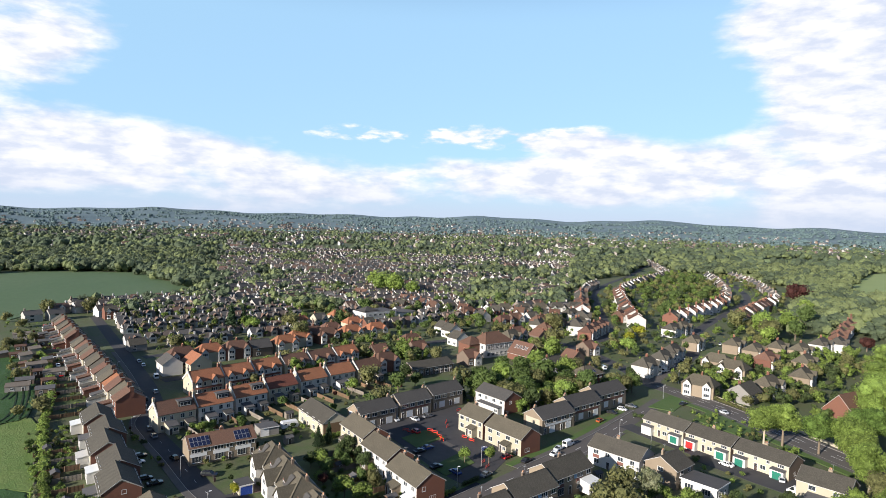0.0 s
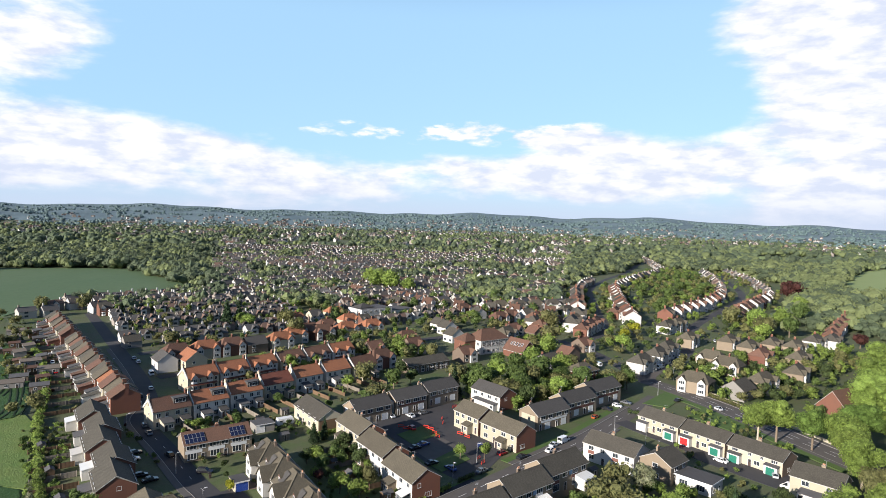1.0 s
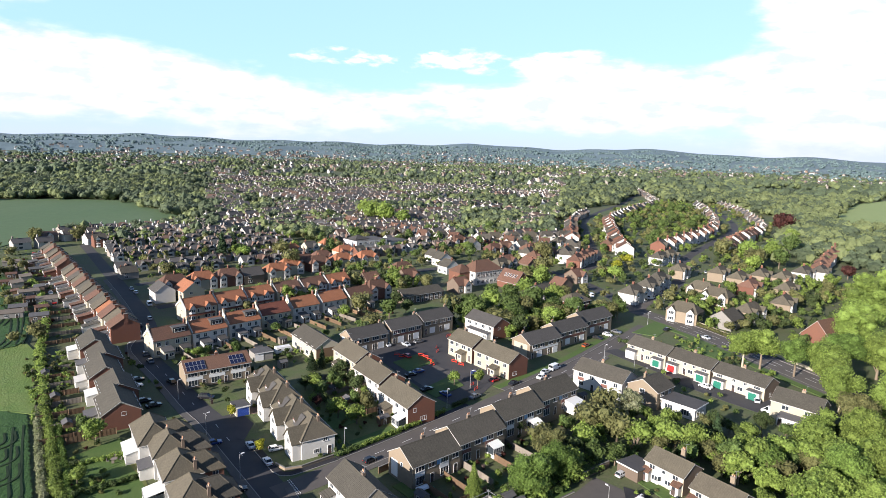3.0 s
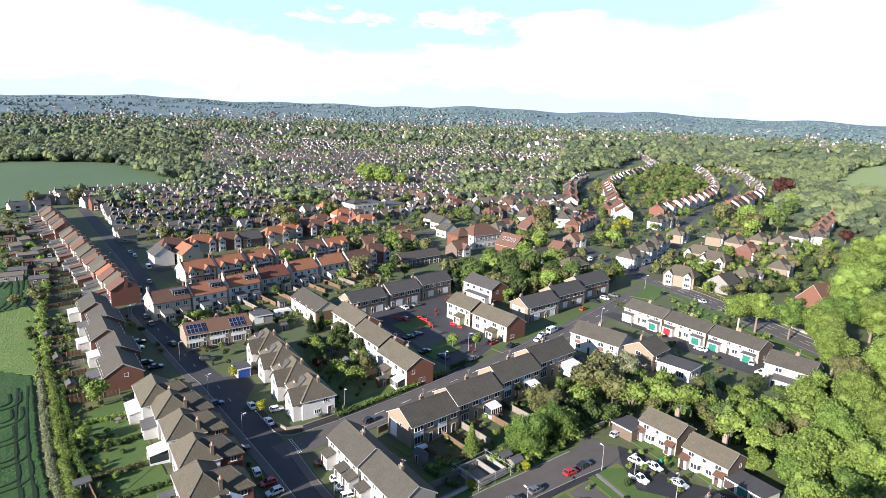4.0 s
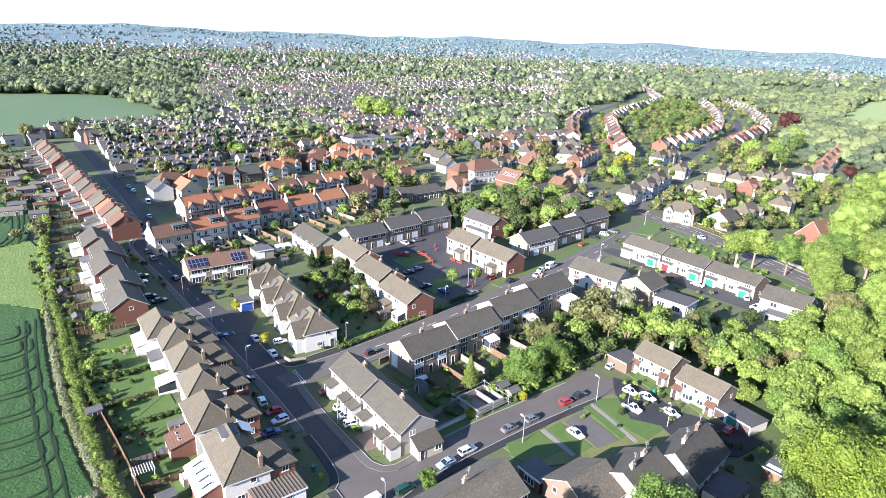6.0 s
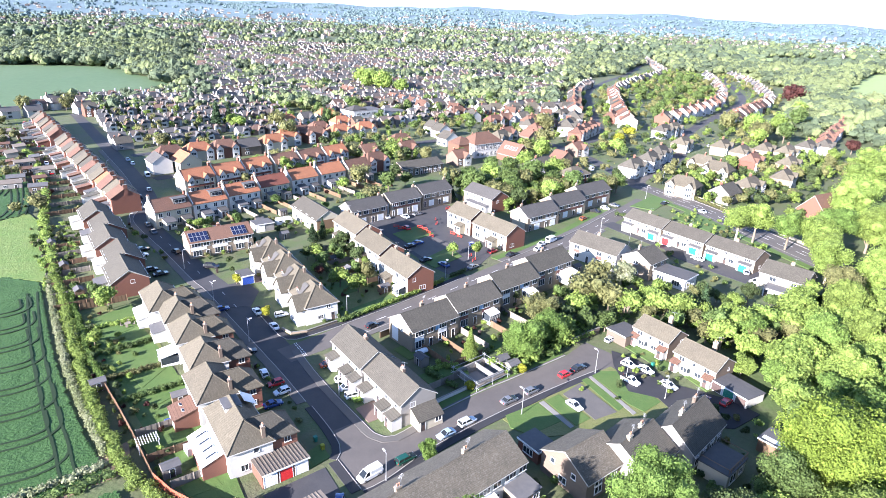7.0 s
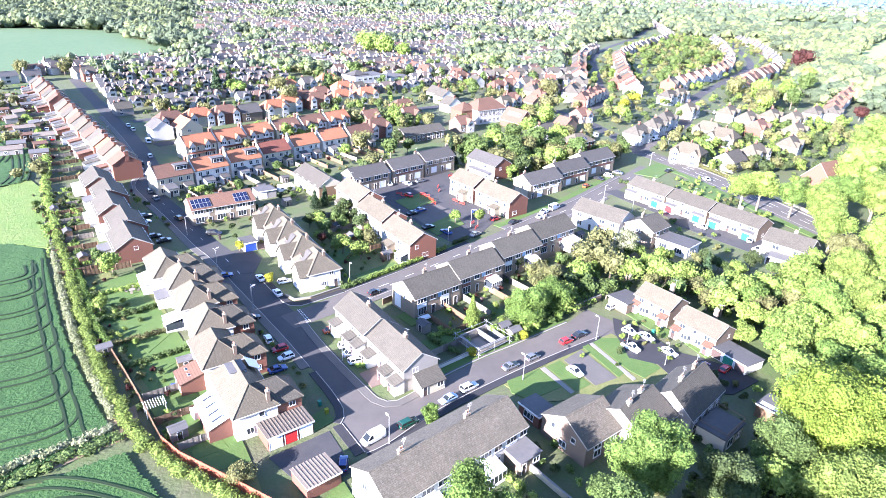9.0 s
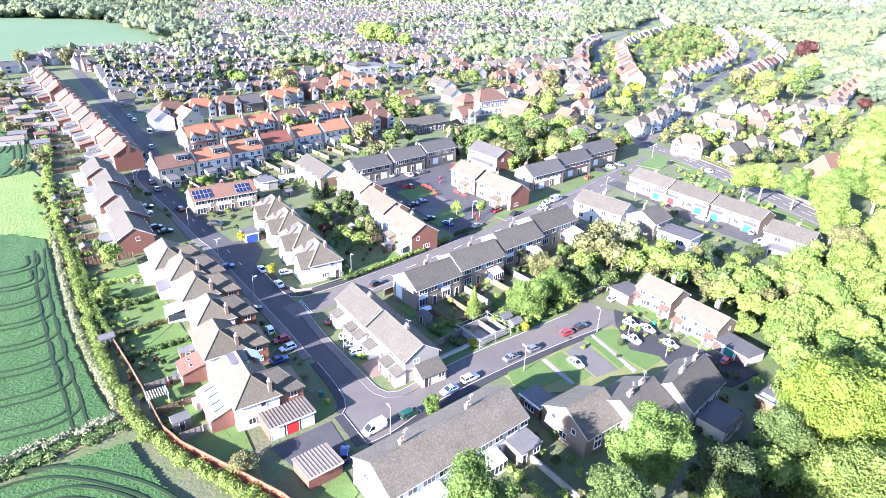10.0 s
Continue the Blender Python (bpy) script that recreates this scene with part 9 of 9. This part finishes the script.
def car(kind, colour, x, y, yaw, z=0.06):
    near = math.hypot(x, y) < 145
    key = (kind, colour, near)
    noun = {"hatch": "hatchback", "saloon": "saloon car", "estate": "estate car", "van": "panel van", "pickup": "pickup truck"}[kind]
    m = at(x, y, yaw, z)
    if key in CARS:
        return copy_thing(CARS[key], m)
    m = m @ Matrix.Diagonal((0.8, 0.8, 0.8, 1.0) if near else (0.9, 0.9, 0.9, 1.0))
    root = thing("van" if kind == "van" else "pickup" if kind == "pickup" else "car", "parked %s %s beside the houses" % (colour if colour != "sky" else "pale blue", noun), "van" if kind == "van" else "car", m, "parked cars")
    g, L, W, H, sh = car_body(kind)
    paint = "car_" + colour
    part("body", g, paint, root)
    glass, roof = greenhouse(L, W, H, sh, kind)
    part("glazing", glass, "car_glass", root)
    part("roof", roof, paint, root)
    if kind == "pickup":
        part("load_bed", Geo().box(-0.46 * L, -0.12 * L, -W * 0.4, W * 0.4, sh - 0.04, sh + 0.02), "tyre", root)
    wheel = shared(("wheel",), lambda: Geo().bar((0, -0.1, 0), (0, 0.1, 0), 0.31, n=14).mesh("wheel", ["tyre"]))
    rim = shared(("rim",), lambda: Geo().bar((0, -0.11, 0), (0, 0.11, 0), 0.19, n=10).mesh("rim", ["alloy"]))
    for a in (-0.31, 0.31):
        for b in (-1, 1):
            w = part("wheel", wheel, None, root, at=pose(a * L, b * (W / 2 - 0.1), 0.31))
            if near:
                part("rim", rim, None, w)
    for b in (-1, 1) if near else ():
        part("headlight", Geo().box(L * 0.465, L * 0.49, b * W * 0.34 - 0.16, b * W * 0.34 + 0.16, sh - 0.38, sh - 0.24), "light_clear", root)
        part("tail_light", Geo().box(-L * 0.503, -L * 0.48, b * W * 0.35 - 0.12, b * W * 0.35 + 0.12, sh - 0.3, sh - 0.1), "light_red", root)
    CARS[key] = root
    return root


for kind, colour, x, y, yaw in (
        ("van", "white", -9.9, 75.3, 222), ("estate", "green", -4.6, 79.2, 40), ("saloon", "sky", 1.9, 85.8, 219), ("estate", "silver", 5.6, 89.4, 38), ("saloon", "grey", 13.6, 96.3, 36), ("hatch", "grey", 18.2, 99.6, 36),
        ("hatch", "red", 25.8, 105.8, 36), ("saloon", "black", 29.0, 108.4, 36), ("saloon", "silver", 25.7, 95.4, -54), ("pickup", "white", 38.6, 104.4, -50)):
    car(kind, colour, x, y, yaw)
for kind, colour, x, y, yaw in (("hatch", "white", 39.9, 110.4, -45), ("saloon", "white", 42.9, 108.6, -50), ("saloon", "silver", 45.9, 103.2, -50), ("hatch", "silver", 38.6, 120.8, 40), ("hatch", "blue", 51.2, 98.8, 40), ("hatch", "red", 55.2, 98.2, 40),
                                ("hatch", "blue", -13.7, 69.6, 95), ("hatch", "white", -18.4, 101.2, 30), ("saloon", "silver", -16.9, 98.6, 30), ("estate", "white", -15.4, 96.2, 28), ("saloon", "rust", -22.2, 106.4, 30), ("hatch", "red", -30.9, 99.0, 215)):
    car(kind, colour, x, y, yaw)
for kind, colour, x, y, yaw in (("hatch", "white", -29.0, 96.4, 218), ("hatch", "white", -34.0, 102.2, 120), ("saloon", "blue", -29.6, 92.4, 35), ("saloon", "black", -39.6, 110.0, 30), ("saloon", "blue", -51.6, 128.6, 30), ("saloon", "white", -43.1, 128.0, 125),
                                ("saloon", "white", -37.2, 121.2, 125), ("hatch", "white", -37.0, 126.8, 30), ("hatch", "black", -15.4, 123.2, 45), ("hatch", "grey", -95.0, 184.6, 125), ("saloon", "grey", -90.4, 178.4, 130), ("saloon", "black", -86.8, 163.4, 40)):
    car(kind, colour, x, y, yaw)
for kind, colour, x, y, yaw in (("estate", "white", -85.2, 159.0, 40), ("hatch", "black", -77.8, 149.4, 40), ("saloon", "black", -74.2, 147.0, 40), ("estate", "black", -63.0, 153.2, 0), ("hatch", "black", -76.8, 162.8, 140), ("saloon", "white", -101.0, 199.0, 120),
                                ("hatch", "silver", -112.6, 223.4, 125), ("hatch", "black", -111.4, 213.6, 125), ("van", "white", -122.6, 243.6, 125), ("hatch", "white", -137.6, 262.0, 128), ("saloon", "silver", -143.0, 268.6, 128), ("hatch", "red", -159.0, 291.6, 128)):
    car(kind, colour, x, y, yaw)
for kind, colour, x, y, yaw in (("saloon", "silver", -20.0, 201.5, 130), ("saloon", "silver", -13.4, 202.6, 130), ("saloon", "grey", -9.0, 206.0, 40), ("saloon", "black", -4.6, 163.6, 40), ("saloon", "black", -9.8, 174.2, 40), ("saloon", "blue", -7.6, 177.2, 40),
                                ("saloon", "blue", 0.6, 160.6, 130), ("hatch", "red", -12.2, 190.6, 130), ("hatch", "blue", 9.2, 177.4, 100), ("hatch", "red", 15.4, 172.4, 45), ("saloon", "black", 20.8, 170.2, 48), ("saloon", "grey", 9.0, 159.6, 48)):
    car(kind, colour, x, y, yaw)
for kind, colour, x, y, yaw in (("saloon", "white", 29.8, 176.0, 48), ("saloon", "silver", 31.6, 180.4, 48), ("van", "white", 35.0, 184.0, 48), ("hatch", "white", 61.2, 221.4, -40), ("saloon", "grey", 65.6, 225.6, -40), ("saloon", "black", 56.4, 217.2, -40), ("hatch", "rust", 50.0, 207.6, 48),
                                ("saloon", "black", 86.8, 230.8, 40), ("saloon", "silver", 98.0, 222.0, 110), ("van", "white", 69.0, 284.0, 100), ("van", "white", 97.4, 282.8, 40)):
    car(kind, colour, x, y, yaw)
for kind, colour, x, y, yaw in (("hatch", "red", 106.0, 298.4, 50), ("saloon", "white", 115.0, 306.6, 50), ("saloon", "white", 77.8, 172.6, 130), ("hatch", "silver", 88.4, 163.4, 70), ("van", "white", 88.2, 155.4, 130), ("hatch", "white", 134.0, 334.0, 53), ("saloon", "silver", 152.0, 352.0, 53)):
    car(kind, colour, x, y, yaw)
for i in range(16):
    s = 130 + 9.2 * i + pick.uniform(-2, 2)
    car(pick.choice(["hatch", "saloon"]), pick.choice(["white", "silver", "black", "red", "blue"]), -80 - 0.60 * s + (1.9 if i % 2 else -2.1), 138 + 0.79 * s, 128)


def caravan(x, y, yaw):
    root = thing("caravan", "white touring caravan parked beside the gardens", "caravan", at(x, y, yaw, 0.06))
    part("body", Geo().prism([(-2.6, 0.5), (2.4, 0.5), (2.8, 1.2), (2.3, 2.5), (-2.5, 2.5), (-2.8, 1.4)], -1.05, 1.05, "y"), "white", root)
    for u in (-1.5, 0.6):
        part("window", window_mesh(1.1, 0.6, 1), None, root, at=pose(u, -1.05, 1.75))
    for b in (-1, 1):
        part("wheel", shared(("wheel",), None), None, root, at=pose(0, b * 0.95, 0.31))


caravan(-52.6, 190.4, 35)


def street_lamp(x, y, yaw, h=5.4):
    if "lamp" in CARS:
        return copy_thing(CARS["lamp"], at(x, y, yaw))
    root = thing("street_lamp", "pale grey street lamp on a thin pole", "street lamp", at(x, y, yaw), "street lamps")
    part("pole", Geo().tube(0, 0, -0.2, 1.2, 0.09, 0.085, 8).tube(0, 0, 1.2, h, 0.055, 0.045, 8), "steel", root)
    a = part("arm", Geo().bar((0, 0, h - 0.05), (0.55, 0, h + 0.1), 0.035, n=6), "steel", root)
    part("lamp_head", Geo().prism([(0.35, h + 0.02), (0.95, h + 0.1), (0.95, h + 0.2), (0.35, h + 0.18)], -0.13, 0.13, "y"), "lamp_head", root)
    CARS["lamp"] = root
    return root


for x, y, yaw in ((-7.3, 74.6, 130), (32.2, 107.2, 130), (37.9, 105.0, -140), (43.8, 99.0, -140), (-18.3, 96.4, 215), (-21.8, 128.0, -50), (1.2, 152.4, -50), (15.6, 92.6, 130), (-40.8, 114.6, 35), (-55.0, 132.8, 35), (7.8, 166.0, 0), (53.1, 194.0, -50), (81.6, 238.3, 0), (-70, 152.0, 35), (-98, 180, 35), (-117, 214, 35), (-140, 246, 35), (60, 184, 0), (96, 262, 60)):
    street_lamp(x, y, yaw)


def fence(points, h=1.7, mat="timber", label="close-boarded timber garden fence", every=2.2):
    """Posts with boarded panels between them."""
    root = thing("fence", label, "fence", at(0, 0))
    line = []
    for (x0, y0), (x1, y1) in zip(points, points[1:]):
        n = max(1, round(math.hypot(x1 - x0, y1 - y0) / every))
        line += [(x0 + (x1 - x0) * i / n, y0 + (y1 - y0) * i / n) for i in range(n)]
    line.append(points[-1])
    post = shared(("post", h, mat), lambda: Geo().box(-0.06, 0.06, -0.06, 0.06, -0.2, h + 0.08).mesh("post", [mat]))
    for i, (x, y) in enumerate(line):
        part("post", post, None, root, at=at(x, y, 0))
        if i + 1 < len(line):
            x1, y1 = line[i + 1]
            d, a = math.hypot(x1 - x, y1 - y), math.degrees(math.atan2(y1 - y, x1 - x))

            def build():
                g = Geo()
                k = 8
                edge = []
                for j in range(k):
                    y0 = -0.03 + 0.03 * (j % 2)
                    edge += [(-0.5 + j / k, y0), (-0.5 + (j + 1) / k, y0)]
                g.prism(edge + [(a, b + 0.03) for a, b in reversed(edge)], 0.05, h, "z")
                return g.mesh("panel", [mat])
            p = part("panel", shared(("fence_panel", h, mat), build), None, root, at=at((x + x1) / 2, (y + y1) / 2, a))
            p.scale.x = d
    return root


def side_fence(x, y, yaw, length, h=1.5, mat="timber"):
    c, s = math.cos(radians(yaw)), math.sin(radians(yaw))
    fence([(x, y), (x + c * length, y + s * length)], h, mat, "weathered timber fence between gardens" if mat == "timber_grey" else "brown timber fence between gardens", 3.6)


fence([(-62.6, 96.6), (-56, 89.2), (-50.0, 82.2), (-45.0, 76.0), (-42.2, 72.6)], 1.6, "timber", "weathered brown fence along the field edge")
fence([(-42.0, 72.4), (-38.0, 69.4), (-28.0, 64.4), (-20.6, 60.6), (-17, 58)], 1.8, "fence_red", "red-brown stained fence along the field edge")
for x, y, yaw, length, mat in ((-49.6, 82.4, 37, 11, "timber_grey"), (-45.0, 76.6, 37, 12, "timber"), (-39.0, 71.2, 37, 10, "timber_grey"), (-83.6, 126.0, 37, 10, "timber"),
                               (-3.4, 114.0, -50, 9, "timber"), (0.8, 117.6, -50, 10, "timber"), (4.4, 122.6, -50, 10, "timber_grey"), (10.4, 127.4, -50, 10, "timber"), (14.6, 133.2, -50, 11, "timber_grey"), (21.4, 138.4, -50, 10, "timber"),
                               (-9.6, 121.8, -50, 8, "timber"), (3.2, 107.4, 40, 8, "timber"), (-1.8, 98.6, 40, 17, "timber_grey")):
    side_fence(x, y, yaw, length, 1.6, mat)
for i in range(6):
    side_fence(-31.2 + 3.1 * i, 171.4 - 4.4 * i, 217, 9, 1.5, "timber" if i % 2 else "timber_grey")
for i in range(12):
    side_fence(-84.0 + 4.6 * i, 186.0 + 5.6 * i, -45, 11, 1.5, "timber" if i % 3 else "timber_grey")
for i in range(14):
    side_fence(-119.0 - 6.4 * i, 200.0 + 7.7 * i, 220, 16, 1.4, "timber_grey" if i % 2 else "timber")
for i in range(8):
    side_fence(-81.0 - 4.2 * i, 131.0 + 5.8 * i, 217, 10, 1.5, "timber_grey" if i % 2 else "timber")
fence([(98, 252), (103, 241), (109, 224), (115, 204), (121, 184)], 1.2, "render_cream", "low pale roadside wall and fence", 2.4)


def garden_wall(points, h, mat, label):
    root = thing("garden_wall", label, "wall", at(0, 0))
    for (x0, y0), (x1, y1) in zip(points, points[1:]):
        d, a = math.hypot(x1 - x0, y1 - y0), math.degrees(math.atan2(y1 - y0, x1 - x0))
        w = part("wall_run", Geo().box(-d / 2, d / 2, -0.11, 0.11, -0.2, h), mat, root, at=at((x0 + x1) / 2, (y0 + y1) / 2, a))
        part("coping", Geo().box(-d / 2, d / 2, -0.16, 0.16, h, h + 0.07), "concrete", w)


garden_wall([(-8.0, 88.4), (-3.0, 92.4), (3.4, 97.8), (6.0, 100.0)], 0.9, "render_white", "low white garden wall beside the lower road")
garden_wall([(36.8, 124.2), (33.0, 121.4), (29.6, 118.4)], 1.6, "brick_brown", "brick garden wall at the end of the road")
garden_wall([(-35.2, 120.4), (-32.6, 118.4), (-29.4, 119.6), (-23.6, 124.8)], 0.6, "brick_buff", "low brick wall round the corner garden")
garden_wall([(13.2, 71.8), (20.4, 62.8)], 1.1, "render_cream", "pale garden wall in the sun")
garden_wall([(-13.0, 118.4), (-8.8, 122.6)], 1.5, "timber", "timber screen beside the terrace")


def barrier(x, y, yaw):
    if "barrier" in CARS:
        return copy_thing(CARS["barrier"], at(x, y, yaw))
    root = thing("work_barrier", "red plastic road-works barrier", "barrier", at(x, y, yaw), "road-works barriers")
    part("frame", Geo().box(-0.95, 0.95, -0.03, 0.03, 0.85, 1.0).box(-0.95, 0.95, -0.03, 0.03, 0.25, 0.45).box(-0.95, -0.87, -0.03, 0.03, 0.1, 1.0).box(0.87, 0.95, -0.03, 0.03, 0.1, 1.0), "barrier_red", root)
    for a in (-0.7, 0.7):
        part("foot", Geo().box(a - 0.08, a + 0.08, -0.3, 0.3, 0.0, 0.1), "tyre", root)
    CARS["barrier"] = root
    return root


for x, y, yaw in ((-7.6, 192.0, -20), (-6.0, 190.5, -25), (-4.6, 187.3, -40), (-3.6, 184.3, -50), (-15.5, 191.8, -10), (-13.8, 190.2, -15), (-2.7, 200.7, 80), (-2.2, 196.6, 75), (3.3, 187.1, -35), (5.5, 184.6, -35), (8.4, 168.2, 60), (9.5, 165.2, 60)):
    barrier(x, y, yaw)
for x, y, yaw in ((1.5, 214, 40), (2.6, 212.4, 120), (3.2, 215.4, 60), (4.2, 213.5, 20)):
    barrier(x, y, yaw)

# garden odds and ends
bench = thing("picnic_table", "grey garden table with chairs on the lawn", "garden table", at(-69.4, 119.6, 20))
part("table_top", Geo().tube(0, 0, 0.68, 0.74, 0.7, 0.7, 14), "timber_grey", bench)
part("table_leg", Geo().tube(0, 0, 0, 0.68, 0.07, 0.07, 8), "timber_grey", bench)
for i in range(4):
    c, s = math.cos(i * 1.57), math.sin(i * 1.57)
    part("seat", Geo().box(c * 1.2 - 0.25, c * 1.2 + 0.25, s * 1.2 - 0.25, s * 1.2 + 0.25, 0.38, 0.46).box(c * 1.42 - 0.05 - 0.2 * abs(s), c * 1.42 + 0.05 + 0.2 * abs(s), s * 1.42 - 0.05 - 0.2 * abs(c), s * 1.42 + 0.05 + 0.2 * abs(c), 0.4, 0.95), "timber_grey", bench)
tarp = thing("covered_trampoline", "blue covered play thing on a green mat", "garden toy", at(-45.8, 86.2, 30))
part("cover", Geo().prism([(-0.9, 0), (0.9, 0), (0.7, 0.8), (-0.6, 0.9)], -0.6, 0.6, "y"), "blue_door", tarp)
frame_ = thing("pergola", "white slatted pergola beside the fence", "pergola", at(-46.4, 79.8, 37))
for a, b in ((-1.5, -1.0), (1.5, -1.0), (-1.5, 1.0), (1.5, 1.0)):
    part("post", Geo().box(a - 0.05, a + 0.05, b - 0.05, b + 0.05, 0, 2.0), "white", frame_)
for i in range(9):
    part("slat", shared(("slat",), lambda: Geo().box(-0.04, 0.04, -1.2, 1.2, 2.0, 2.1).mesh("slat", ["white"])), None, frame_, at=pose(-1.6 + 0.4 * i, 0, 0))


store = thing("covered_store", "low garden store under a white cover", "garden store", at(-3.5, 112.0, 38))
part("frame", Geo().box(-1.1, 1.1, -0.6, 0.6, 0, 0.85), "dark_door", store)
part("cover", Geo().prism([(-0.75, 0.85), (-0.55, 1.2), (0, 1.38), (0.55, 1.2), (0.75, 0.85)], -1.25, 1.25, "x"), "white", store)


# telegraph pole and refuse bins
def bin_at(x, y, yaw, mat):
    root = thing("wheelie_bin", "plastic wheeled refuse bin", "bin", at(x, y, yaw), "refuse bins")
    part("body", Geo().prism([(-0.24, 0.05), (0.24, 0.05), (0.29, 0.95), (-0.29, 0.95)], -0.28, 0.28, "y"), mat, root)
    part("lid", Geo().box(-0.31, 0.31, -0.3, 0.33, 0.95, 1.03), mat, root)


for x, y, mat in ((-20.0, 83.2, "green_door"), (-12.6, 97.4, "dark_door"), (-18.4, 81.2, "leaf_yellow"), (-36.4, 104.6, "dark_door"), (45.0, 110.6, "green_door"), (-60.4, 150.2, "dark_door"), (-1.4, 112.4, "green_door"), (9.2, 121.6, "dark_door")):
    bin_at(x, y, 35, mat)
